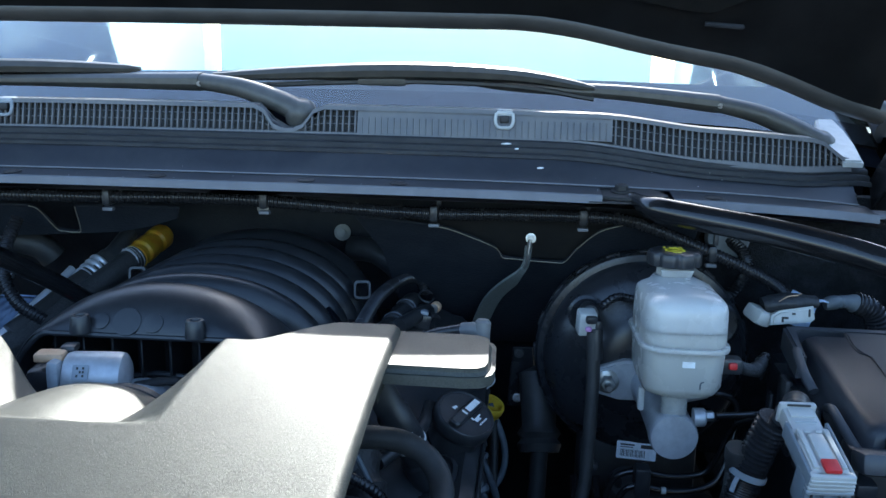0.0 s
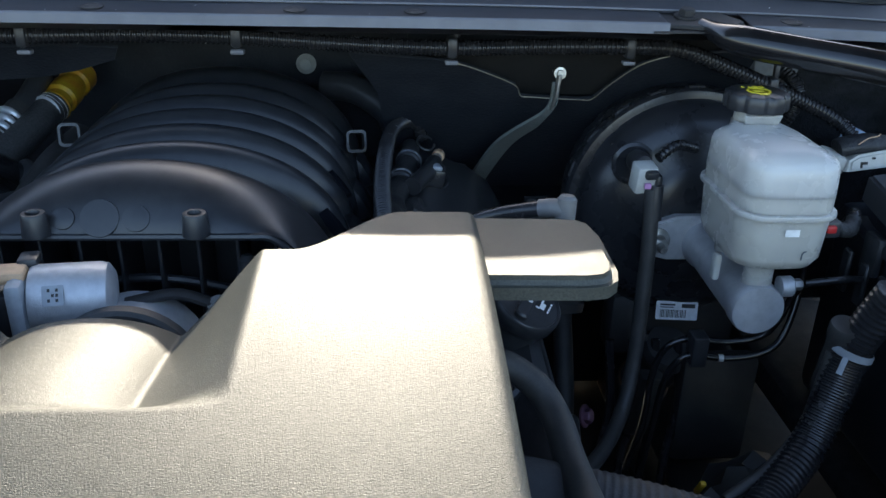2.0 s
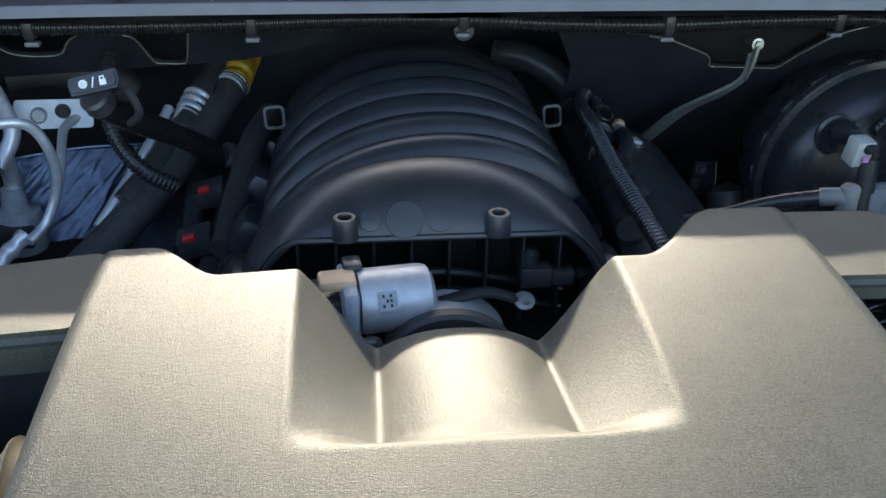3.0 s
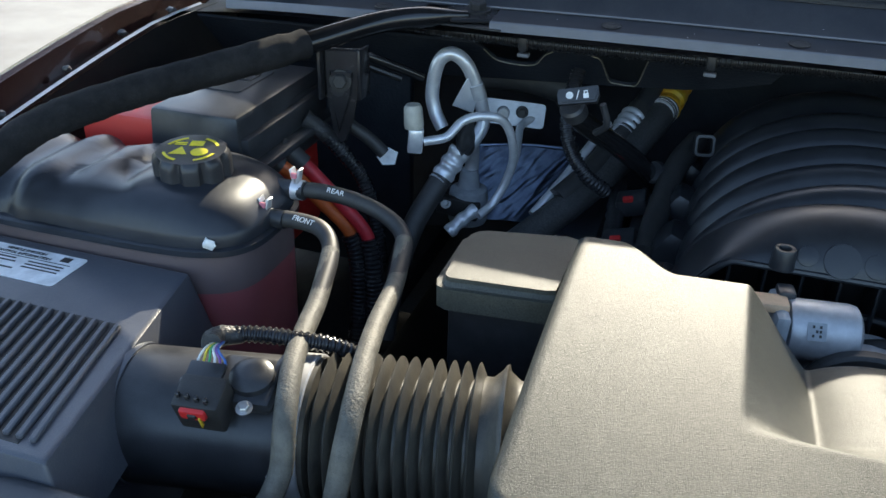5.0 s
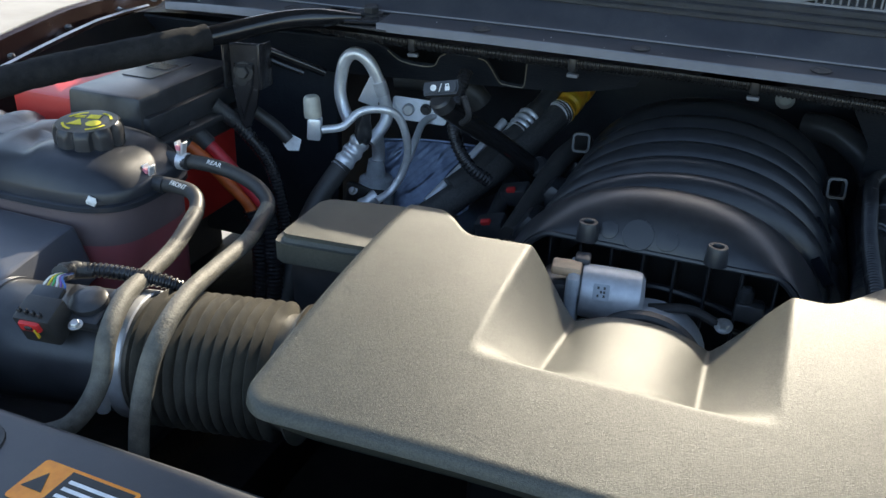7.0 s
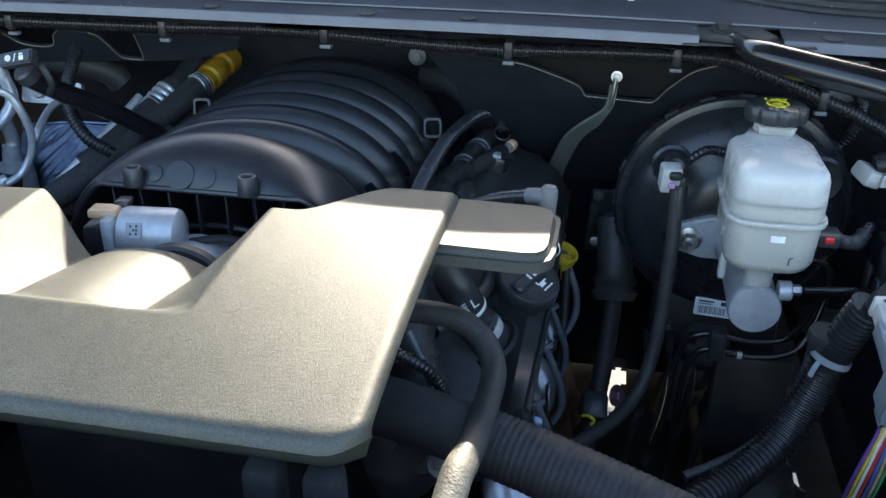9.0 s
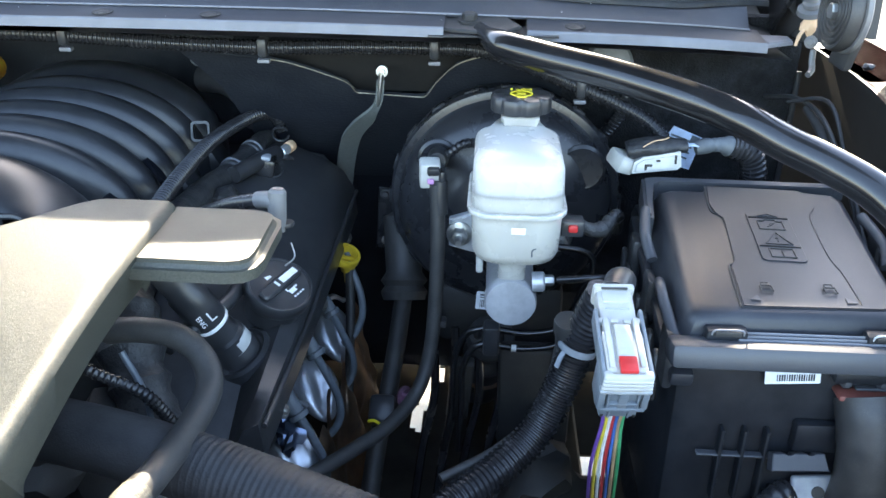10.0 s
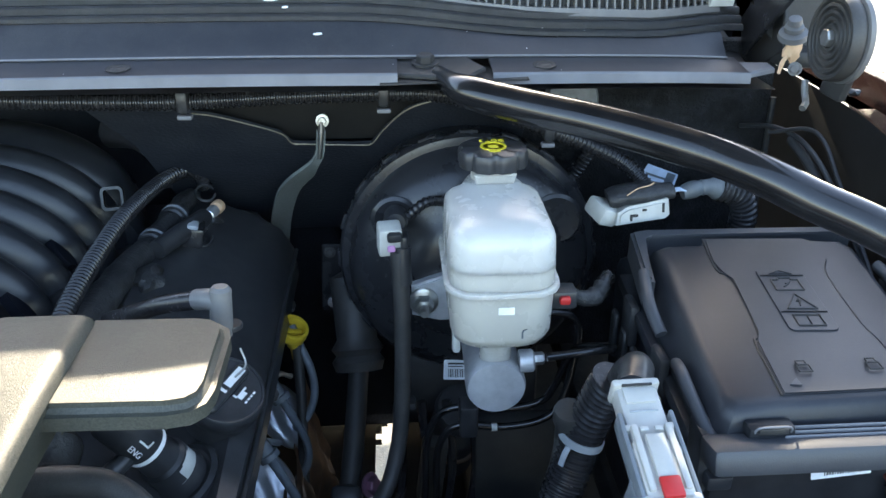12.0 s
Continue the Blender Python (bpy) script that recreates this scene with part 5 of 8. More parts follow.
def build_steering():
    st = thing("steering_shaft", (0.4, 1.15, 0.82), "black steering shaft with rubber boot and joint", "steering shaft")
    part("boot", lathe([(0.030, 0), (0.034, 0.012), (0.028, 0.02), (0.034, 0.028), (0.026, 0.04), (0.028, 0.08), (0.030, 0.12), (0.0, 0.135)], (0.413, 1.225, 0.862), (-0.03, 0.32, 0.62), 28), M_RUBBER, st)
    part("shaft", tube([(0.415, 1.24, 0.89), (0.405, 1.13, 0.80), (0.392, 1.05, 0.73), (0.385, 0.98, 0.66)], 0.013, 16, 0.02), M_DARK, st)
    part("joint", rbox((0.398, 1.085, 0.765), (0.036, 0.040, 0.056), 0.008, (40, 0, 0)), M_BLACK, st)
    bolt((0.425, 1.095, 0.785), (0.8, -0.5, 0.3), 0.010, st, material("violet marked bolt", (0.22, 0.12, 0.18), 0.4, 0.6))
    part("paint_mark", tube([(0.383, 1.048, 0.778), (0.391, 1.043, 0.783), (0.399, 1.044, 0.776), (0.395, 1.043, 0.769)], 0.0022, 6, 0.003), M_YPRINT, st, "yellow inspection paint mark")
    br = thing("shaft_bracket", (0.377, 1.31, 0.98), "small black bracket with two bolts on the firewall", "bracket")
    part("plate", slab([(-0.018, -0.07), (0.018, -0.07), (0.024, 0.0), (0.02, 0.03), (-0.012, 0.03)], 0.006, plane_frame((0.380, 1.318, 0.97), (1, 0, 0), (0, 0, 1)), 0.002), M_GLOSS, br)
    bolt((0.378, 1.312, 0.99), (0, -1, 0.2), 0.0052, br, M_DARK)
    bolt((0.378, 1.312, 0.915), (0, -1, 0.2), 0.005, br)


build_engine_cover()
build_manifold()
build_throttle()
build_block()
build_valve_cover()
build_exhaust_side()
build_steering()


# ---- brakes, fuse box, loom: driver's side ----
def build_booster():
    bo = thing("brake_booster", (0.55, 1.2, 1.03), "round gloss black brake booster on the firewall", "brake booster")
    c = (0.550, 1.0, 1.032)
    shell_ = lathe([(0.0, 0.128), (0.030, 0.128), (0.060, 0.130), (0.075, 0.136), (0.082, 0.142), (0.105, 0.146), (0.122, 0.154), (0.134, 0.168), (0.139, 0.184), (0.1395, 0.196)], c, (0, 1, 0), 64)
    part("front_shell", shell_, M_BOOSTER, bo)
    part("crimp_rim", lathe([(0.1395, 0.196), (0.148, 0.198), (0.151, 0.204), (0.151, 0.214), (0.148, 0.220), (0.144, 0.222)], c, (0, 1, 0), 64), M_BOOSTER, bo)
    part("rear_shell", lathe([(0.147, 0.222), (0.146, 0.25), (0.135, 0.285), (0.10, 0.31), (0.0, 0.315)], c, (0, 1, 0), 64), M_BOOSTER, bo)
    for k in range(20):
        a = 2 * math.pi * k / 20
        part("crimp_tab", rbox((c[0] + 0.1515 * math.cos(a), 1.209, c[2] + 0.1515 * math.sin(a)), (0.004, 0.010, 0.020), 0.001, (0, -math.degrees(a), 0), 1), M_BOOSTER, bo)
    part("embossed_disc", lathe([(0.030, 0.0), (0.030, 0.003), (0.026, 0.005), (0.022, 0.0042), (0.0, 0.0040)], (0.642, 1.153, 1.098), (0, -1, 0.05), 32), M_BOOSTER, bo)
    part("embossed_disc", lathe([(0.026, 0.0), (0.026, 0.003), (0.022, 0.005), (0.018, 0.0042), (0.0, 0.0040)], (0.465, 1.150, 1.105), (0, -1, 0.05), 32), M_BOOSTER, bo)
    lab = thing("part_label", (0.547, 1.150, 0.906), "white barcode label on the brake booster", "label")
    m = plane_frame((0.545, 1.147, 0.908), (1, 0.05, -0.08), (0.06, 0.30, 0.95))
    part("sheet", slab(rounded(0.056, 0.024, 0.002), 0.0006, m, 0), M_LABEL, lab)
    bars([(-0.022 + 0.0021 * i, -0.004, 0.0012 if i % 3 else 0.0006, 0.010) for i in range(17)], m @ pose(0, 0, 0.0006), M_INK, lab, "barcode")
    bars([(-0.013, 0.0075, 0.020, 0.0022), (-0.014, 0.0042, 0.018, 0.0012), (0.015, 0.0065, 0.018, 0.0052)], m @ pose(0, 0, 0.0006), M_INK, lab)
    part("mounting_foot", rbox((0.55, 1.19, 0.875), (0.17, 0.05, 0.09), 0.012), M_DARK, bo)

    cs = thing("vacuum_sensor_plug", (0.463, 1.09, 1.118), "white and grey sensor plug on the brake booster", "connector")
    part("socket", lathe([(0.013, 0), (0.013, 0.02), (0.010, 0.03)], (0.466, 1.14, 1.112), (0, -1, 0.15), 20), M_BLACK, cs)
    part("shell", rbox((0.459, 1.086, 1.111), (0.024, 0.022, 0.032), 0.003, (10, 0, 8)), M_WHITE, cs)
    part("lock", rbox((0.464, 1.074, 1.118), (0.015, 0.012, 0.010), 0.003, (10, 0, 8)), M_BLACK, cs)
    part("seal", rbox((0.461, 1.0725, 1.105), (0.008, 0.004, 0.007), 0.002), material("violet seal", (0.45, 0.22, 0.42), 0.5), cs)
    part("side_latch", rbox((0.474, 1.085, 1.106), (0.008, 0.022, 0.020), 0.003), M_BLACK, cs)
    part("lead", tube([(0.478, 1.10, 1.128), (0.50, 1.11, 1.140), (0.53, 1.13, 1.13)], 0.006, 10, 0.006, corr=(0.006, 0.001)), M_CONDUIT, cs)


def build_master_cylinder():
    mc = thing("master_cylinder", (0.556, 1.05, 1.015), "cast aluminium brake master cylinder", "master cylinder")
    ax = (0, -1, -0.03)
    part("bore", lathe([(0.030, 0), (0.030, 0.02), (0.027, 0.03), (0.027, 0.15), (0.0285, 0.153), (0.0285, 0.166), (0.027, 0.170), (0.0, 0.1705)], (0.556, 1.128, 1.016), ax, 36), M_ALU, mc)
    part("flange", slab([(-0.075, -0.018), (-0.045, -0.026), (0.045, -0.026), (0.075, -0.018), (0.075, 0.018), (0.04, 0.03), (-0.04, 0.03), (-0.075, 0.018)], 0.012, plane_frame((0.556, 1.128, 1.020), (1, 0, 0), (0, 0, 1)), 0.003, 2), M_ALU, mc)
    part("port_boss", lathe([(0.011, 0.0), (0.011, 0.012), (0.009, 0.014)], (0.578, 0.968, 1.034), (1, 0, 0.05), 20), M_ALU, mc)
    part("line_nut", lathe([(0.0062, 0), (0.0062, 0.010), (0.0045, 0.012)], (0.590, 0.968, 1.036), (1, 0, 0.05), 6), M_STEEL, mc)
    part("lug", rbox((0.521, 1.0, 1.043), (0.008, 0.012, 0.030), 0.003), M_WHITE, mc)
    for x in (0.494, 0.618):
        nut = lathe([(0.016, 0), (0.016, 0.004), (0.012, 0.006)], (x, 1.116, 1.021), (0, -1, 0), 24)
        part("washer", nut, M_STEEL, mc)
        part("nut", lathe([(0.0105, 0), (0.0105, 0.010), (0.0095, 0.012), (0.006, 0.012)], (x, 1.110, 1.021), (0, -1, 0), 6), M_STEEL, mc)
        part("stud", lathe([(0.005, 0), (0.005, 0.024), (0.004, 0.026)], (x, 1.110, 1.021), (0, -1, 0), 14), M_STEEL, mc)


def build_reservoir():
    rs = thing("brake_fluid_reservoir", (0.557, 1.02, 1.1), "milky white plastic brake fluid reservoir", "fluid reservoir")
    cx, cy = 0.5575, 0.996
    def ring(w, d, r, z, dy=0.0):
        return [Vector((cx + x, cy + y + dy, z)) for x, y in rounded(w, d, min(r, w * 0.49, d * 0.49), 5)]
    def body(name, levels, mat, label=""):
        bm = bmesh.new()
        rings_to_mesh(bm, [ring(*lv) for lv in levels])
        return part(name, bm, mat, rs, label, angle=50)
    body("lower_tank", [(0.074, 0.105, 0.030, 1.066), (0.084, 0.120, 0.028, 1.070), (0.090, 0.130, 0.026, 1.080), (0.093, 0.135, 0.025, 1.124)], M_MILK)
    body("weld_band", [(0.093, 0.135, 0.025, 1.1225), (0.101, 0.143, 0.028, 1.1235), (0.102, 0.144, 0.028, 1.126), (0.101, 0.143, 0.028, 1.1285), (0.093, 0.135, 0.025, 1.1295)], M_MILK)
    body("filled_band", [(0.093, 0.135, 0.025, 1.128), (0.093, 0.135, 0.024, 1.146)], M_MILK)
    body("upper_tank", [(0.093, 0.135, 0.024, 1.146), (0.092, 0.133, 0.023, 1.160), (0.091, 0.131, 0.022, 1.170), (0.088, 0.127, 0.021, 1.1755), (0.082, 0.118, 0.021, 1.1795), (0.062, 0.090, 0.020, 1.184, 0.012), (0.046, 0.050, 0.018, 1.186, 0.05)], M_MILKTOP, "empty translucent upper tank, lightened for sun")
    for y in (0.975, 1.055):
        part("outlet_leg", lathe([(0.015, 0), (0.015, 0.02), (0.018, 0.03), (0.020, 0.036)], (0.556, y, 1.034), (0, 0, 1), 24), M_MILK, rs)
    part("neck", lathe([(0.0235, -0.008), (0.0215, 0.0), (0.0205, 0.008), (0.0205, 0.02)], (0.560, 1.058, 1.186), (0, 0, 1), 32), M_MILK, rs)
    part("neck_spout", slab([(-0.020, 0.004), (0.020, 0.004), (0.017, -0.008), (0.004, -0.009), (0.0, -0.005), (-0.004, -0.009), (-0.017, -0.008)], 0.003, plane_frame((0.560, 1.038, 1.192), (1, 0, 0), (0, -0.25, 1)), 0.001), M_MILK, rs)
    part("cap", lathe([(0.026, 0), (0.0325, 0.0015), (0.0335, 0.004), (0.0335, 0.0140), (0.0322, 0.0175), (0.0288, 0.0190), (0.0, 0.0190)], (0.560, 1.060, 1.1965), (0, 0, 1), 96, lobes=8, lobe_depth=0.0032, lobe_from=0.0310), M_BLACK, rs, "black ribbed filler cap with yellow print")
    m = plane_frame((0.560, 1.060, 1.2157), (1, 0, 0), (0, 1, 0)) @ Matrix.Scale(0.85, 4)
    lettering("DOT 3", 0.010, m @ pose(0, 0.019, 0) @ pose(0, 0, 0, 0, 0, 180), M_YPRINT, rs, "cap_lettering")
    ov = lathe([(0.0125, 0), (0.0125, 0.0005), (0.0100, 0.0006), (0.0100, 0.0)], (0.560, 1.058, 1.2156), (0, 0, 1), 32)
    part("brake_symbol_ring", ov, M_YPRINT, rs)
    bars([(0, -0.002, 0.012, 0.009)], m, M_YPRINT, rs, "brake_symbol")
    bars([(0, -0.019, 0.012, 0.0055)], m, M_YPRINT, rs, "booklet_symbol")
    bars([(0.0, 0.0, 0.014, 0.007)], plane_frame((0.559, 0.9282, 1.111), (1, 0, 0), (0, 0.02, 1)), M_WPRINT, rs, "level_mark")
    part("ink_mark", tube([(0.574, 0.9305, 1.082), (0.5742, 0.930, 1.089), (0.578, 0.931, 1.091)], 0.0008, 6, 0.002), M_SPARK, rs)
    sn = thing("fluid_level_plug", (0.612, 1.0, 1.088), "black plug with a red lock and taped lead", "connector")
    part("plug", rbox((0.617, 0.976, 1.098), (0.024, 0.022, 0.018), 0.003), M_BLACK, sn)
    part("lock", rbox((0.617, 0.9635, 1.100), (0.010, 0.006, 0.008), 0.002), M_RED, sn)
    part("taped_lead", tube([(0.626, 0.978, 1.097), (0.642, 0.984, 1.090), (0.654, 0.992, 1.090), (0.660, 1.000, 1.096)], 0.0075, 10, 0.003, wobble=0.7), M_TAPE, sn, "grey cloth-taped lead")
    part("loom", tube([(0.659, 0.999, 1.094), (0.666, 1.010, 1.098), (0.674, 1.03, 1.088), (0.676, 1.05, 1.06)], 0.006, 12, 0.004), M_CONDUIT, sn)


def build_brake_lines():
    bl = thing("brake_lines", (0.55, 1.0, 0.93), "black steel brake lines bundled in a clip", "brake lines")
    part("front_line", tube([(0.604, 0.968, 1.037), (0.655, 0.972, 1.040), (0.672, 0.99, 1.030), (0.650, 1.05, 0.992), (0.632, 1.055, 0.945), (0.618, 1.06, 0.921), (0.578, 1.06, 0.913), (0.528, 1.06, 0.918), (0.502, 1.06, 0.902), (0.492, 1.06, 0.860), (0.490, 1.06, 0.80), (0.48, 1.07, 0.72)], 0.0042, 10, 0.005), M_TUBE, bl)
    part("rear_line", tube([(0.60, 1.07, 1.03), (0.650, 1.07, 1.02), (0.655, 1.065, 0.985), (0.640, 1.05, 0.930), (0.618, 1.045, 0.908), (0.575, 1.045, 0.900), (0.530, 1.045, 0.905), (0.512, 1.045, 0.892), (0.504, 1.05, 0.86), (0.503, 1.06, 0.80), (0.50, 1.07, 0.72)], 0.0042, 10, 0.005), M_TUBE, bl)
    part("clip", rbox((0.538, 1.050, 0.911), (0.020, 0.026, 0.040), 0.004), M_BLACK, bl)
    part("white_band", lathe([(0.0045, -0.003), (0.0047, 0), (0.0045, 0.003)], (0.566, 1.045, 0.9005), (1, 0, 0), 14), M_WHITE, bl, "white paint band")
    pg = thing("rubber_peg", (0.612, 0.893, 1.0), "round black rubber peg beside the loom", "peg")
    part("peg", lathe([(0.010, -0.085), (0.0115, -0.02), (0.014, -0.012), (0.0145, 0.0), (0.0135, 0.003), (0.0, 0.003)], (0.612, 0.893, 1.029), (-0.02, -0.25, 1), 24), M_RUBBER, pg)
    jb = thing("joint_boot", (0.528, 1.20, 0.75), "dusty dark rubber boot with a wire clamp", "boot")
    part("boot", tube([(0.540, 1.14, 0.86), (0.534, 1.17, 0.81), (0.528, 1.20, 0.76), (0.525, 1.22, 0.72)], lambda s: 0.030 + 0.004 * math.sin(s * 22), 20, 0.006), M_HOSE, jb)
    part("clamp_wire", lathe([(0.0345, -0.0015), (0.036, 0), (0.0345, 0.0015)], (0.530, 1.190, 0.775), (-0.1, 0.5, -0.86), 28), M_COPPER, jb)
    part("bracket", rbox((0.60, 1.12, 0.78), (0.10, 0.03, 0.16), 0.010), M_DARK, jb)


def build_vacuum_hose():
    vh = thing("vacuum_hose", (0.48, 1.06, 0.95), "long black rubber hose hanging past the booster", "hose")
    part("hose", tube([(0.468, 1.078, 1.100), (0.470, 1.07, 1.036), (0.468, 1.06, 0.95), (0.462, 1.045, 0.885), (0.448, 1.02, 0.845), (0.420, 0.975, 0.830), (0.385, 0.93, 0.828), (0.335, 0.86, 0.835), (0.28, 0.79, 0.83)], 0.0088, 14, 0.008), M_RUBBER, vh)
    part("end_boot", tube([(0.472, 1.078, 1.104), (0.472, 1.075, 1.085), (0.473, 1.073, 1.065)], 0.0085, 14, 0.005), M_BLACK, vh)
    part("guide_clip", rbox((0.473, 1.068, 0.92), (0.018, 0.018, 0.010), 0.003), M_BLACK, vh)


def build_strap():
    st = thing("ground_strap", (0.36, 1.3, 1.1), "braided grey ground strap bolted to the firewall", "ground strap")
    P, L = spline([(0.384, 1.236, 1.180), (0.380, 1.237, 1.150), (0.364, 1.255, 1.125), (0.335, 1.30, 1.085), (0.318, 1.345, 1.04), (0.305, 1.39, 0.99), (0.296, 1.41, 0.93)], 0.008)
    bm = bmesh.new()
    rings = []
    for i, p in enumerate(P):
        t = (P[min(i + 1, len(P) - 1)] - P[max(i - 1, 0)]).normalized()
        w = (Vector((1, 0.25, 0)) - t * Vector((1, 0.25, 0)).dot(t)).normalized()
        nn = t.cross(w)
        k = 0.005 + 0.0085 * smooth(0.10, 0.26, i / len(P))
        rings.append([p + w * k + nn * 0.002, p - w * k + nn * 0.002, p - w * k - nn * 0.002, p + w * k - nn * 0.002])
    rings_to_mesh(bm, rings)
    part("braid", bm, M_STRAP, st)
    part("lug", tube([(0.386, 1.231, 1.192), (0.383, 1.231, 1.165), (0.380, 1.236, 1.148)], lambda s: 0.006 - 0.001 * s, 10, 0.004, flat=0.6), M_STEEL, st)
    bolt((0.3865, 1.232, 1.192), (0, -1, 0.1), 0.0050, st, M_STEEL)


def build_harness():
    hn = thing("cowl_harness", (0, 1.165, 1.245), "black corrugated wiring loom clipped along the cowl", "wiring loom")
    pts = [(-0.66, 1.17, 1.255), (-0.55, 1.16, 1.252), (-0.439, 1.158, 1.249), (-0.33, 1.159, 1.249), (-0.213, 1.161, 1.250), (-0.1, 1.160, 1.253), (0.013, 1.159, 1.252), (0.13, 1.168, 1.244), (0.249, 1.178, 1.239), (0.35, 1.186, 1.240), (0.457, 1.191, 1.240), (0.52, 1.195, 1.229), (0.577, 1.2, 1.210), (0.638, 1.2, 1.186), (0.686, 1.2, 1.166), (0.728, 1.19, 1.145), (0.76, 1.17, 1.11)]
    part("loom", tube([(x, y, z - 0.007 if x < 0.5 else z) for x, y, z in pts], 0.0094, 14, corr=(0.0054, 0.0016)), M_CONDUIT, hn)
    for x, y, z in ((-0.439, 1.158, 1.242), (-0.213, 1.161, 1.243), (0.013, 1.159, 1.246), (0.249, 1.178, 1.233), (0.457, 1.191, 1.232), (0.638, 1.2, 1.186)):
        c = part("clip", rbox((x, y, z), (0.012, 0.0235, 0.0235), 0.004), M_BLACK, hn)
        part("clip_foot", rbox((x, y - 0.002, z - 0.017), (0.015, 0.010, 0.005), 0.0015), M_LIP, hn)
        part("clip_post", rbox((x + 0.006, y + 0.004, z + 0.018), (0.007, 0.008, 0.016), 0.002), M_BLACK, hn)
    br = thing("branch_loom", (0.69, 1.26, 1.13), "corrugated loom branch coming out of the grommet", "wiring loom")
    part("loom", tube([(0.682, 1.29, 1.192), (0.700, 1.262, 1.175), (0.702, 1.255, 1.15), (0.690, 1.258, 1.12), (0.675, 1.27, 1.095)], 0.0095, 12, corr=(0.0048, 0.0015)), M_CONDUIT, br)


def build_braces():
    r = thing("brace_tube", (0.7, 0.95, 1.24), "bent gloss black tubular brace from cowl to fender", "brace", "cowl braces")
    pts = [(0.512, 1.118, 1.2705), (0.535, 1.078, 1.2705), (0.584, 1.038, 1.266), (0.651, 0.994, 1.260), (0.721, 0.944, 1.250), (0.756, 0.908, 1.243), (0.788, 0.882, 1.231), (0.820, 0.856, 1.221), (0.849, 0.828, 1.209), (0.873, 0.798, 1.190), (0.898, 0.765, 1.170), (0.925, 0.72, 1.14)]
    pts = pts[:1] + [(x, y, z - 0.006) for x, y, z in pts[1:]]
    part("tube", tube(pts, lambda s: 0.0162 * (0.55 + 0.45 * smooth(0.0, 0.10, s)), 24, 0.008), M_TUBE, r)
    part("flat_end", slab([(-0.055, -0.028), (0.03, -0.03), (0.045, 0.0), (0.02, 0.03), (-0.05, 0.03)], 0.004, plane_frame((0.515, 1.132, 1.2722), (0.95, -0.25, 0), (0.2, 0.95, 0.12)), 0.0015), M_DARK, r)
    bolt((0.50, 1.137, 1.2765), (0, -0.12, 1), 0.009, r, M_DARK)
    l = thing("brace_tube", (-0.7, 0.95, 1.24), "gloss black tubular brace wrapped in black foam", "brace", "cowl braces")
    pts = [(-0.505, 1.125, 1.274), (-0.535, 1.105, 1.275), (-0.593, 1.066, 1.271), (-0.654, 0.985, 1.258), (-0.70, 0.905, 1.251), (-0.758, 0.83, 1.240), (-0.796, 0.775, 1.230), (-0.822, 0.74, 1.219), (-0.838, 0.70, 1.202), (-0.856, 0.66, 1.178), (-0.885, 0.60, 1.13)]
    part("tube", tube(pts[:5], lambda s: 0.0130 * (0.5 + 0.5 * smooth(0.0, 0.2, s)), 24, 0.008), M_TUBE, l)
    part("foam_wrap", tube(pts[3:], 0.0172, 24, 0.006, wobble=0.08), M_FOAM, l, "coarse black foam wrap")
    part("flat_end", slab([(-0.03, -0.03), (0.055, -0.028), (0.05, 0.03), (-0.02, 0.03), (-0.045, 0.0)], 0.004, plane_frame((-0.497, 1.14, 1.2735), (0.95, 0.25, 0), (-0.2, 0.95, 0.12)), 0.0015), M_GLOSS, l)
    bolt((-0.497, 1.143, 1.277), (0, -0.12, 1), 0.011, l, M_DARK)


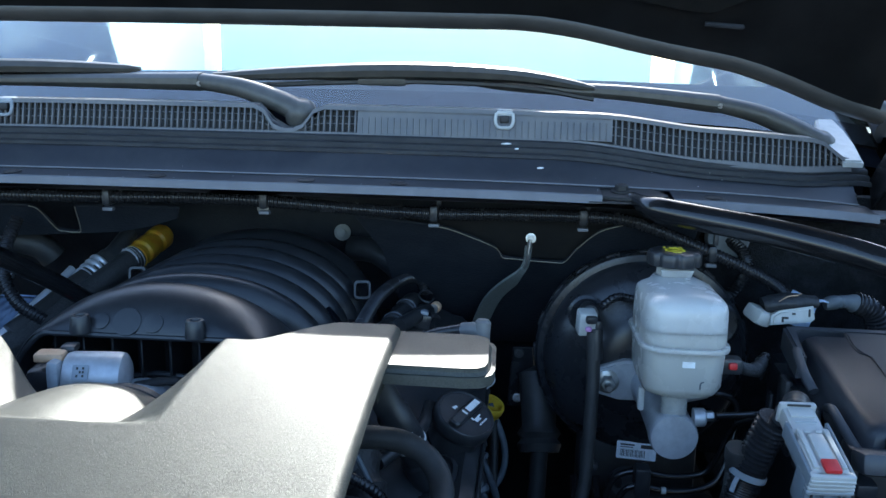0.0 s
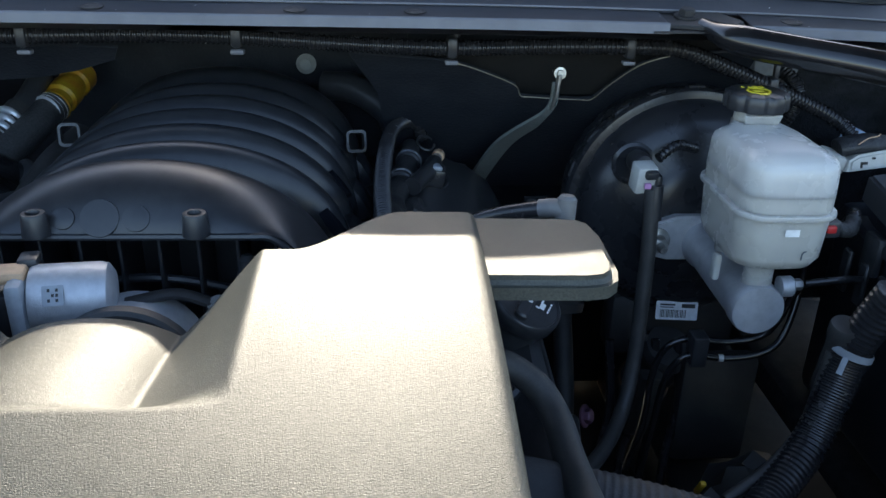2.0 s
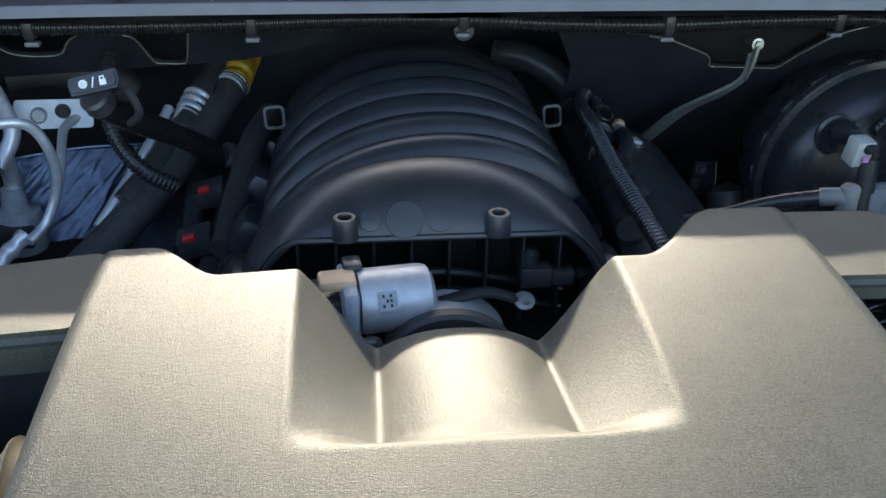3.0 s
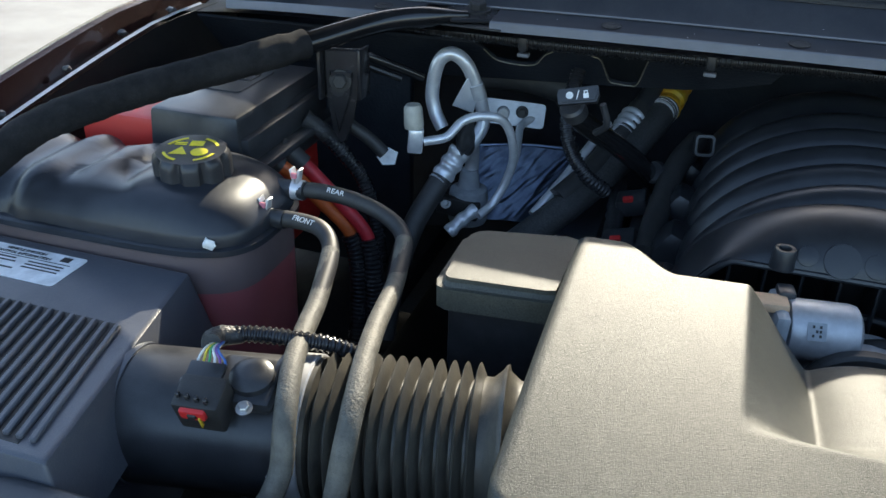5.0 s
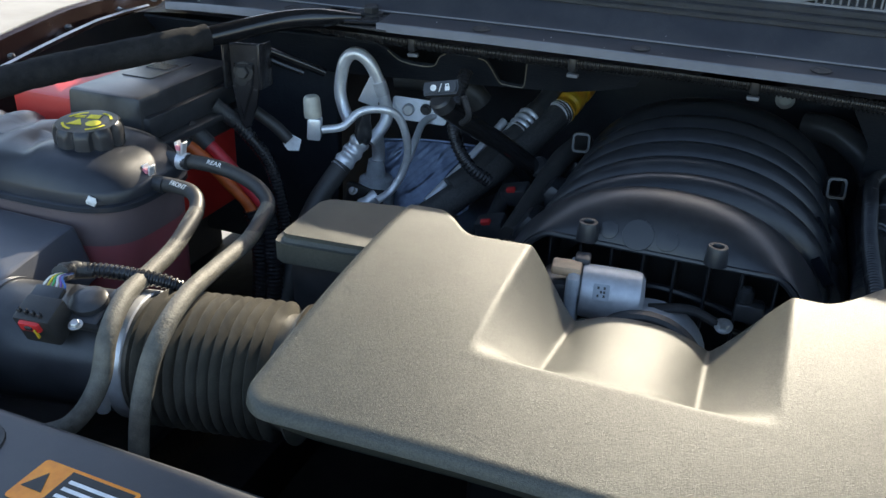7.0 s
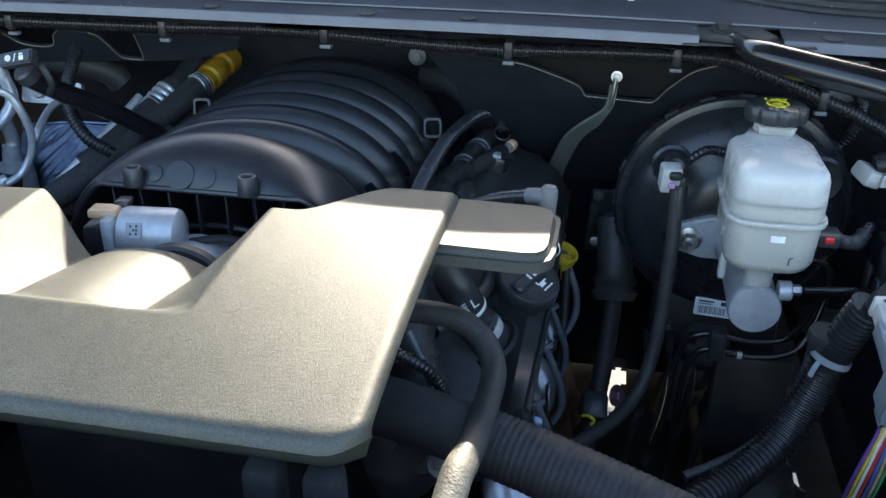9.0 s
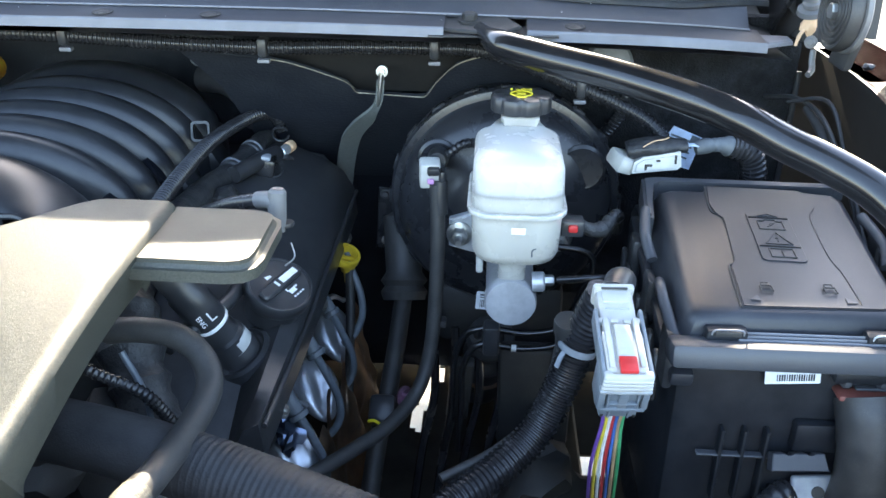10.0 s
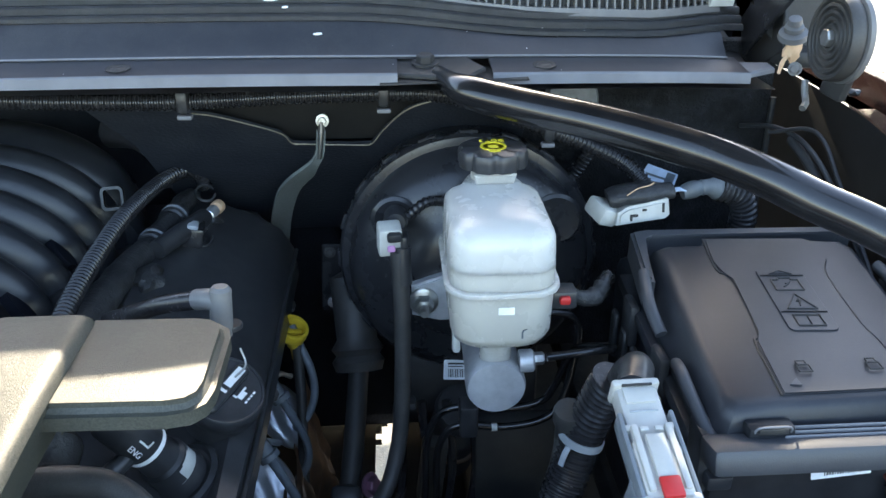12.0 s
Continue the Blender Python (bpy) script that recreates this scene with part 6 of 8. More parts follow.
def build_fuse_box():
    fb = thing("fuse_box", (0.80, 0.93, 1.0), "large black plastic fuse box with a clipped lid", "fuse box")
    part("base", rbox((0.810, 0.945, 0.955), (0.225, 0.31, 0.25), 0.012), M_FBASE, fb)
    part("front_lip", rbox((0.800, 0.769, 1.078), (0.235, 0.034, 0.022), 0.006, (-14, 0, 0)), M_TRAY, fb, "ribbed front ledge")
    for k in range(6):
        # Pale colour on the ribs stands for their lit top edges.
        part("lip_rib", rbox((0.826, 0.7590 + 0.0042 * k, 1.0862 + 0.0010 * k), (0.172, 0.0014, 0.0030), 0.0005, segs=1), M_LIP, fb)
    lid_m = pose(0.800, 0.905, 1.1155, 5.7, 0, 0)
    outer = [(-0.090, -0.116), (-0.060, -0.114), (0.070, -0.110), (0.084, -0.104), (0.099, 0.100), (0.092, 0.112), (0.064, 0.114), (0.060, 0.120), (-0.036, 0.120), (-0.042, 0.112), (-0.076, 0.112), (-0.086, 0.106), (-0.096, -0.106)]
    def lring(grow, z):
        return [lid_m @ Vector((x * (1 + grow / 0.095), y * (1 + grow / 0.115), z)) for x, y in outer]
    lid = bmesh.new()
    rings_to_mesh(lid, [lring(0.014, -0.040), lring(0.012, -0.030), lring(0.006, -0.012), lring(0.003, -0.005), lring(0.0, -0.0018), lring(-0.004, 0.0)])
    lidob = part("lid", lid, M_FUSE, fb, "satin black lid with raised symbols", angle=50)
    seam = [(-0.0383, 0.120), (-0.0427, 0.079), (-0.0415, 0.061), (-0.0336, 0.048), (-0.0405, -0.030), (-0.048, -0.042), (-0.052, -0.106)]
    field = [(0.066, -0.104), (0.080, -0.098), (0.093, 0.094), (0.087, 0.106), (0.061, 0.108), (0.056, 0.115)] + seam
    part("raised_field", slab(field, 0.0024, lid_m @ pose(0, 0, -0.0004), 0.0010, 2), M_FUSE, lidob)
    zt = 0.0021
    part("seam_groove", tube([lid_m @ Vector((x - 0.0012, y, 0.0004)) for x, y in seam], 0.0011, 6, 0.004), M_INK, lidob)
    part("fold_line", tube([lid_m @ Vector((x, y, zt - 0.0003)) for x, y in ((0.062, 0.075), (0.0515, 0.050), (0.047, -0.02), (0.050, -0.05), (0.050, -0.098))], 0.0009, 6, 0.004), M_FUSE, lidob)
    plate_m = lid_m @ pose(0.0068, 0.0138, zt, 0, 0, -3)
    part("symbol_plate", slab(rounded(0.041, 0.092, 0.005), 0.0011, plate_m, 0.0004), M_FUSE, lidob)
    def outline_(pts, name="raised_symbol", r=0.0008, m=None):
        base_ = m or plate_m
        bm = bmesh.new()
        for p, q in zip(pts, pts[1:] + pts[:1]):
            tube([base_ @ Vector((*p, 0.0014)), base_ @ Vector((*q, 0.0014))], r, 6, 0.02, bm=bm)
        part(name, bm, M_INK, lidob)
    outline_([(-0.012, 0.012), (0.012, 0.012), (0.012, 0.028), (0.006, 0.028), (0.006, 0.031), (-0.006, 0.031), (-0.006, 0.028), (-0.012, 0.028)])
    outline_([(-0.004, 0.017), (0.001, 0.021), (-0.001, 0.022), (0.004, 0.025)], r=0.0006)
    outline_([(-0.012, -0.016), (0.013, -0.016), (0.001, 0.006)])
    outline_([(0.0, -0.012), (0.003, -0.005), (-0.001, -0.005), (0.003, 0.001)], r=0.0006)
    outline_([(-0.011, -0.040), (0.011, -0.040), (0.011, -0.025), (-0.011, -0.025)])
    outline_([(0.0, -0.038), (0.0, -0.027)], r=0.0006)
    for y in (0.035, -0.0205):
        outline_([(-0.019, y), (0.019, y)], "divider")
    outline_([(-0.010, 0.038), (0.0, 0.043), (0.010, 0.038)], r=0.0006)
    for x, d in ((-0.026, -1), (0.029, 1)):
        mm = lid_m @ pose(x, -0.077, zt + 0.0004)
        outline_([(-0.005, -0.007), (0.005, -0.007), (0.005, 0.001), (-0.005, 0.001)], "padlock_symbol", 0.0007, mm)
        outline_([(-0.0035, 0.001), (-0.0035, 0.006), (0.0035, 0.006), (0.0035, 0.001)], "padlock_bow", 0.0006, mm)
        part("arrow", slab([(0.010 * d, -0.012), (0.018 * d, -0.020), (0.009 * d, -0.021)], 0.0006, mm, 0), M_TRAY, lidob)
    for x in (-0.069, 0.063):
        part("latch", rbox(lid_m @ Vector((x, -0.128, -0.020)), (0.034, 0.014, 0.026), 0.002), M_FBASE, lidob)
        part("latch_hook", rbox(lid_m @ Vector((x, -0.133, -0.008)), (0.022, 0.005, 0.005), 0.001), M_DARK, lidob)
        part("latch_wire", tube([lid_m @ Vector(p) for p in ((x - 0.013, -0.132, -0.014), (x - 0.012, -0.135, -0.004), (x, -0.135, -0.003), (x + 0.012, -0.135, -0.004), (x + 0.013, -0.132, -0.014))], 0.0008, 8, 0.003), M_ALUP if x > 0 else M_LIP, lidob)
    wall = [(-0.102, 0.148), (-0.086, 0.152), (0.110, 0.148), (0.116, 0.138), (0.112, 0.128), (0.105, 0.139), (-0.084, 0.142), (-0.094, 0.134), (-0.101, 0.060), (-0.110, 0.062)]
    part("back_wall", slab(wall, 0.030, lid_m @ pose(0, 0, -0.034), 0.003, 2), M_TRAY, fb, "upright rim behind the lid")
    for sx_, x in ((-1, -0.108), (1, 0.112)):
        part("hinge_arm", tube([lid_m @ Vector((x + sx_ * dx, y, z)) for dx, y, z in ((0.0, 0.075, -0.006), (0.004, 0.050, -0.008), (0.006, 0.025, -0.012), (0.002, 0.002, -0.022))], 0.0055, 10, 0.006), M_TRAY, fb)
        part("front_arm", tube([lid_m @ Vector((x + sx_ * dx, y, z)) for dx, y, z in ((0.002, -0.040, -0.020), (0.005, -0.060, -0.012), (0.004, -0.085, -0.016), (-0.002, -0.118, -0.026), (-0.014, -0.140, -0.030))], 0.0052, 10, 0.006), M_TRAY, fb)
    part("side_ledge", rbox((0.700, 0.915, 1.058), (0.020, 0.28, 0.014), 0.003, (5.7, 0, 0)), M_FUSE, fb)
    for y, h in ((0.80, 0.055), (0.905, 0.05), (1.0, 0.045)):
        part("side_clip", rbox((0.690, y, 1.055), (0.010, 0.030, h), 0.004), M_BLACK, fb)
        part("side_clip", rbox((0.943, y, 1.065), (0.010, 0.028, h), 0.004), M_BLACK, fb)
    for k in range(7):
        part("comb_tooth", rbox((0.686, 0.82 + 0.036 * k, 1.02), (0.006, 0.016, 0.05), 0.002, segs=1), M_BLACK, fb)
    m = plane_frame((0.797, 0.7865, 1.046), (1, 0.12, -0.02), (0, 0.25, 1))
    lab = thing("barcode_label", (0.797, 0.786, 1.046), "small white barcode label on the fuse box", "label")
    part("sheet", slab(rounded(0.050, 0.013, 0.001), 0.0005, m, 0), M_LABEL, lab)
    bars([(-0.014 + 0.0022 * i, -0.001, 0.0014 if i % 4 else 0.0008, 0.006) for i in range(16)], m @ pose(0, 0, 0.0005), M_INK, lab, "barcode")
    bars([(0.004, 0.0048, 0.024, 0.0014)], m @ pose(0, 0, 0.0005), M_INK, lab)
    for x, z, w, h in ((0.745, 0.95, 0.004, 0.08), (0.765, 0.95, 0.004, 0.08), (0.785, 0.95, 0.004, 0.08), (0.83, 0.985, 0.045, 0.03), (0.91, 0.98, 0.05, 0.10), (0.86, 1.05, 0.06, 0.012)):
        part("front_rib", rbox((x, 0.786, z), (w, 0.014, h), 0.003), M_FBASE, fb)
    part("notched_plate", slab([(-0.026, -0.008), (0.026, -0.008), (0.022, 0.008), (0.013, 0.008), (0.012, 0.005), (0.007, 0.005), (0.006, 0.008), (-0.006, 0.008), (-0.007, 0.005), (-0.012, 0.005), (-0.013, 0.008), (-0.024, 0.008)], 0.012, plane_frame((0.812, 0.778, 0.962), (1, 0.06, 0), (0, 0.5, 0.87)), 0.001), M_TRAY, fb)
    part("case_ledge", rbox((0.762, 0.7835, 0.962), (0.075, 0.008, 0.0025), 0.0008, segs=1), M_TRAY, fb)
    for x in (0.842, 0.8725, 0.915):
        part("case_clip", rbox((x, 0.7850, 1.047), (0.011, 0.012, 0.016), 0.003, segs=1), M_TRAY, fb)
    part("case_shelf", rbox((0.872, 0.7845, 1.0395), (0.045, 0.010, 0.0025), 0.0008, segs=1), M_TRAY, fb)
    ct = thing("battery_cable_boot", (0.862, 0.78, 0.99), "taped thick cable entering through a red seal", "cable")
    part("red_seal", rbox((0.862, 0.783, 1.034), (0.056, 0.022, 0.006), 0.004), material("dull red seal", (0.15, 0.045, 0.035), 0.5), ct)
    part("cable", tube([(0.862, 0.784, 1.030), (0.864, 0.772, 1.01), (0.868, 0.765, 0.97), (0.868, 0.77, 0.92), (0.85, 0.79, 0.84)], lambda s: 0.027 - 0.004 * s, 24, 0.006, wobble=0.04), M_RUBBER, ct)
    lg = thing("cable_lug", (0.842, 0.79, 0.925), "grey metal lug with a round hole", "lug")
    part("tab", slab(rounded(0.042, 0.030, 0.003), 0.006, plane_frame((0.836, 0.782, 0.925), (1, 0.1, 0), (0, 0.4, 0.9)), 0.0015), M_GREY, lg)
    part("hole", lathe([(0.006, 0), (0.006, 0.0068), (0.0, 0.0068)], (0.838, 0.7815, 0.925), (0.05, -0.9, 0.4), 18), M_INK, lg)
    part("lead", tube([(0.815, 0.785, 0.92), (0.80, 0.778, 0.915), (0.78, 0.775, 0.89), (0.75, 0.77, 0.84)], 0.014, 14, corr=(0.006, 0.0016)), M_CONDUIT, lg)


def build_big_connector():
    gc = thing("ecu_connector", (0.638, 0.75, 1.07), "large white and grey wiring connector with red tab", "connector")
    x = Vector((1, 0.04, 0))
    lever = plane_frame((0.639, 0.792, 1.096), x, (0.004, 0.094, 0.030)) @ Matrix.Scale(0.87, 4)      # the sloping lever on top
    d = Vector((0.006, 0.030, -0.085)).normalized()
    down = plane_frame(Vector((0.6475, 0.731, 1.093)) - d * 0.078, x, -d) @ Matrix.Scale(0.87, 4)     # the housing below it
    def box(cx, cy, cz, sx, sy, sz, bv, mat, name, parent=gc, label=""):
        bm = rbox((0, 0, 0), (sx, sy, sz), bv)
        bm.transform((lever if cy > -0.09 else down) @ pose(cx, cy, cz))
        return part(name, bm, mat, parent, label)
    box(0, -0.008, 0.004, 0.036, 0.070, 0.022, 0.004, M_PALEGREY, "upper_housing")
    box(0, 0.024, 0.006, 0.041, 0.008, 0.026, 0.003, M_PALEGREY, "top_flange")
    box(0, 0.012, 0.0155, 0.026, 0.016, 0.003, 0.001, M_PALEGREY, "raised_pad")
    box(0, -0.062, 0.006, 0.040, 0.060, 0.026, 0.005, M_PALEGREY, "lever_housing")
    for cx in (-0.0215, 0.0215):
        box(cx, -0.0475, 0.008, 0.0042, 0.084, 0.020, 0.0018, M_CONN, "side_rail")
    box(0, -0.0865, 0.006, 0.046, 0.010, 0.026, 0.003, M_PALEGREY, "rail_bridge")
    for cx in (-0.018, 0.018):
        box(cx, -0.020, 0.010, 0.008, 0.007, 0.014, 0.002, M_PALEGREY, "ear")
        box(cx, -0.043, 0.010, 0.008, 0.009, 0.014, 0.003, M_PALEGREY, "ear")
    box(0, 0.0205, 0.0185, 0.026, 0.0022, 0.002, 0.0006, M_DARK, "finger_slot")
    box(0, -0.004, 0.0155, 0.024, 0.0014, 0.002, 0.0005, M_GREY, "step_line")
    for cx in (-0.006, 0.006):
        box(cx, -0.024, 0.0195, 0.007, 0.0045, 0.002, 0.0009, M_PALEGREY, "grip_bump")
    box(0, -0.054, 0.020, 0.016, 0.048, 0.006, 0.002, M_PALEGREY, "slide")
    box(0, -0.079, 0.0225, 0.0165, 0.018, 0.005, 0.0015, M_RED, "red_tab", label="red locking tab")
    for cx in (-0.014, 0.014):
        box(cx, -0.050, 0.018, 0.006, 0.060, 0.008, 0.002, M_PALEGREY, "guide")
    for k in range(4):
        box(0, -0.094 - 0.005 * k, 0.008, 0.045 + 0.001 * k, 0.0035, 0.034, 0.0015, M_PALEGREY if k < 3 else M_GREY, "collar")
    box(0, -0.122, 0.004, 0.049, 0.040, 0.028, 0.003, M_CONN, "lower_housing")
    for cx in (-0.0205, 0.0205):
        box(cx, -0.124, 0.0195, 0.0065, 0.030, 0.005, 0.0014, M_CONN, "wing_pad")
    for cx, w in ((-0.0140, 0.0022), (0.0, 0.0085), (0.0140, 0.0022)):
        box(cx, -0.124, 0.0195, w, 0.032, 0.005, 0.0008, M_CONN, "rib")
    for cy, w, h in ((-0.1075, 0.047, 0.006), (-0.1310, 0.028, 0.002), (-0.1395, 0.044, 0.005)):
        box(0, cy, 0.0198, w, h, 0.0052, 0.0009, M_CONN, "cross_rib")
    box(0, -0.1068, 0.0228, 0.015, 0.0018, 0.001, 0.0004, M_WPRINT, "pale_slit")
    for cx in (-0.0175, 0.0175):
        box(cx, -0.1068, 0.0228, 0.0026, 0.0030, 0.001, 0.0004, M_INK, "square_hole")
    box(0, -0.150, 0.004, 0.037, 0.024, 0.022, 0.003, M_CONN, "cable_exit")
    for cx in (-0.0095, 0.0095):
        box(cx, -0.149, 0.0160, 0.0022, 0.020, 0.004, 0.0008, M_CONN, "rib")
    for cx in (-0.0155, 0.0155):
        box(cx, -0.158, 0.0155, 0.003, 0.0035, 0.001, 0.0004, M_INK, "square_hole")
    for k in range(7):
        xx = -0.012 + 0.004 * k
        p0 = down @ Vector((xx, -0.158, 0.004 + 0.003 * (k % 3)))
        p1 = down @ Vector((xx * 0.8, -0.185, 0.006))
        p2 = p1 + Vector((0.004 * (k - 3) * 0.3, 0.015, -0.06))
        p3 = p2 + Vector((0.01, 0.05, -0.10))
        part("wire", tube([p0, p1, p2, p3], 0.0017, 6, 0.01), M_WIRES[k], gc)
    sk = thing("connector_backshell", (0.655, 0.85, 1.1), "black ribbed elbow behind the white connector", "elbow")
    part("elbow", tube([(0.640, 0.815, 1.104), (0.648, 0.838, 1.104), (0.654, 0.860, 1.094), (0.650, 0.878, 1.07)], 0.0135, 18, 0.004, wobble=0.12), M_BLACK, sk)
    cd = thing("engine_loom", (0.58, 0.85, 0.98), "thick black corrugated wiring loom with a cable tie", "wiring loom")
    part("loom", tube([(0.643, 0.878, 1.072), (0.635, 0.885, 1.045), (0.623, 0.890, 1.003), (0.609, 0.880, 0.962), (0.584, 0.860, 0.916), (0.545, 0.830, 0.890), (0.50, 0.79, 0.878), (0.44, 0.74, 0.85)], 0.0185, 20, corr=(0.0062, 0.0022)), M_CONDUIT, cd)
    part("cable_tie", lathe([(0.0196, -0.0035), (0.0202, -0.003), (0.0202, 0.003), (0.0196, 0.0035)], (0.623, 0.890, 1.003), (0.27, 0.06, 0.95), 28), M_GREY, cd)
    part("tie_tail", tube([(0.608, 0.874, 1.006), (0.604, 0.870, 1.001), (0.601, 0.868, 0.992)], 0.003, 6, 0.004, flat=0.4), M_GREY, cd)
    part("side_line", tube([(0.606, 0.895, 1.000), (0.600, 0.892, 0.965), (0.582, 0.875, 0.925), (0.545, 0.850, 0.900), (0.49, 0.82, 0.885)], 0.0055, 10, 0.008), M_RUBBER, cd)


def build_module_plug():
    wp = thing("body_module_plug", (0.735, 1.11, 1.12), "white connector with black cover and paper tag", "connector")
    face_ = plane_frame((0.719, 1.123, 1.121), (1, 0.06, 0), (0, 0.2, 1))
    part("white_shell", slab([(-0.028, -0.011), (0.024, -0.006), (0.029, -0.002), (0.027, 0.015), (-0.016, 0.008), (-0.026, 0.002)], 0.034, face_, 0.003, 2), M_WHITE, wp)
    part("white_nose", rbox((0.683, 1.110, 1.124), (0.024, 0.034, 0.020), 0.005, (12, 20, 24)), M_WHITE, wp)
    for x, z, w, h in ((-0.010, -0.001, 0.009, 0.003), (-0.013, -0.003, 0.003, 0.007), (0.001, 0.0045, 0.005, 0.0025), (0.021, 0.006, 0.0028, 0.010)):
        bm = rbox((0, 0, 0), (w, h, 0.002), 0.0006, segs=1)
        bm.transform(face_ @ pose(x, z, 0.0338))
        part("slot", bm, M_INK, wp)
    part("cover", tube([(0.688, 1.112, 1.137), (0.705, 1.112, 1.141), (0.735, 1.114, 1.143), (0.756, 1.116, 1.143)], lambda q: 0.013 + 0.005 * math.sin(math.pi * min(1, q * 1.1 + 0.1)), 18, 0.004, flat=0.62, wobble=0.10), M_TAPE, wp, "black taped cover")
    part("twine", tube([(0.704, 1.097, 1.146), (0.716, 1.100, 1.1525), (0.728, 1.104, 1.1535), (0.735, 1.110, 1.1545)], 0.0007, 6, 0.004), M_TAN, wp)
    for k in range(3):
        part("wire", tube([(0.752, 1.108 + 0.003 * k, 1.143), (0.762, 1.108 + 0.003 * k, 1.146), (0.774, 1.111 + 0.002 * k, 1.143)], 0.0011, 6, 0.003), M_TAG, wp)
    part("taped_lead", tube([(0.768, 1.116, 1.140), (0.782, 1.118, 1.143), (0.800, 1.123, 1.143), (0.816, 1.127, 1.138)], lambda q: 0.008 + 0.005 * q, 16, 0.003, wobble=0.35), M_BOOTG, wp, "grey cloth-taped lead")
    part("loom", tube([(0.810, 1.127, 1.141), (0.834, 1.130, 1.131), (0.845, 1.132, 1.108), (0.844, 1.135, 1.085)], 0.0155, 16, corr=(0.006, 0.002)), M_CONDUIT, wp)
    tg = thing("paper_tag", (0.775, 1.14, 1.155), "pale blue paper tag with printed lines", "tag")
    m = plane_frame((0.775, 1.235, 1.101), (0.88, 0.25, -0.38), (0.36, 0.15, 0.9)) @ Matrix.Scale(1.25, 4)
    part("sheet", slab([(-0.024, -0.020), (0.024, -0.018), (0.022, 0.018), (-0.016, 0.019)], 0.0008, m, 0), M_TAG, tg)
    bars([(0, 0.010 - 0.006 * k, 0.030, 0.002) for k in range(4)] + [(0.014, 0.012, 0.010, 0.010)], m @ pose(0, 0, 0.0008), M_SPARK, tg)


def build_hoses_driver():
    rh = thing("radiator_hose", (0.35, 0.6, 1.05), "thick black rubber radiator hose crossing the front", "hose")
    part("hose", tube([(0.07, 0.74, 1.00), (0.15, 0.705, 1.022), (0.25, 0.672, 1.030), (0.36, 0.642, 1.020), (0.47, 0.607, 1.005), (0.60, 0.57, 0.975), (0.72, 0.54, 0.93)], 0.0265, 24, 0.01), M_HOSE, rh)
    part("clamp_band", lathe([(0.0272, -0.006), (0.0282, -0.005), (0.0282, 0.005), (0.0272, 0.006)], (0.15, 0.705, 1.022), (0.1, -0.037, 0.01), 32), M_STEEL, rh)
    part("knit_sleeve", tube([(0.30, 0.659, 1.0265), (0.36, 0.642, 1.020), (0.47, 0.607, 1.005), (0.60, 0.57, 0.975)], 0.0274, 28, corr=(0.0058, 0.0007)), M_HOSE, rh, "knit pattern pressed into the rubber")
    lp = thing("bypass_hose", (0.28, 0.72, 1.06), "dusty black looped coolant hose with a pale end", "hose")
    part("hose", tube([(0.195, 0.780, 1.068), (0.225, 0.778, 1.072), (0.260, 0.772, 1.071), (0.287, 0.757, 1.060), (0.300, 0.730, 1.048), (0.301, 0.680, 1.047), (0.300, 0.610, 1.059), (0.298, 0.575, 1.067)], 0.0115, 16, 0.006), M_RUBBER, lp)
    # The hose's sunlit tip, painted as a paler piece.
    part("sunlit_end", tube([(0.2985, 0.580, 1.066), (0.297, 0.558, 1.070), (0.296, 0.530, 1.066)], 0.0120, 16, 0.005), M_DUSTYLIT, lp, "dusty hose end, paled for the sunlight on it")
    cv = thing("wrapped_harness", (0.2, 0.78, 0.98), "black wrapped harness sleeves below the cover", "harness")
    part("sleeve", tube([(0.18, 0.86, 1.06), (0.20, 0.81, 1.03), (0.225, 0.77, 0.98), (0.24, 0.74, 0.92)], 0.026, 14, 0.008, wobble=0.3), M_TAPE, cv)
    part("loom", tube([(0.16, 0.74, 1.08), (0.20, 0.73, 1.06), (0.24, 0.74, 1.03), (0.26, 0.76, 0.97)], 0.006, 10, corr=(0.005, 0.001)), M_CONDUIT, cv)
    part("vent_line", tube([(0.215, 0.76, 1.06), (0.235, 0.75, 1.02), (0.24, 0.74, 0.96)], 0.003, 8, 0.008), M_SPARK, cv)
    bolt((0.235, 0.70, 1.0), (0, -0.6, 0.8), 0.009, cv)
    bolt((0.26, 0.70, 0.96), (0, -0.6, 0.8), 0.009, cv)
    pc = thing("pcv_pipe", (0.22, 1.1, 1.08), "black ribbed crankcase pipe beside the manifold", "pipe")
    part("ribbed_pipe", tube([(0.178, 0.87, 1.085), (0.175, 0.92, 1.096), (0.171, 1.00, 1.104), (0.170, 1.08, 1.108), (0.174, 1.17, 1.112), (0.182, 1.27, 1.106), (0.200, 1.318, 1.105), (0.216, 1.332, 1.098), (0.224, 1.335, 1.075)], 0.0095, 14, corr=(0.0056, 0.0014)), M_CONDUIT, pc)
    part("elbow_pipe", tube([(0.172, 0.99, 1.072), (0.178, 1.06, 1.072), (0.182, 1.12, 1.070), (0.192, 1.18, 1.068), (0.202, 1.24, 1.073), (0.205, 1.29, 1.074), (0.207, 1.32, 1.068)], lambda s: 0.0165 - 0.004 * s, 16, 0.006, wobble=0.14), M_TAPE, pc)
    for p in ((0.193, 1.185, 1.069), (0.203, 1.245, 1.073)):
        part("collar", lathe([(0.0145, -0.010), (0.0165, -0.008), (0.0165, 0.008), (0.0145, 0.010)], p, (0.15, 1, 0.08), 20), M_BLACK, pc)
        part("band", lathe([(0.0168, -0.0022), (0.0172, 0), (0.0168, 0.0022)], p, (0.15, 1, 0.08), 20), M_GREY, pc)
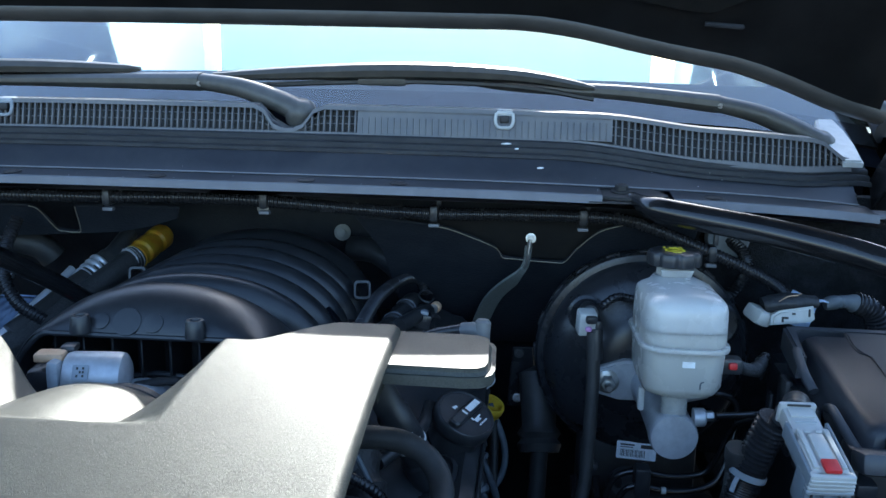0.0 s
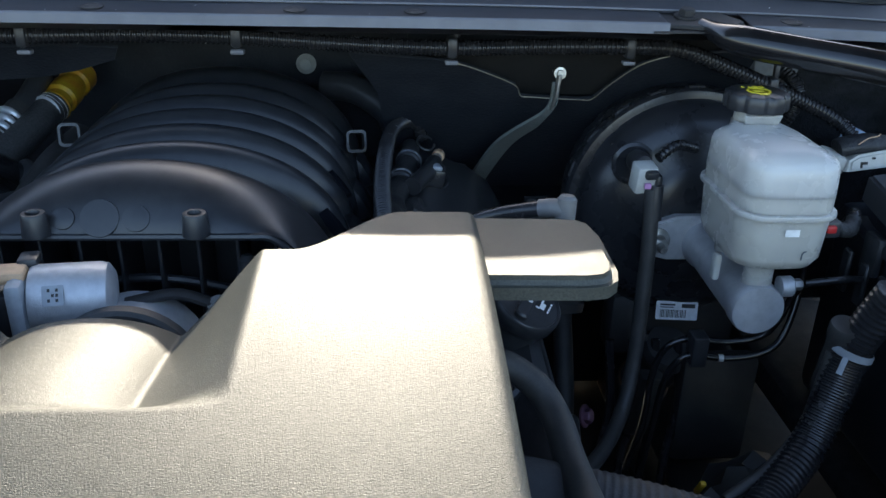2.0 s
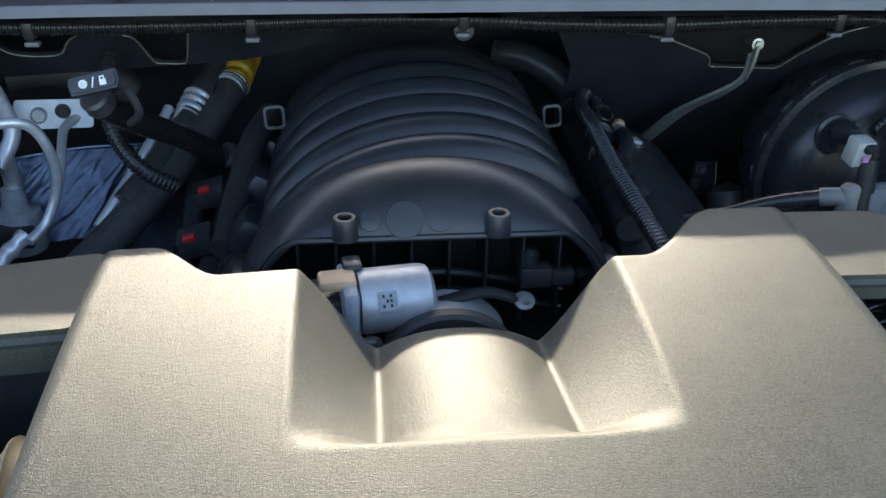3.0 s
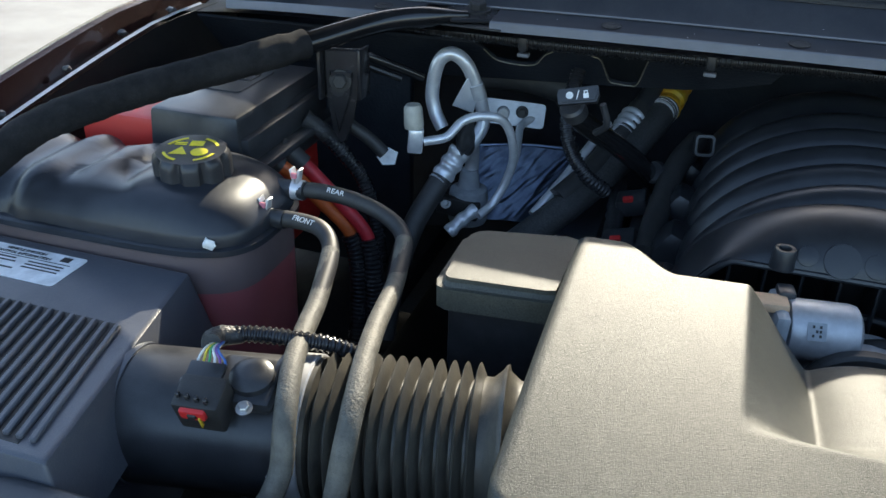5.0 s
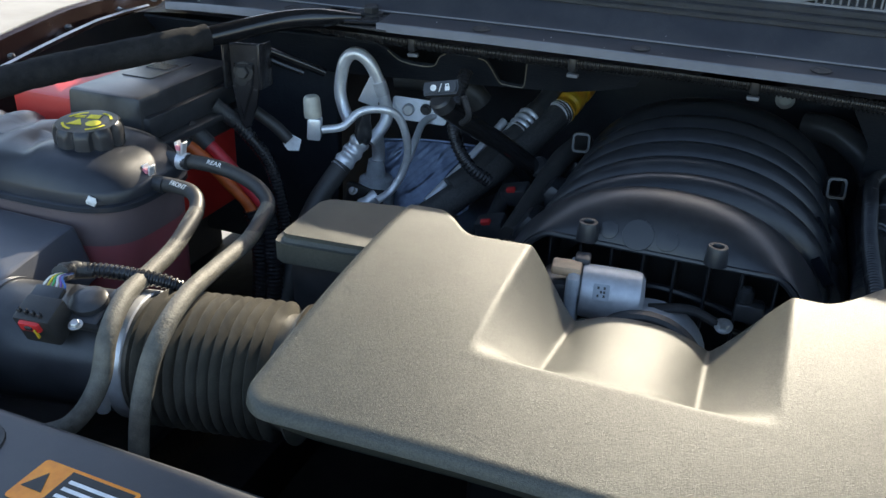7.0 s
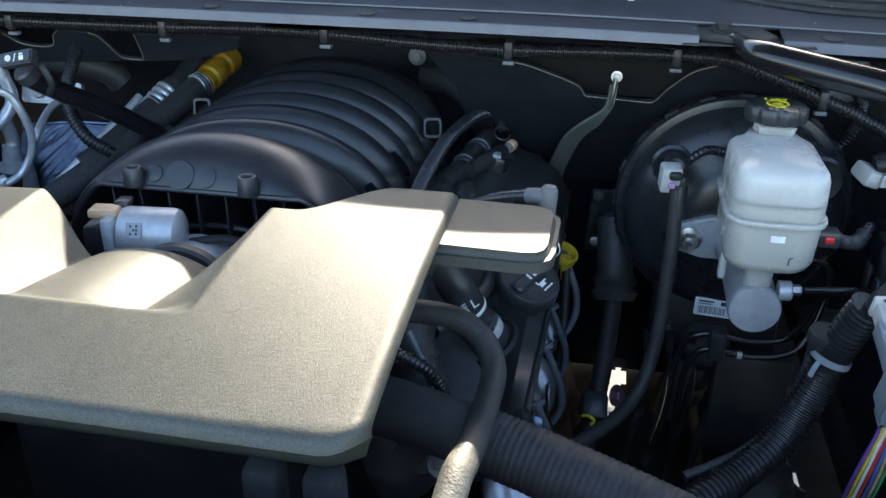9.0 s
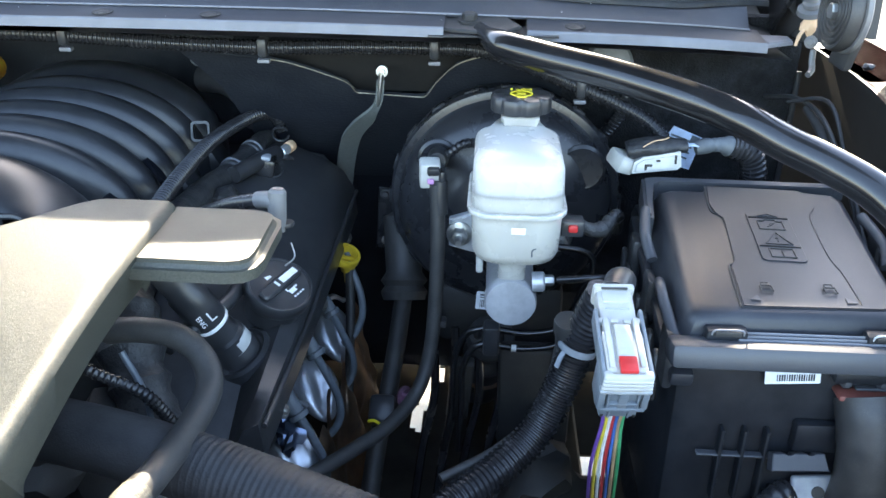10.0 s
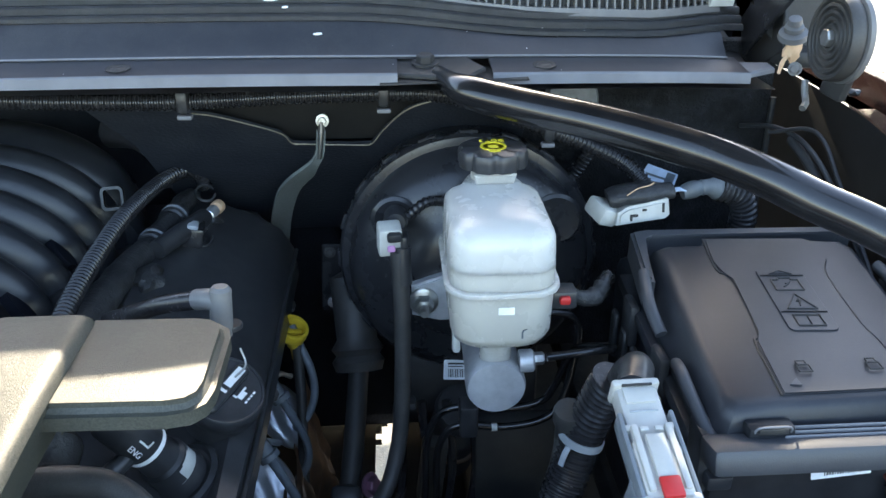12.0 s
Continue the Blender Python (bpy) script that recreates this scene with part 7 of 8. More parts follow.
    for p, r, tilt in (((0.228, 1.31, 1.078), 0.012, (0.3, -0.5, 0.8)), ((0.238, 1.21, 1.064), 0.015, (0.4, -0.4, 0.8)), ((0.231, 1.22, 1.060), 0.012, (0.1, -0.7, 0.7))):
        turn = frame_of(tilt)
        a, b = turn.col[0], turn.col[1]
        part("wire_loop", tube([Vector(p) + a * r * math.cos(q) + b * r * math.sin(q) for q in span(0.3, 5.9, 12)], 0.0016, 6, 0.004), M_BLACK, pc)
    part("taped_lump", lump((0.206, 1.105, 1.062), (0.016, 0.026, 0.014), 8, 0.4), M_TAPE, pc)
    part("taped_lump", lump((0.222, 1.21, 1.046), (0.012, 0.018, 0.012), 9, 0.4), M_TAPE, pc)
    part("branch", tube([(0.205, 1.15, 1.075), (0.228, 1.20, 1.078), (0.236, 1.25, 1.07)], 0.011, 12, 0.006), M_BLACK, pc)
    part("metal_nipple", lathe([(0.0045, 0), (0.0045, 0.020), (0.0075, 0.022), (0.0075, 0.040), (0.005, 0.044)], (0.233, 1.245, 1.065), (0.20, 0.9, 0.0), 16), M_ALUP, pc)
    part("nipple_tip", lathe([(0.006, 0.043), (0.0085, 0.046), (0.0085, 0.056), (0.006, 0.059), (0.0, 0.059)], (0.233, 1.245, 1.065), (0.20, 0.9, 0.0), 16), M_TAN, pc, "tan sealed tip")
    part("small_connector", rbox((0.232, 1.205, 1.070), (0.026, 0.034, 0.024), 0.004, (0, 12, 8)), M_CONDUIT, pc)
    part("connector_latch", rbox((0.236, 1.196, 1.084), (0.012, 0.018, 0.005), 0.0015, (0, 12, 8)), M_GREY, pc)
    part("retainer", tube([(0.225, 1.26, 1.045), (0.245, 1.265, 1.06), (0.25, 1.28, 1.045), (0.235, 1.285, 1.03)], 0.004, 8, 0.004), M_BLACK, pc)
    part("rear_elbow", tube([(0.09, 1.41, 1.130), (0.125, 1.395, 1.132), (0.152, 1.38, 1.124), (0.180, 1.36, 1.106), (0.192, 1.34, 1.085)], 0.021, 16, 0.008), M_BLACK, pc)
    fr = thing("front_breather_pipe", (0.30, 0.87, 1.07), "grey black fuel line with a capped elbow", "pipe")
    part("pipe", tube([(0.215, 0.955, 1.100), (0.240, 0.930, 1.118), (0.275, 0.910, 1.138), (0.316, 0.892, 1.152)], 0.0078, 12, 0.006), M_CONDUIT, fr)
    part("elbow", lathe([(0.0, 0.020), (0.006, 0.020), (0.0085, 0.017), (0.0090, -0.012), (0.0080, -0.022)], (0.3285, 0.884, 1.146), (0.06, 0.1, 1), 20), M_GRILLE, fr, "pale grey capped elbow")
    part("elbow_arm", tube([(0.308, 0.895, 1.150), (0.320, 0.889, 1.153), (0.328, 0.885, 1.152)], 0.0085, 14, 0.004), M_GRILLE, fr)
    part("ring", lathe([(0.0102, -0.002), (0.0108, 0), (0.0102, 0.002)], (0.3318, 0.890, 1.128), (0, 0.1, 1), 20), M_BLACK, fr)
    part("wire_clip", tube([(0.340, 0.882, 1.112), (0.344, 0.876, 1.100), (0.336, 0.868, 1.094)], 0.0009, 6, 0.003), M_STEEL, fr)


def build_siren():
    sx = 1
    sn = thing("rubber_stop", (0.897, 1.105, 1.305), "round black ribbed rubber stop on the hinge", "stop", "hinge stops")
    prof = []
    for k in range(6):
        r = 0.041 - 0.0067 * k
        prof += [(r, 0.004), (r - 0.0015, 0.0068), (r - 0.0045, 0.0068), (r - 0.006, 0.004)]
    ax = Vector((-0.985, -0.05, 0.05))
    disc = lathe([(0.040, -0.008), (0.042, -0.004)] + prof + [(0.006, 0.003)], (0.896, 1.103, 1.302), ax, 40)
    part("ribbed_disc", disc, M_RUBBER, sn)
    # The stop's own side, grey because the light on it is painted in.
    part("stop_lit_side", lathe([(0.0, 0), (0.041, 0), (0.0435, 0.002), (0.0435, 0.007), (0.041, 0.008)], Vector((0.896, 1.103, 1.302)) - ax.normalized() * 0.016, ax, 40), M_GRILLE, sn)
    bolt(Vector((0.896, 1.103, 1.302)) + ax.normalized() * 0.002, ax, 0.009, sn)
    part("bracket", rbox((0.918, 1.12, 1.262), (0.012, 0.03, 0.05), 0.004, (10, 8, 20)), M_DARK, sn)
    part("hook", tube([(0.882, 1.120, 1.256), (0.880, 1.113, 1.246), (0.879, 1.105, 1.238), (0.873, 1.098, 1.234)], 0.0035, 8, 0.005), M_STEEL, sn)
    cp = copy_thing(sn, pose(-0.80, 1.20, 1.325, 0, 0, 60))
    tagged(cp, "round black ribbed rubber stop on the hinge")
    wl = thing("fender_wiring", (0.93, 1.1, 1.13), "thin black wires and plug along the fender", "wiring")
    part("wire", tube([(0.89, 1.28, 1.16), (0.91, 1.22, 1.175), (0.925, 1.16, 1.165), (0.932, 1.08, 1.12), (0.935, 0.98, 1.05)], 0.003, 8, 0.01), M_BLACK, wl)
    part("second_wire", tube([(0.90, 1.22, 1.17), (0.93, 1.17, 1.185), (0.932, 1.10, 1.145), (0.935, 1.0, 1.07)], 0.0025, 8, 0.01), M_BLACK, wl)
    part("plug", tube([(0.918, 1.20, 1.168), (0.925, 1.16, 1.15), (0.928, 1.13, 1.13)], 0.006, 10, 0.008), M_BLACK, wl)


def build_lower_bay():
    fl = thing("frame_rail", (0.5, 0.9, 0.6), "dark steel frame rail and crossmember below the engine", "frame", kind="structure")
    part("rail", rbox((0.62, 0.75, 0.58), (0.12, 1.7, 0.14), 0.02), M_DARK, fl)
    part("rail", rbox((-0.62, 0.75, 0.58), (0.12, 1.7, 0.14), 0.02), M_DARK, fl)
    part("crossmember", rbox((0, 0.62, 0.55), (1.2, 0.14, 0.14), 0.03), M_DARK, fl)
    part("transmission", rbox((0, 1.5, 0.62), (0.36, 0.5, 0.36), 0.06), M_DARK, fl)
    part("liner", rbox((0.83, 0.75, 0.74), (0.26, 1.5, 0.04), 0.02, (0, 12, 0)), M_FOAM, fl)
    part("liner", rbox((-0.80, 0.75, 0.74), (0.34, 1.5, 0.04), 0.02, (0, -12, 0)), M_FOAM, fl)
    ln = thing("lower_lines", (0.5, 1.1, 0.75), "dark pipes and brackets deep below the booster", "pipes")
    for k in range(4):
        x = 0.46 + 0.03 * k
        part("pipe", tube([(x, 1.14, 0.87), (x + 0.005, 1.12, 0.78), (x - 0.01, 1.10, 0.70), (x - 0.02, 1.06, 0.62)], 0.006, 8, 0.012), M_GLOSS, ln)
    part("bracket", rbox((0.50, 1.10, 0.80), (0.03, 0.02, 0.10), 0.004, (10, 5, 0)), M_DARK, ln)
    part("bracket", lump((0.60, 0.98, 0.74), (0.06, 0.05, 0.05), 12, 0.5), M_DARK, ln)
    part("orange_tag", rbox((0.545, 0.99, 0.755), (0.008, 0.006, 0.022), 0.002, (20, 10, 0)), M_AMBER, ln, "small orange clip")
    # Added tray that blocks the bright ground below, except through a few holes.
    bm = bmesh.new()
    holes = ((0.443, 1.480, 0.020, 0.035), (0.434, 1.420, 0.018, 0.045), (0.422, 1.355, 0.013, 0.040), (0.352, 1.530, 0.030, 0.012), (0.705, 1.245, 0.034, 0.028))
    n, m_ = 190, 176
    grid = [[bm.verts.new((-0.95 + 0.01 * i, -0.2 + 0.01 * k, 0.56)) for i in range(n + 1)] for k in range(m_ + 1)]
    for k in range(m_):
        for i in range(n):
            x, y = -0.945 + 0.01 * i, -0.195 + 0.01 * k
            if all(((x - hx) / hw) ** 2 + ((y - hy) / hd) ** 2 > 1 + 0.5 * noise.noise(Vector((x * 40, y * 40, 0))) for hx, hy, hw, hd in holes):
                bm.faces.new((grid[k][i], grid[k][i + 1], grid[k + 1][i + 1], grid[k + 1][i]))
    bmesh.ops.delete(bm, geom=[v for v in bm.verts if not v.link_faces], context="VERTS")
    bmesh.ops.solidify(bm, geom=bm.faces[:], thickness=0.004)
    part("closing_tray", bm, M_TRAYD, ln, "added dark tray closing off the bright ground, with small openings")
    part("lower_arm", tube([(0.33, 0.92, 0.66), (0.45, 0.95, 0.68), (0.60, 1.0, 0.70)], 0.03, 14, 0.02), M_DARK, ln)


build_booster()
build_master_cylinder()
build_reservoir()
build_brake_lines()
build_vacuum_hose()
build_strap()
build_harness()
build_braces()
build_fuse_box()
build_big_connector()
build_module_plug()
build_hoses_driver()
build_siren()
build_lower_bay()


# ---- coolant, battery, air intake, air conditioning: passenger's side ----
def build_coolant_tank():
    ct = thing("coolant_tank", (-0.74, 0.79, 1.05), "black topped coolant tank with pink fluid below", "coolant tank")
    valleys = (-0.862, -0.806, -0.748)
    def dip(x):
        return sum(math.exp(-((x - v) / 0.017) ** 2) for v in valleys)
    def outline(s=1.0, z=0.0, wave=0.0):
        pts = []
        for k in range(96):
            a = 2 * math.pi * k / 96
            c, sn = math.cos(a), math.sin(a)
            x = 0.170 * math.copysign(abs(c) ** 0.45, c)
            y = 0.084 * math.copysign(abs(sn) ** 0.55, sn)
            X = -0.768 + x * s
            y *= 1 - 0.15 * dip(X) * wave
            pts.append(Vector((X, 0.792 + y * s + 0.018 * (x + 0.1), z)))
        return pts
    up = bmesh.new()
    rings = [outline(1.0, 1.130, 0.6), outline(1.0, 1.142, 1.0)]
    for f in span(0, 1, 20)[1:]:
        t = f * math.pi / 2
        rings.append(outline(max(0.02, (1 - 0.30 * f - 0.70 * f ** 3)), 1.142 + 0.036 * math.sin(min(t * 1.2, math.pi / 2)), 1.0))
    for rg in rings[2:]:
        for p in rg:
            p.z -= 0.011 * dip(p.x) * min(1.0, (p.z - 1.142) / 0.02)
    rings_to_mesh(up, rings)
    part("upper_shell", up, M_TANK, ct, "dusty black moulded upper shell", angle=70)
    seam = bmesh.new()
    rings_to_mesh(seam, [outline(1.0, 1.121), outline(1.03, 1.123), outline(1.03, 1.129), outline(1.0, 1.131)])
    part("seam", seam, M_TANK, ct)
    mid = bmesh.new()
    rings_to_mesh(mid, [outline(0.985, 1.080), outline(0.99, 1.122)])
    part("clear_band", mid, M_CLOUD, ct, "cloudy band above the fluid")
    low = bmesh.new()
    rings_to_mesh(low, [outline(0.94, 0.90), outline(0.97, 0.92), outline(0.984, 1.080)])
    part("fluid_tank", low, M_PINK, ct, "pink fluid behind cloudy plastic")
    ax = Vector((0.02, -0.06, 1)).normalized()
    base = Vector((-0.684, 0.792, 1.160))
    part("neck", lathe([(0.036, -0.02), (0.034, 0.0), (0.033, 0.012)], base, ax, 32), M_BLACK, ct)
    cap = part("cap", lathe([(0.034, 0.008), (0.0385, 0.010), (0.0385, 0.030), (0.037, 0.036), (0.034, 0.039), (0.0, 0.039)], base, ax, 96, lobes=9, lobe_depth=0.005, lobe_from=0.036), M_BLACK, ct, "black scalloped pressure cap with yellow symbols")
    m = plane_frame(base + ax * 0.0392, (1, 0.3, 0), (-0.3, 1, 0.06))
    for a0, a1 in ((20, 70), (110, 160), (200, 250), (290, 340)):
        pts = [(0.0275 * math.cos(radians(a)), 0.0275 * math.sin(radians(a))) for a in span(a0, a1, 8)] + [(0.0245 * math.cos(radians(a)), 0.0245 * math.sin(radians(a))) for a in span(a1, a0, 8)]
        part("print_arc", slab(pts, 0.0004, m, 0), M_YPRINT, cap)
    part("print_triangle", slab([(-0.019, -0.012), (-0.001, -0.012), (-0.010, 0.005)], 0.0004, m, 0), M_YPRINT, cap)
    part("print_disc", lathe([(0.0085, 0), (0.0085, 0.0004), (0.004, 0.0005), (0.0, 0.0005)], m @ Vector((0.010, -0.006, 0)), ax, 24), M_YPRINT, cap)
    bars([(0.003, 0.013, 0.014, 0.011), (-0.013, 0.014, 0.012, 0.002), (-0.013, 0.010, 0.012, 0.002)], m, M_YPRINT, cap, "print_block")
    part("paint_blob", lump((-0.628, 0.722, 1.137), (0.007, 0.003, 0.006), 2, 0.5, 2), M_WPRINT, ct, "white paint spot")
    part("arrow_text_pad", rbox((-0.622, 0.80, 1.152), (0.05, 0.03, 0.004), 0.001, (0, 25, 0)), M_BLACK, ct)
    for y, z in ((0.838, 1.149), (0.793, 1.137)):
        part("outlet", lathe([(0.0095, -0.02), (0.0095, 0.02)], (-0.606, y, z), (1, 0, 0), 18), M_BLACK, ct)
    hs = (("REAR", [(-0.606, 0.838, 1.149), (-0.572, 0.845, 1.148), (-0.535, 0.850, 1.142), (-0.495, 0.843, 1.132), (-0.471, 0.823, 1.120), (-0.455, 0.760, 1.112), (-0.441, 0.682, 1.118), (-0.424, 0.614, 1.127), (-0.412, 0.565, 1.121), (-0.408, 0.535, 1.098), (-0.410, 0.518, 1.05), (-0.41, 0.505, 0.97)], "dusty coolant hose marked rear, draped over the intake"),
          ("FRONT", [(-0.618, 0.793, 1.134), (-0.580, 0.794, 1.138), (-0.543, 0.786, 1.138), (-0.521, 0.760, 1.130), (-0.505, 0.70, 1.118), (-0.490, 0.638, 1.119), (-0.473, 0.588, 1.125), (-0.458, 0.547, 1.112), (-0.453, 0.525, 1.080), (-0.466, 0.508, 1.050), (-0.49, 0.495, 1.035), (-0.56, 0.47, 1.02)], "dusty coolant hose marked front, draped over the intake"))
    for word, pts, label in hs:
        h = thing("coolant_hose", pts[0], label, "hose", "coolant hoses")
        n0 = 4 if word == "FRONT" else 5
        part("clean_end", tube(pts[:n0 + 1], 0.0085, 16, 0.005), M_RUBBER, h)
        part("dusty_sunlit_run", tube(pts[n0 - 1:], 0.0088, 16, 0.005), M_DUSTYLIT, h, "dusty rubber, its tan lifted for sunlight")
        p = Vector(pts[0]) + Vector((0.012, 0.001, 0))
        part("clamp_band", lathe([(0.0098, -0.006), (0.0106, -0.006), (0.0106, 0.006), (0.0098, 0.006)], p, (1, 0.1, 0), 24), M_ALUP, h)
        for dy in (-0.004, 0.004):
            part("clamp_ear", rbox(p + Vector((dy * 0.8, -0.002, 0.017)), (0.003, 0.010, 0.016), 0.001, (0, dy * 3000, 0)), M_ALUP, h)
        part("clamp_mark", rbox(p + Vector((0.0, -0.008, 0.019)), (0.006, 0.003, 0.006), 0.001), material("pink clamp mark", (0.6, 0.2, 0.25), 0.5), h)
        q = Vector(pts[1]) * 0.5 + Vector(pts[2]) * 0.5
        d = (Vector(pts[2]) - Vector(pts[1])).normalized()
        up_ = Vector((0, -0.62, 0.78))
        lettering(word, 0.0078, plane_frame(q + up_ * 0.0089, d, Vector((0, 0.78, 0.62))), M_WPRINT, h)


def build_battery():
    bt = thing("battery", (-0.79, 1.0, 1.08), "car battery with a red case and black cover", "battery")
    part("case", rbox((-0.795, 0.985, 1.085), (0.20, 0.21, 0.20), 0.008), M_REDBATT, bt, "red battery case")
    part("cover", rbox((-0.742, 0.982, 1.152), (0.118, 0.222, 0.096), 0.006, (0, 0, 1), taper=0.93), M_BLACK, bt, "black moulded battery cover")
    part("cover_flange", rbox((-0.730, 0.985, 1.140), (0.135, 0.215, 0.010), 0.003, (0, 0, 1)), M_BLACK, bt)
    part("cover_step", rbox((-0.688, 0.985, 1.160), (0.022, 0.205, 0.030), 0.004, (0, 0, 1)), M_BLACK, bt)
    for k in range(3):
        part("cover_rib", rbox((-0.700 + 0.006 * k, 0.985, 1.193 - 0.006 * k), (0.003, 0.19, 0.003), 0.001, segs=1), M_BLACK, bt)
    part("cover_emboss", slab(rounded(0.05, 0.09, 0.006), 0.0015, pose(-0.752, 1.0, 1.2), 0.0006), M_BLACK, bt)
    part("cover_emboss_inner", slab(rounded(0.034, 0.03, 0.003), 0.001, pose(-0.752, 1.01, 1.2015), 0.0004), M_GLOSS, bt)
    for i, (pts, mat, nm, lb) in enumerate(((
            [(-0.690, 0.945, 1.130), (-0.665, 0.960, 1.105), (-0.635, 0.975, 1.065), (-0.605, 0.985, 1.025), (-0.595, 0.985, 0.97)], M_ORANGE, "starter_cable", "orange red battery cable running down"),
            ([(-0.672, 0.970, 1.128), (-0.645, 0.978, 1.100), (-0.612, 0.986, 1.060), (-0.583, 0.990, 1.02), (-0.575, 0.985, 0.96)], M_REDCAB, "battery_cable", "red battery cable with black boot"))):
        c = thing(nm, pts[0], lb, "cable", "battery cables")
        part("jacket", tube(pts, 0.0085, 14, 0.008), mat, c)
        part("boot", tube([Vector(pts[0]) + Vector((-0.012, -0.01, 0.012)), Vector(pts[0]), Vector(pts[0]).lerp(Vector(pts[1]), 0.5)], 0.0125, 14, 0.006), M_RUBBER, c)
        part("loom", tube([pts[3], Vector(pts[4]) + Vector((0, 0, 0.02)), Vector(pts[4]) + Vector((0.004, -0.01, -0.06)), Vector(pts[4]) + Vector((0.0, -0.03, -0.14))], 0.013, 14, corr=(0.006, 0.0016)), M_CONDUIT, c)
    lm = thing("battery_loom", (-0.62, 1.03, 1.08), "thin black corrugated loom beside the battery", "wiring loom")
    part("loom", tube([(-0.665, 1.03, 1.14), (-0.64, 1.04, 1.11), (-0.615, 1.05, 1.07), (-0.60, 1.05, 1.02), (-0.59, 1.05, 0.95)], 0.010, 12, corr=(0.0055, 0.0014)), M_CONDUIT, lm)
    part("taped_end", tube([(-0.68, 1.02, 1.155), (-0.655, 1.035, 1.13), (-0.638, 1.041, 1.108)], 0.011, 12, 0.006, wobble=0.25), M_TAPE, lm)
    bk = thing("cowl_bracket", (-0.63, 1.03, 1.2), "gloss black stamped bracket with a large bolt", "bracket")
    m = plane_frame((-0.628, 1.030, 1.19), (1, 0.25, 0), (0, 0, 1))
    part("plate", slab([(-0.022, 0.055), (-0.021, -0.005), (-0.013, -0.045), (-0.006, -0.064), (0.002, -0.060), (0.012, -0.03), (0.019, 0.01), (0.022, 0.055)], 0.006, m, 0.002), M_GLOSS, bk)
    part("stiffener", slab([(-0.015, 0.03), (-0.014, 0.0), (-0.006, -0.05), (0.010, 0.0), (0.013, 0.03)], 0.004, m @ pose(0, 0, 0.006), 0.002), M_GLOSS, bk)
    part("side_flange", rbox((-0.650, 1.024, 1.215), (0.004, 0.03, 0.06), 0.001), M_GLOSS, bk)
    part("side_flange", rbox((-0.606, 1.040, 1.215), (0.004, 0.03, 0.06), 0.001), M_GLOSS, bk)
    bolt(m @ Vector((-0.002, 0.018, 0.008)), (0.25, -1, 0.1), 0.009, bk, M_DARK)
    rd = thing("cowl_brace_rod", (-0.53, 1.15, 1.18), "thin black rod running down from the cowl", "rod")
    part("rod", tube([(-0.62, 1.06, 1.232), (-0.60, 1.08, 1.219), (-0.58, 1.10, 1.206), (-0.56, 1.12, 1.192)], 0.006, 10, 0.012), M_TUBE, rd)
    part("rod_pair", tube([(-0.62, 1.055, 1.222), (-0.60, 1.075, 1.208), (-0.58, 1.095, 1.195)], 0.004, 8, 0.012), M_TUBE, rd)


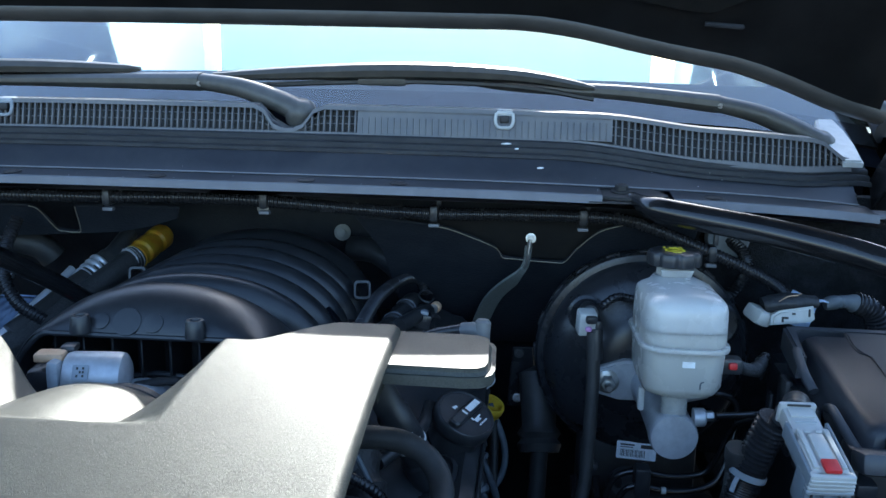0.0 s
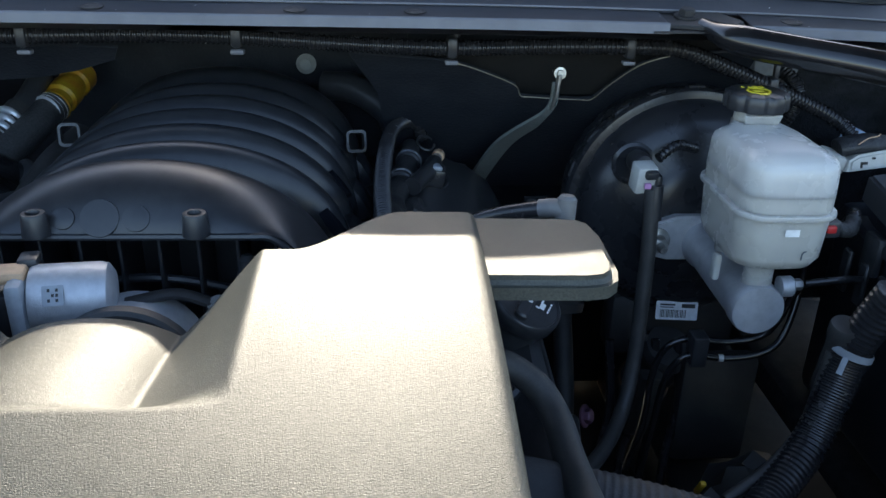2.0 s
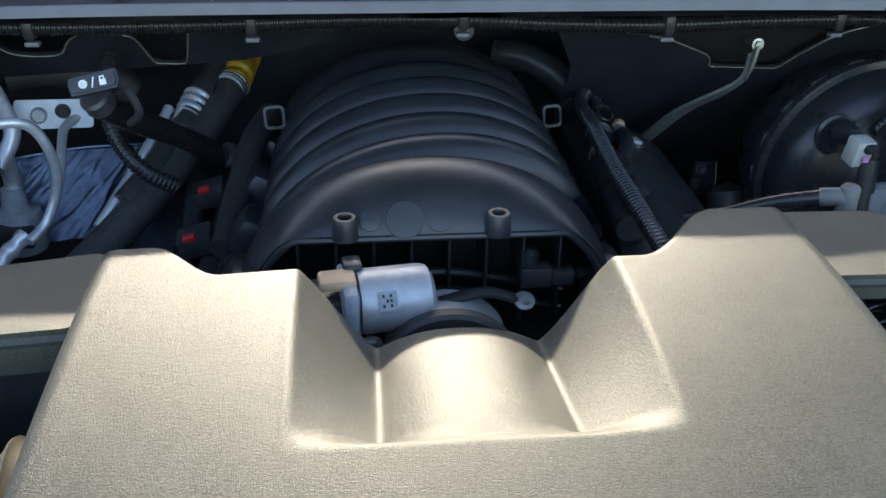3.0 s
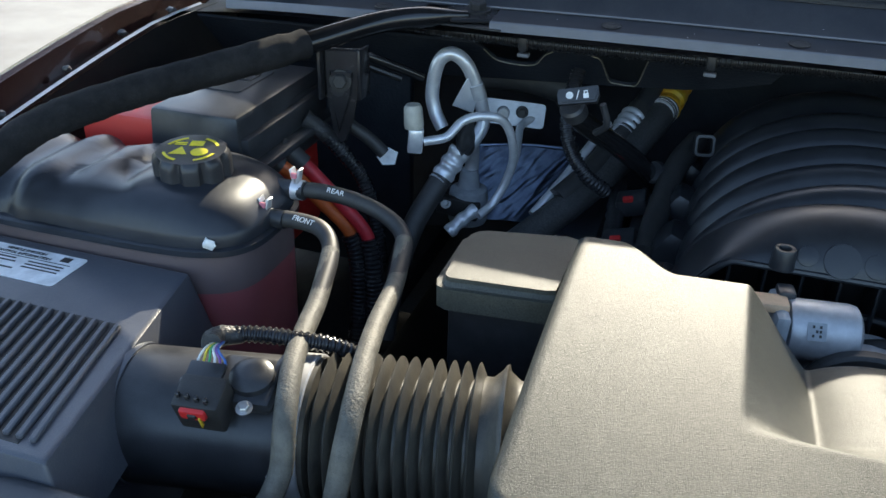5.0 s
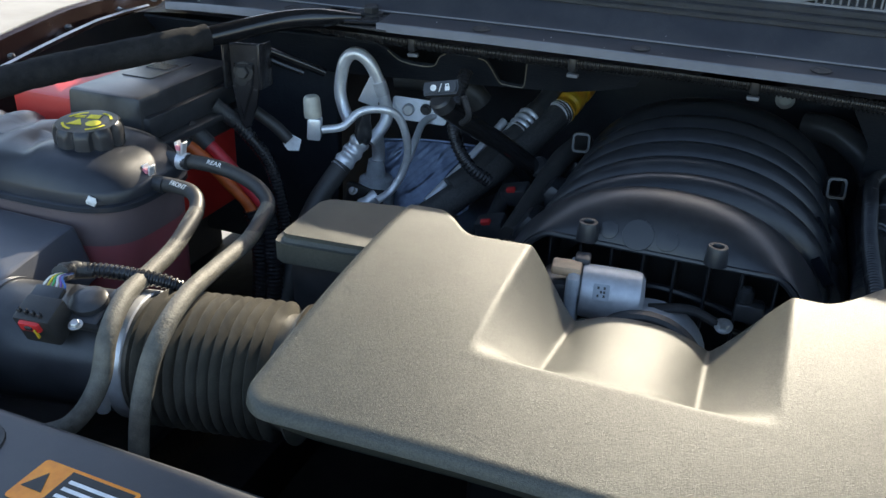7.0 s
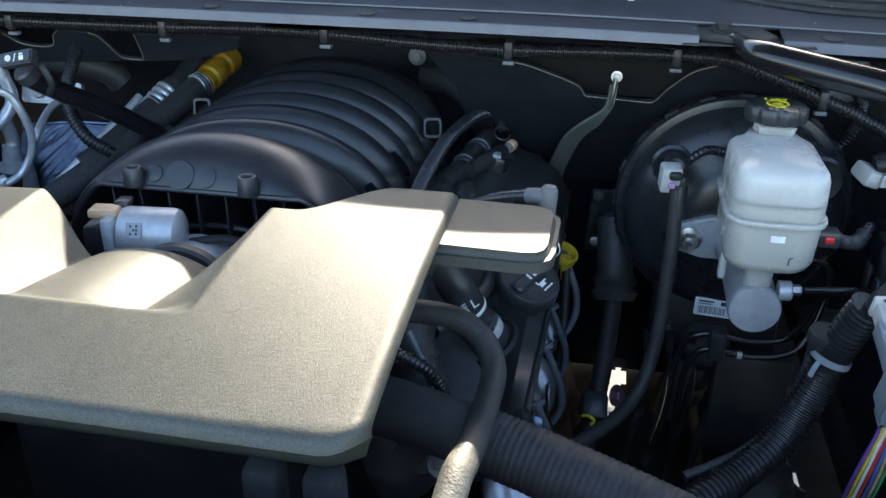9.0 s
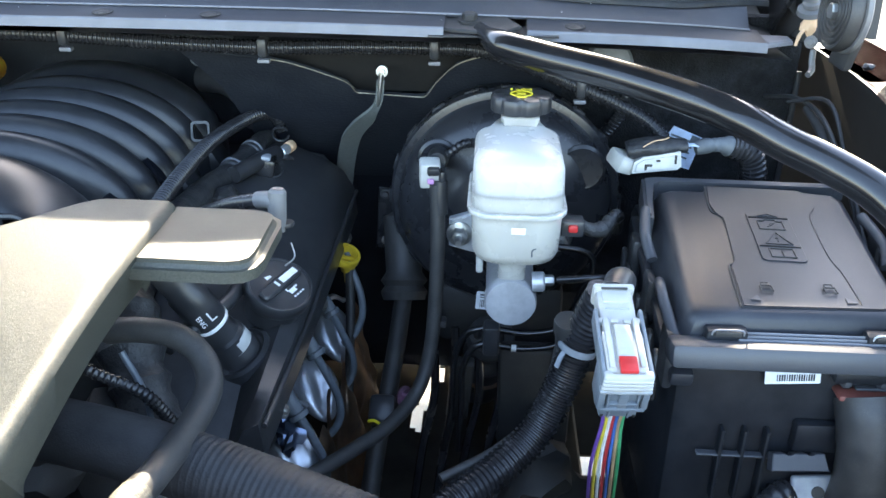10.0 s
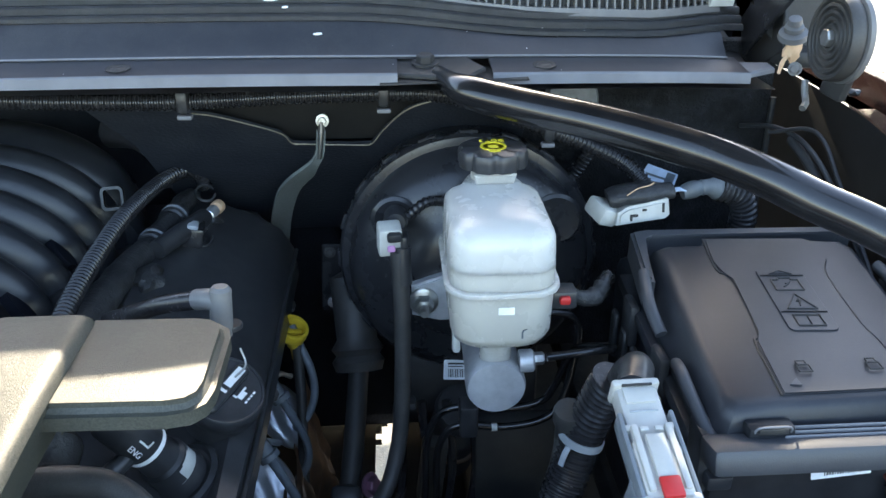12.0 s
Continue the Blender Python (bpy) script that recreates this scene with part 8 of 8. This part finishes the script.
def build_air_box():
    ab = thing("air_filter_box", (-0.76, 0.57, 1.0), "black ribbed air filter box lid", "air filter box")
    top = lambda x, y: 1.111
    def skew(bm):
        for v in bm.verts:
            v.co.x -= 0.055 * (v.co.y - 0.452) / 0.256
        return bm
    part("lid", skew(shell(-0.90, -0.588, lambda x: 0.452, lambda x: 0.708, top, 50, 40, 0.004, 0.060, under=(-0.10, -0.06))), M_BOX, ab)
    part("case", skew(rbox((-0.755, 0.58, 0.98), (0.315, 0.24, 0.20), 0.015)), M_BOX, ab)
    # Dark sheet laid on the lid gives the gaps between ribs their shade.
    part("rib_gap_shade", skew(rbox((-0.742, 0.537, 1.1095), (0.250, 0.150, 0.004), 0.001, segs=1)), M_DARK, ab)
    slat = None
    for k in range(20):
        x = -0.629 - 0.0115 * k
        if slat is None:
            bm = rbox(ab.location, (0.0052, 0.145, 0.0050), 0.0012, segs=1)
            slat = part("rib", bm, M_BOX, ab)
            ob = slat
        else:
            ob = new("rib", slat.data)
            ob.parent = ab
        ob.location = Vector((x, 0.537 + 0.003 * k / 20, 1.1128)) - ab.location
        ob.rotation_euler = (0, 0, radians(14))
    lab = thing("emission_label", (-0.81, 0.665, 1.112), "white printed vehicle emission label on the air box", "label")
    m = plane_frame((-0.812, 0.667, 1.1112), (1, 0.0, 0), (0, 1, 0))
    part("sheet", slab(rounded(0.135, 0.052, 0.004), 0.0006, m, 0), M_LABEL, lab)
    lettering("VEHICLE EMISSION", 0.0056, m @ pose(0.0, 0.020, 0.0008), M_INK, lab)
    lettering("CONTROL INFORMATION", 0.0056, m @ pose(0.0, 0.0135, 0.0008), M_INK, lab)
    rows = [(-0.030 + 0.01 * (k % 2), 0.005 - 0.0055 * k, 0.060 - 0.012 * (k % 3), 0.0018) for k in range(5)] + [(0.036, 0.004 - 0.005 * k, 0.040, 0.0016) for k in range(3)] + [(0.048, 0.018, 0.010, 0.008), (-0.058, 0.018, 0.009, 0.009), (0.0, 0.0092, 0.118, 0.0006)]
    bars(rows, m @ pose(0, 0, 0.0006), M_INK, lab)
    part("screw", lathe([(0.006, 0), (0.006, 0.004), (0.003, 0.005)], (-0.725, 0.716, 1.092), (0, 0, 1), 16), M_BLACK, ab)
    duct = thing("intake_duct", (-0.5, 0.6, 1.045), "black air intake duct with a ribbed rubber bellows", "intake duct")
    a, b = Vector((-0.640, 0.575, 1.050)), Vector((-0.27, 0.640, 1.062))
    ax = (b - a).normalized()
    part("outlet_cone", lathe([(0.061, -0.02), (0.061, 0.018), (0.059, 0.03)], a, ax, 40), M_BOX, duct)
    part("sensor_tube", lathe([(0.0575, 0.02), (0.0575, 0.170), (0.056, 0.173)], a, ax, 48), M_BLACK, duct)
    part("clamp_band", lathe([(0.0600, 0.164), (0.0612, 0.165), (0.0612, 0.179), (0.0600, 0.180)], a, ax, 48), M_ALUP, duct, "bright metal hose clamp")
    part("clamp_screw", lathe([(0.005, -0.012), (0.006, -0.010), (0.006, 0.012)], a + ax * 0.172 + Vector((0.0, -0.062, -0.012)), (0.0, 0.2, 1), 14), M_ALUP, duct)
    prof = [(0.0590, 0.174), (0.0590, 0.184)]
    s = 0.184
    for k in range(12):
        prof += [(0.0500, s + 0.0022), (0.0500, s + 0.0042), (0.0638, s + 0.0067), (0.0650, s + 0.0075), (0.0638, s + 0.0083)]
        s += 0.0107
    prof += [(0.0540, s + 0.002), (0.0540, s + 0.008), (0.0600, s + 0.015), (0.0645, s + 0.018), (0.0650, s + 0.020), (0.0600, s + 0.021), (0.0525, s + 0.030), (0.0525, s + 0.09)]
    part("bellows", lathe(prof, a, ax, 56), M_BELLOWS, duct, "dusty ribbed rubber bellows, lightened for sun", angle=50)
    mf = thing("air_flow_sensor", (-0.490, 0.564, 1.138), "black air flow sensor with a red locking tab", "sensor")
    part("base", rbox((-0.502, 0.572, 1.116), (0.050, 0.045, 0.014), 0.005, (16, 0, 8)), M_BLACK, mf)
    part("plug", rbox((-0.519, 0.540, 1.117), (0.036, 0.028, 0.034), 0.003, (22, 0, 8)), M_DARK, mf)
    part("red_tab", rbox((-0.518, 0.5245, 1.121), (0.020, 0.009, 0.011), 0.002, (22, 0, 8)), M_RED, mf)
    part("tab_slot", rbox((-0.517, 0.5205, 1.1205), (0.007, 0.004, 0.005), 0.001, (22, 0, 8), 1), M_DARK, mf)
    part("marker_line", rbox((-0.512, 0.5230, 1.114), (0.0015, 0.003, 0.012), 0.0005, (22, 0, 8), 1), M_YELLOW, mf)
    part("sensor_cap", lathe([(0.017, 0), (0.017, 0.008), (0.013, 0.011), (0.006, 0.012)], (-0.497, 0.572, 1.120), (0.05, -0.25, 0.96), 24), M_BLACK, mf)
    for k in range(4):
        part("plug_rib", rbox((-0.531 + 0.0075 * k, 0.5275, 1.128), (0.003, 0.004, 0.014), 0.0008, (22, 0, 8), 1), M_CONDUIT, mf)
    part("plug_collar", rbox((-0.521, 0.545, 1.124), (0.037, 0.010, 0.022), 0.003, (22, 0, 8)), M_CONDUIT, mf)
    part("plug_comb", rbox((-0.523, 0.551, 1.136), (0.028, 0.016, 0.005), 0.001, (22, 0, 8)), M_BLACK, mf)
    for k in range(6):
        p = Vector((-0.534 + 0.0045 * k, 0.556, 1.136))
        part("wire", tube([p, p + Vector((-0.001, 0.006, 0.004)), Vector((-0.535 + 0.002 * k, 0.572, 1.142)), Vector((-0.538 + 0.001 * k, 0.592, 1.134))], 0.0010, 6, 0.005), M_WIRES[(2, 1, 6, 2, 0, 4)[k]], mf)
    part("tape", tube([(-0.538, 0.582, 1.138), (-0.545, 0.602, 1.130), (-0.532, 0.615, 1.126)], 0.0075, 10, 0.004, wobble=0.3), M_TAPE, mf)
    part("loom", tube([(-0.540, 0.610, 1.128), (-0.522, 0.620, 1.126), (-0.490, 0.628, 1.124), (-0.460, 0.640, 1.116), (-0.430, 0.66, 1.09), (-0.41, 0.69, 1.05)], 0.0075, 12, corr=(0.0052, 0.0014)), M_CONDUIT, mf)
    bolt((-0.489, 0.544, 1.117), (0.1, -0.3, 0.95), 0.0042, mf, M_STEEL)
    part("clip_arm", rbox((-0.484, 0.588, 1.120), (0.010, 0.045, 0.014), 0.003, (18, 0, -20)), M_BLACK, mf)


def build_ac():
    ac = thing("ac_pipes", (-0.52, 1.2, 1.1), "bare aluminium air conditioning pipes with a loop", "ac pipes")
    part("loop_pipe", tube([(-0.548, 1.170, 1.108), (-0.560, 1.174, 1.128), (-0.566, 1.177, 1.154), (-0.559, 1.180, 1.195), (-0.542, 1.183, 1.2085), (-0.523, 1.188, 1.196), (-0.509, 1.194, 1.164), (-0.500, 1.198, 1.130), (-0.498, 1.194, 1.110), (-0.505, 1.185, 1.094), (-0.514, 1.170, 1.080)], 0.0094, 18, 0.005), M_ALUP, ac)
    part("pipe_tab", slab([(-0.018, -0.014), (0.012, -0.020), (0.014, 0.012), (-0.004, 0.030), (-0.012, 0.006)], 0.003, plane_frame((-0.519, 1.186, 1.150), (0.95, 0.3, -0.15), (0.1, 0, 1)), 0.001), M_ALUP, ac)
    part("pipe_band", tube([(-0.5105, 1.193, 1.168), (-0.505, 1.196, 1.148)], 0.0112, 18, 0.003), M_ALU, ac)
    part("thin_pipe", tube([(-0.541, 1.075, 1.124), (-0.516, 1.085, 1.129), (-0.507, 1.095, 1.138), (-0.500, 1.105, 1.146), (-0.485, 1.115, 1.151), (-0.462, 1.125, 1.150), (-0.450, 1.135, 1.138), (-0.442, 1.14, 1.115), (-0.442, 1.15, 1.084), (-0.449, 1.155, 1.057), (-0.457, 1.15, 1.035), (-0.466, 1.14, 1.019), (-0.478, 1.12, 1.010)], 0.0058, 12, 0.005), M_ALUP, ac)
    part("thin_pipe_two", tube([(-0.440, 1.262, 1.108), (-0.453, 1.235, 1.102), (-0.448, 1.20, 1.095), (-0.444, 1.172, 1.081), (-0.446, 1.160, 1.066)], 0.0055, 12, 0.006), M_ALUP, ac)
    part("service_port", rbox((-0.551, 1.072, 1.126), (0.019, 0.019, 0.032), 0.003, (0, 4, 20)), M_ALUP, ac)
    part("port_cap", lathe([(0.012, 0), (0.0125, 0.006), (0.0115, 0.026), (0.009, 0.030), (0.0, 0.030)], (-0.553, 1.072, 1.142), (-0.06, 0, 1), 18), M_CLEARCAP, ac, "cloudy plastic port cap")
    part("hose_crimp", tube([(-0.508, 1.13, 1.097), (-0.520, 1.118, 1.076), (-0.529, 1.10, 1.060)], lambda s: 0.0145 + 0.0012 * math.sin(s * 19), 18, 0.002), M_ALUP, ac)
    part("hose", tube([(-0.526, 1.105, 1.064), (-0.536, 1.085, 1.042), (-0.549, 1.06, 1.010), (-0.560, 1.02, 0.95), (-0.56, 0.98, 0.88)], 0.0145, 16, 0.008), M_RUBBER, ac)
    part("elastic_clamp", lump((-0.499, 1.120, 1.122), (0.012, 0.014, 0.028), 6, 0.35), M_BLACK, ac)
    part("low_crimp", tube([(-0.485, 1.135, 1.012), (-0.50, 1.12, 1.0), (-0.515, 1.105, 0.985)], lambda s: 0.0095 + 0.001 * math.sin(s * 16), 14, 0.002), M_ALUP, ac)
    ev = thing("expansion_block", (-0.47, 1.28, 1.09), "cast aluminium expansion block on the firewall", "expansion valve")
    m = plane_frame((-0.474, 1.268, 1.107), (0.92, 0.30, -0.10), (0.05, 0.35, 0.93)) @ Matrix.Scale(0.82, 4)
    part("block", slab(rounded(0.105, 0.042, 0.006), 0.030, m, 0.003, 2), M_ALU, ev)
    part("boss", lathe([(0.009, 0), (0.009, 0.008), (0.007, 0.010)], m @ Vector((-0.02, 0.0, 0.03)), (0.2, -0.9, 0.1), 20), M_ALU, ev)
    bolt(m @ Vector((0.012, 0.004, 0.031)), (0.2, -0.9, 0.1), 0.0060, ev, M_DARK)
    part("top_case", tube([(-0.53, 1.30, 1.148), (-0.48, 1.31, 1.150), (-0.42, 1.33, 1.133), (-0.40, 1.34, 1.11)], 0.022, 16, 0.01), M_RUBBER, ev)
    fo = thing("foil_shield", (-0.46, 1.29, 1.0), "crinkled bright foil heat shield", "heat shield")
    bm = bmesh.new()
    rows = []
    for v in span(0, 1, 60):
        row = []
        for u in span(0, 1, 80):
            p = Vector((-0.530 + 0.150 * u, 1.25 + 0.05 * u - 0.05 * (1 - v), 0.955 + 0.10 * v + 0.004 * math.sin(u * 5)))
            q = Vector(((p.x + p.z) * 11, (p.z - p.x) * 62, 0.3))
            k = (1 - abs(noise.noise(q))) ** 4 * 0.0013 + (1 - abs(noise.noise(q * 2.1 + Vector((7, 3, 0))))) ** 4 * 0.0008
            row.append(bm.verts.new(p + Vector((0, -1, 0.3)) * k))
        rows.append(row)
    for a, b in zip(rows, rows[1:]):
        for i in range(80):
            bm.faces.new((a[i], a[i + 1], b[i + 1], b[i]))
    bmesh.ops.solidify(bm, geom=bm.faces[:], thickness=0.001)
    part("sheet", bm, M_FOIL, fo, angle=70)
    part("folded_edge", tube([(-0.530, 1.248, 1.057), (-0.455, 1.272, 1.060), (-0.382, 1.298, 1.053)], 0.0025, 8, 0.01), M_FOIL, fo)
    cn = thing("canister", (-0.50, 1.19, 0.98), "dull metal canister below the pipes", "canister")
    part("body", lathe([(0.026, 0), (0.028, 0.004), (0.028, 0.04), (0.026, 0.05), (0.016, 0.054), (0.012, 0.08)], (-0.513, 1.19, 0.965), (0, 0, 1), 26), M_GREY, cn)
    part("neck_pipe", tube([(-0.511, 1.19, 1.03), (-0.511, 1.195, 1.055), (-0.509, 1.185, 1.085)], 0.010, 14, 0.005), M_ALU, cn)
    part("bracket", rbox((-0.520, 1.165, 0.995), (0.060, 0.012, 0.028), 0.003, (0, 8, 6)), M_DARK, cn)
    bolt((-0.536, 1.157, 1.002), (0, -0.8, 0.5), 0.005, cn, M_STEEL)
    tg = thing("torn_tag", (-0.575, 1.085, 1.10), "torn white paper tag on a wire", "tag")
    part("paper", slab([(-0.012, -0.008), (0.0, -0.013), (0.013, -0.004), (0.008, 0.012), (-0.006, 0.011)], 0.0008, plane_frame((-0.590, 1.075, 1.096), (0.8, 0.2, -0.5), (0.4, 0.2, 0.8)), 0), M_LABEL, tg)
    part("wire", tube([(-0.64, 1.06, 1.14), (-0.615, 1.07, 1.12), (-0.595, 1.075, 1.10)], 0.009, 10, 0.008), M_RUBBER, tg)


def build_trans_dipstick():
    td = thing("transmission_dipstick", (-0.34, 1.04, 1.2), "black locking dipstick handle with white symbols", "dipstick")
    m = plane_frame((-0.345, 1.030, 1.222), (0.95, 0.12, 0.20), (-0.10, 0.45, 0.87)) @ Matrix.Scale(0.74, 4)
    part("handle", slab([(-0.030, -0.010), (0.026, -0.012), (0.031, -0.002), (0.030, 0.012), (-0.028, 0.012), (-0.031, 0.004)], 0.020, m @ pose(0, 0, -0.01), 0.003, 2), M_BLACK, td)
    ring = lathe([(0.0040, 0), (0.0040, 0.0006), (0.0027, 0.0006), (0.0027, 0)], m @ Vector((-0.012, 0.001, 0.0102)), m.to_3x3() @ Vector((0, 0, 1)), 20)
    part("ring_symbol", ring, M_WPRINT, td)
    bars([(0.012, -0.002, 0.008, 0.007)], m @ pose(0, 0, 0.0101), M_WPRINT, td, "padlock_symbol")
    part("slash", slab([(-0.003, -0.006), (-0.0015, -0.006), (0.003, 0.007), (0.0015, 0.007)], 0.0005, m @ pose(0, 0, 0.0101), 0), M_WPRINT, td)
    part("bow", slab([(0.009, 0.0015), (0.0105, 0.0015), (0.0105, 0.0045), (0.0135, 0.0045), (0.0135, 0.0015), (0.015, 0.0015), (0.015, 0.006), (0.009, 0.006)], 0.0005, m @ pose(0, 0, 0.0101), 0), M_WPRINT, td)
    part("latch_arm", tube([(-0.318, 1.035, 1.215), (-0.312, 1.04, 1.19), (-0.325, 1.05, 1.175)], 0.004, 8, 0.004), M_BLACK, td)
    part("collar", lathe([(0.015, 0), (0.015, 0.014), (0.012, 0.017)], (-0.350, 1.055, 1.192), (-0.25, -0.55, 0.75), 20), M_BLACK, td)
    part("tube", tube([(-0.353, 1.050, 1.195), (-0.335, 1.09, 1.165), (-0.30, 1.16, 1.115), (-0.272, 1.215, 1.068), (-0.252, 1.25, 1.03)], 0.0135, 14, 0.01), M_TUBE, td)
    part("tube_lip", lathe([(0.013, -0.004), (0.016, 0), (0.013, 0.004)], (-0.262, 1.215, 1.07), (0.4, 0.7, -0.5), 20), M_BLACK, td)
    lm = thing("firewall_loom", (-0.37, 1.15, 1.13), "black corrugated loom hanging behind the dipstick", "wiring loom")
    part("loom", tube([(-0.375, 1.20, 1.20), (-0.378, 1.17, 1.16), (-0.37, 1.15, 1.12), (-0.345, 1.14, 1.085), (-0.315, 1.15, 1.06)], 0.010, 14, corr=(0.0055, 0.0014)), M_CONDUIT, lm)


def build_heater_hoses():
    hh = thing("heater_hose", (-0.33, 1.28, 1.05), "thick braided heater hose with a yellow connector", "hose", "heater hoses")
    part("sleeve", tube([(-0.268, 1.36, 1.113), (-0.285, 1.31, 1.093), (-0.315, 1.25, 1.065), (-0.355, 1.19, 1.03), (-0.41, 1.12, 0.99), (-0.47, 1.05, 0.95)], 0.021, 20, 0.006), M_SLEEVE, hh)
    part("crimp", tube([(-0.268, 1.360, 1.1125), (-0.272, 1.350, 1.109), (-0.275, 1.34, 1.108)], lambda s: 0.0205 + 0.0015 * math.sin(s * 16), 20, 0.003), M_ALUP, hh)
    part("quick_connector", tube([(-0.255, 1.45, 1.135), (-0.262, 1.40, 1.123), (-0.268, 1.358, 1.112)], lambda s: 0.018 + 0.004 * (abs(math.sin(s * 7)) > 0.5), 20, 0.004), M_AMBER, hh, "amber yellow quick connector")
    part("connector_tail", tube([(-0.276, 1.40, 1.12), (-0.288, 1.38, 1.095), (-0.294, 1.365, 1.075)], 0.010, 12, 0.005), M_YELLOW, hh)
    h2 = thing("heater_hose", (-0.31, 1.26, 1.1), "black heater hose with a ribbed metal ring", "hose", "heater hoses")
    part("hose", tube([(-0.302, 1.33, 1.116), (-0.318, 1.285, 1.094), (-0.345, 1.22, 1.060), (-0.38, 1.17, 1.03)], 0.0165, 18, 0.006), M_RUBBER, h2)
    part("ring", tube([(-0.308, 1.315, 1.110), (-0.314, 1.298, 1.101), (-0.319, 1.284, 1.093)], lambda s: 0.0175 + 0.0012 * math.sin(s * 20), 18, 0.002), M_ALUP, h2)
    part("fitting", tube([(-0.285, 1.38, 1.15), (-0.297, 1.345, 1.124), (-0.303, 1.33, 1.116)], 0.014, 14, 0.006), M_BLACK, h2)
    for dx in (0.0, 0.018):
        p = thing("steel_line", (-0.36 + dx, 1.25, 1.08), "bare steel coolant line", "pipe", "steel lines")
        part("pipe", tube([(-0.340 + dx, 1.285, 1.106), (-0.348 + dx, 1.265, 1.093), (-0.375 + dx, 1.21, 1.055), (-0.41 + dx, 1.15, 1.01)], 0.0065, 12, 0.008), M_ALUP, p)
    inj = thing("injector_rail", (-0.255, 1.08, 1.02), "black fuel rail and plugs beside the manifold", "fuel rail")
    part("rail", rbox((-0.268, 1.10, 1.0), (0.028, 0.40, 0.028), 0.008), M_BLACK, inj)
    for y, z in ((1.185, 1.038), (1.075, 1.033)):
        part("plug", rbox((-0.283, y, z - 0.004), (0.040, 0.030, 0.026), 0.004, (10, -15, 0)), M_BLACK, inj)
        part("red_lock", rbox((-0.288, y - 0.013, z + 0.006), (0.014, 0.008, 0.008), 0.002, (20, -15, 0)), M_RED, inj, "red connector lock")
        part("lead", tube([(-0.262, y, z), (-0.245, y + 0.004, z + 0.008), (-0.235, y - 0.01, z + 0.004)], 0.007, 10, 0.005), M_TAPE, inj)
        part("ring", lathe([(0.010, -0.003), (0.0105, 0), (0.010, 0.003)], (-0.246, y - 0.008, z + 0.002), (0.5, -0.6, 0.4), 18), M_GREY, inj)
    part("loom", tube([(-0.31, 1.25, 1.03), (-0.30, 1.13, 1.01), (-0.30, 1.0, 0.99), (-0.29, 0.90, 0.97)], 0.012, 12, 0.01, wobble=0.2), M_TAPE, inj)
    part("side_hose", tube([(-0.215, 1.30, 1.09), (-0.235, 1.24, 1.075), (-0.245, 1.16, 1.05), (-0.25, 1.05, 1.03)], 0.016, 14, 0.01), M_RUBBER, inj)
    lv = thing("valve_cover", (-0.38, 1.0, 0.95), "black plastic valve cover low beside the engine", "valve cover")
    part("shell", rbox((-0.36, 1.05, 0.92), (0.16, 0.52, 0.09), 0.025, (0, -35, 0)), M_BLACK, lv)


build_coolant_tank()
build_battery()
build_air_box()
build_ac()
build_trans_dipstick()
build_heater_hoses()
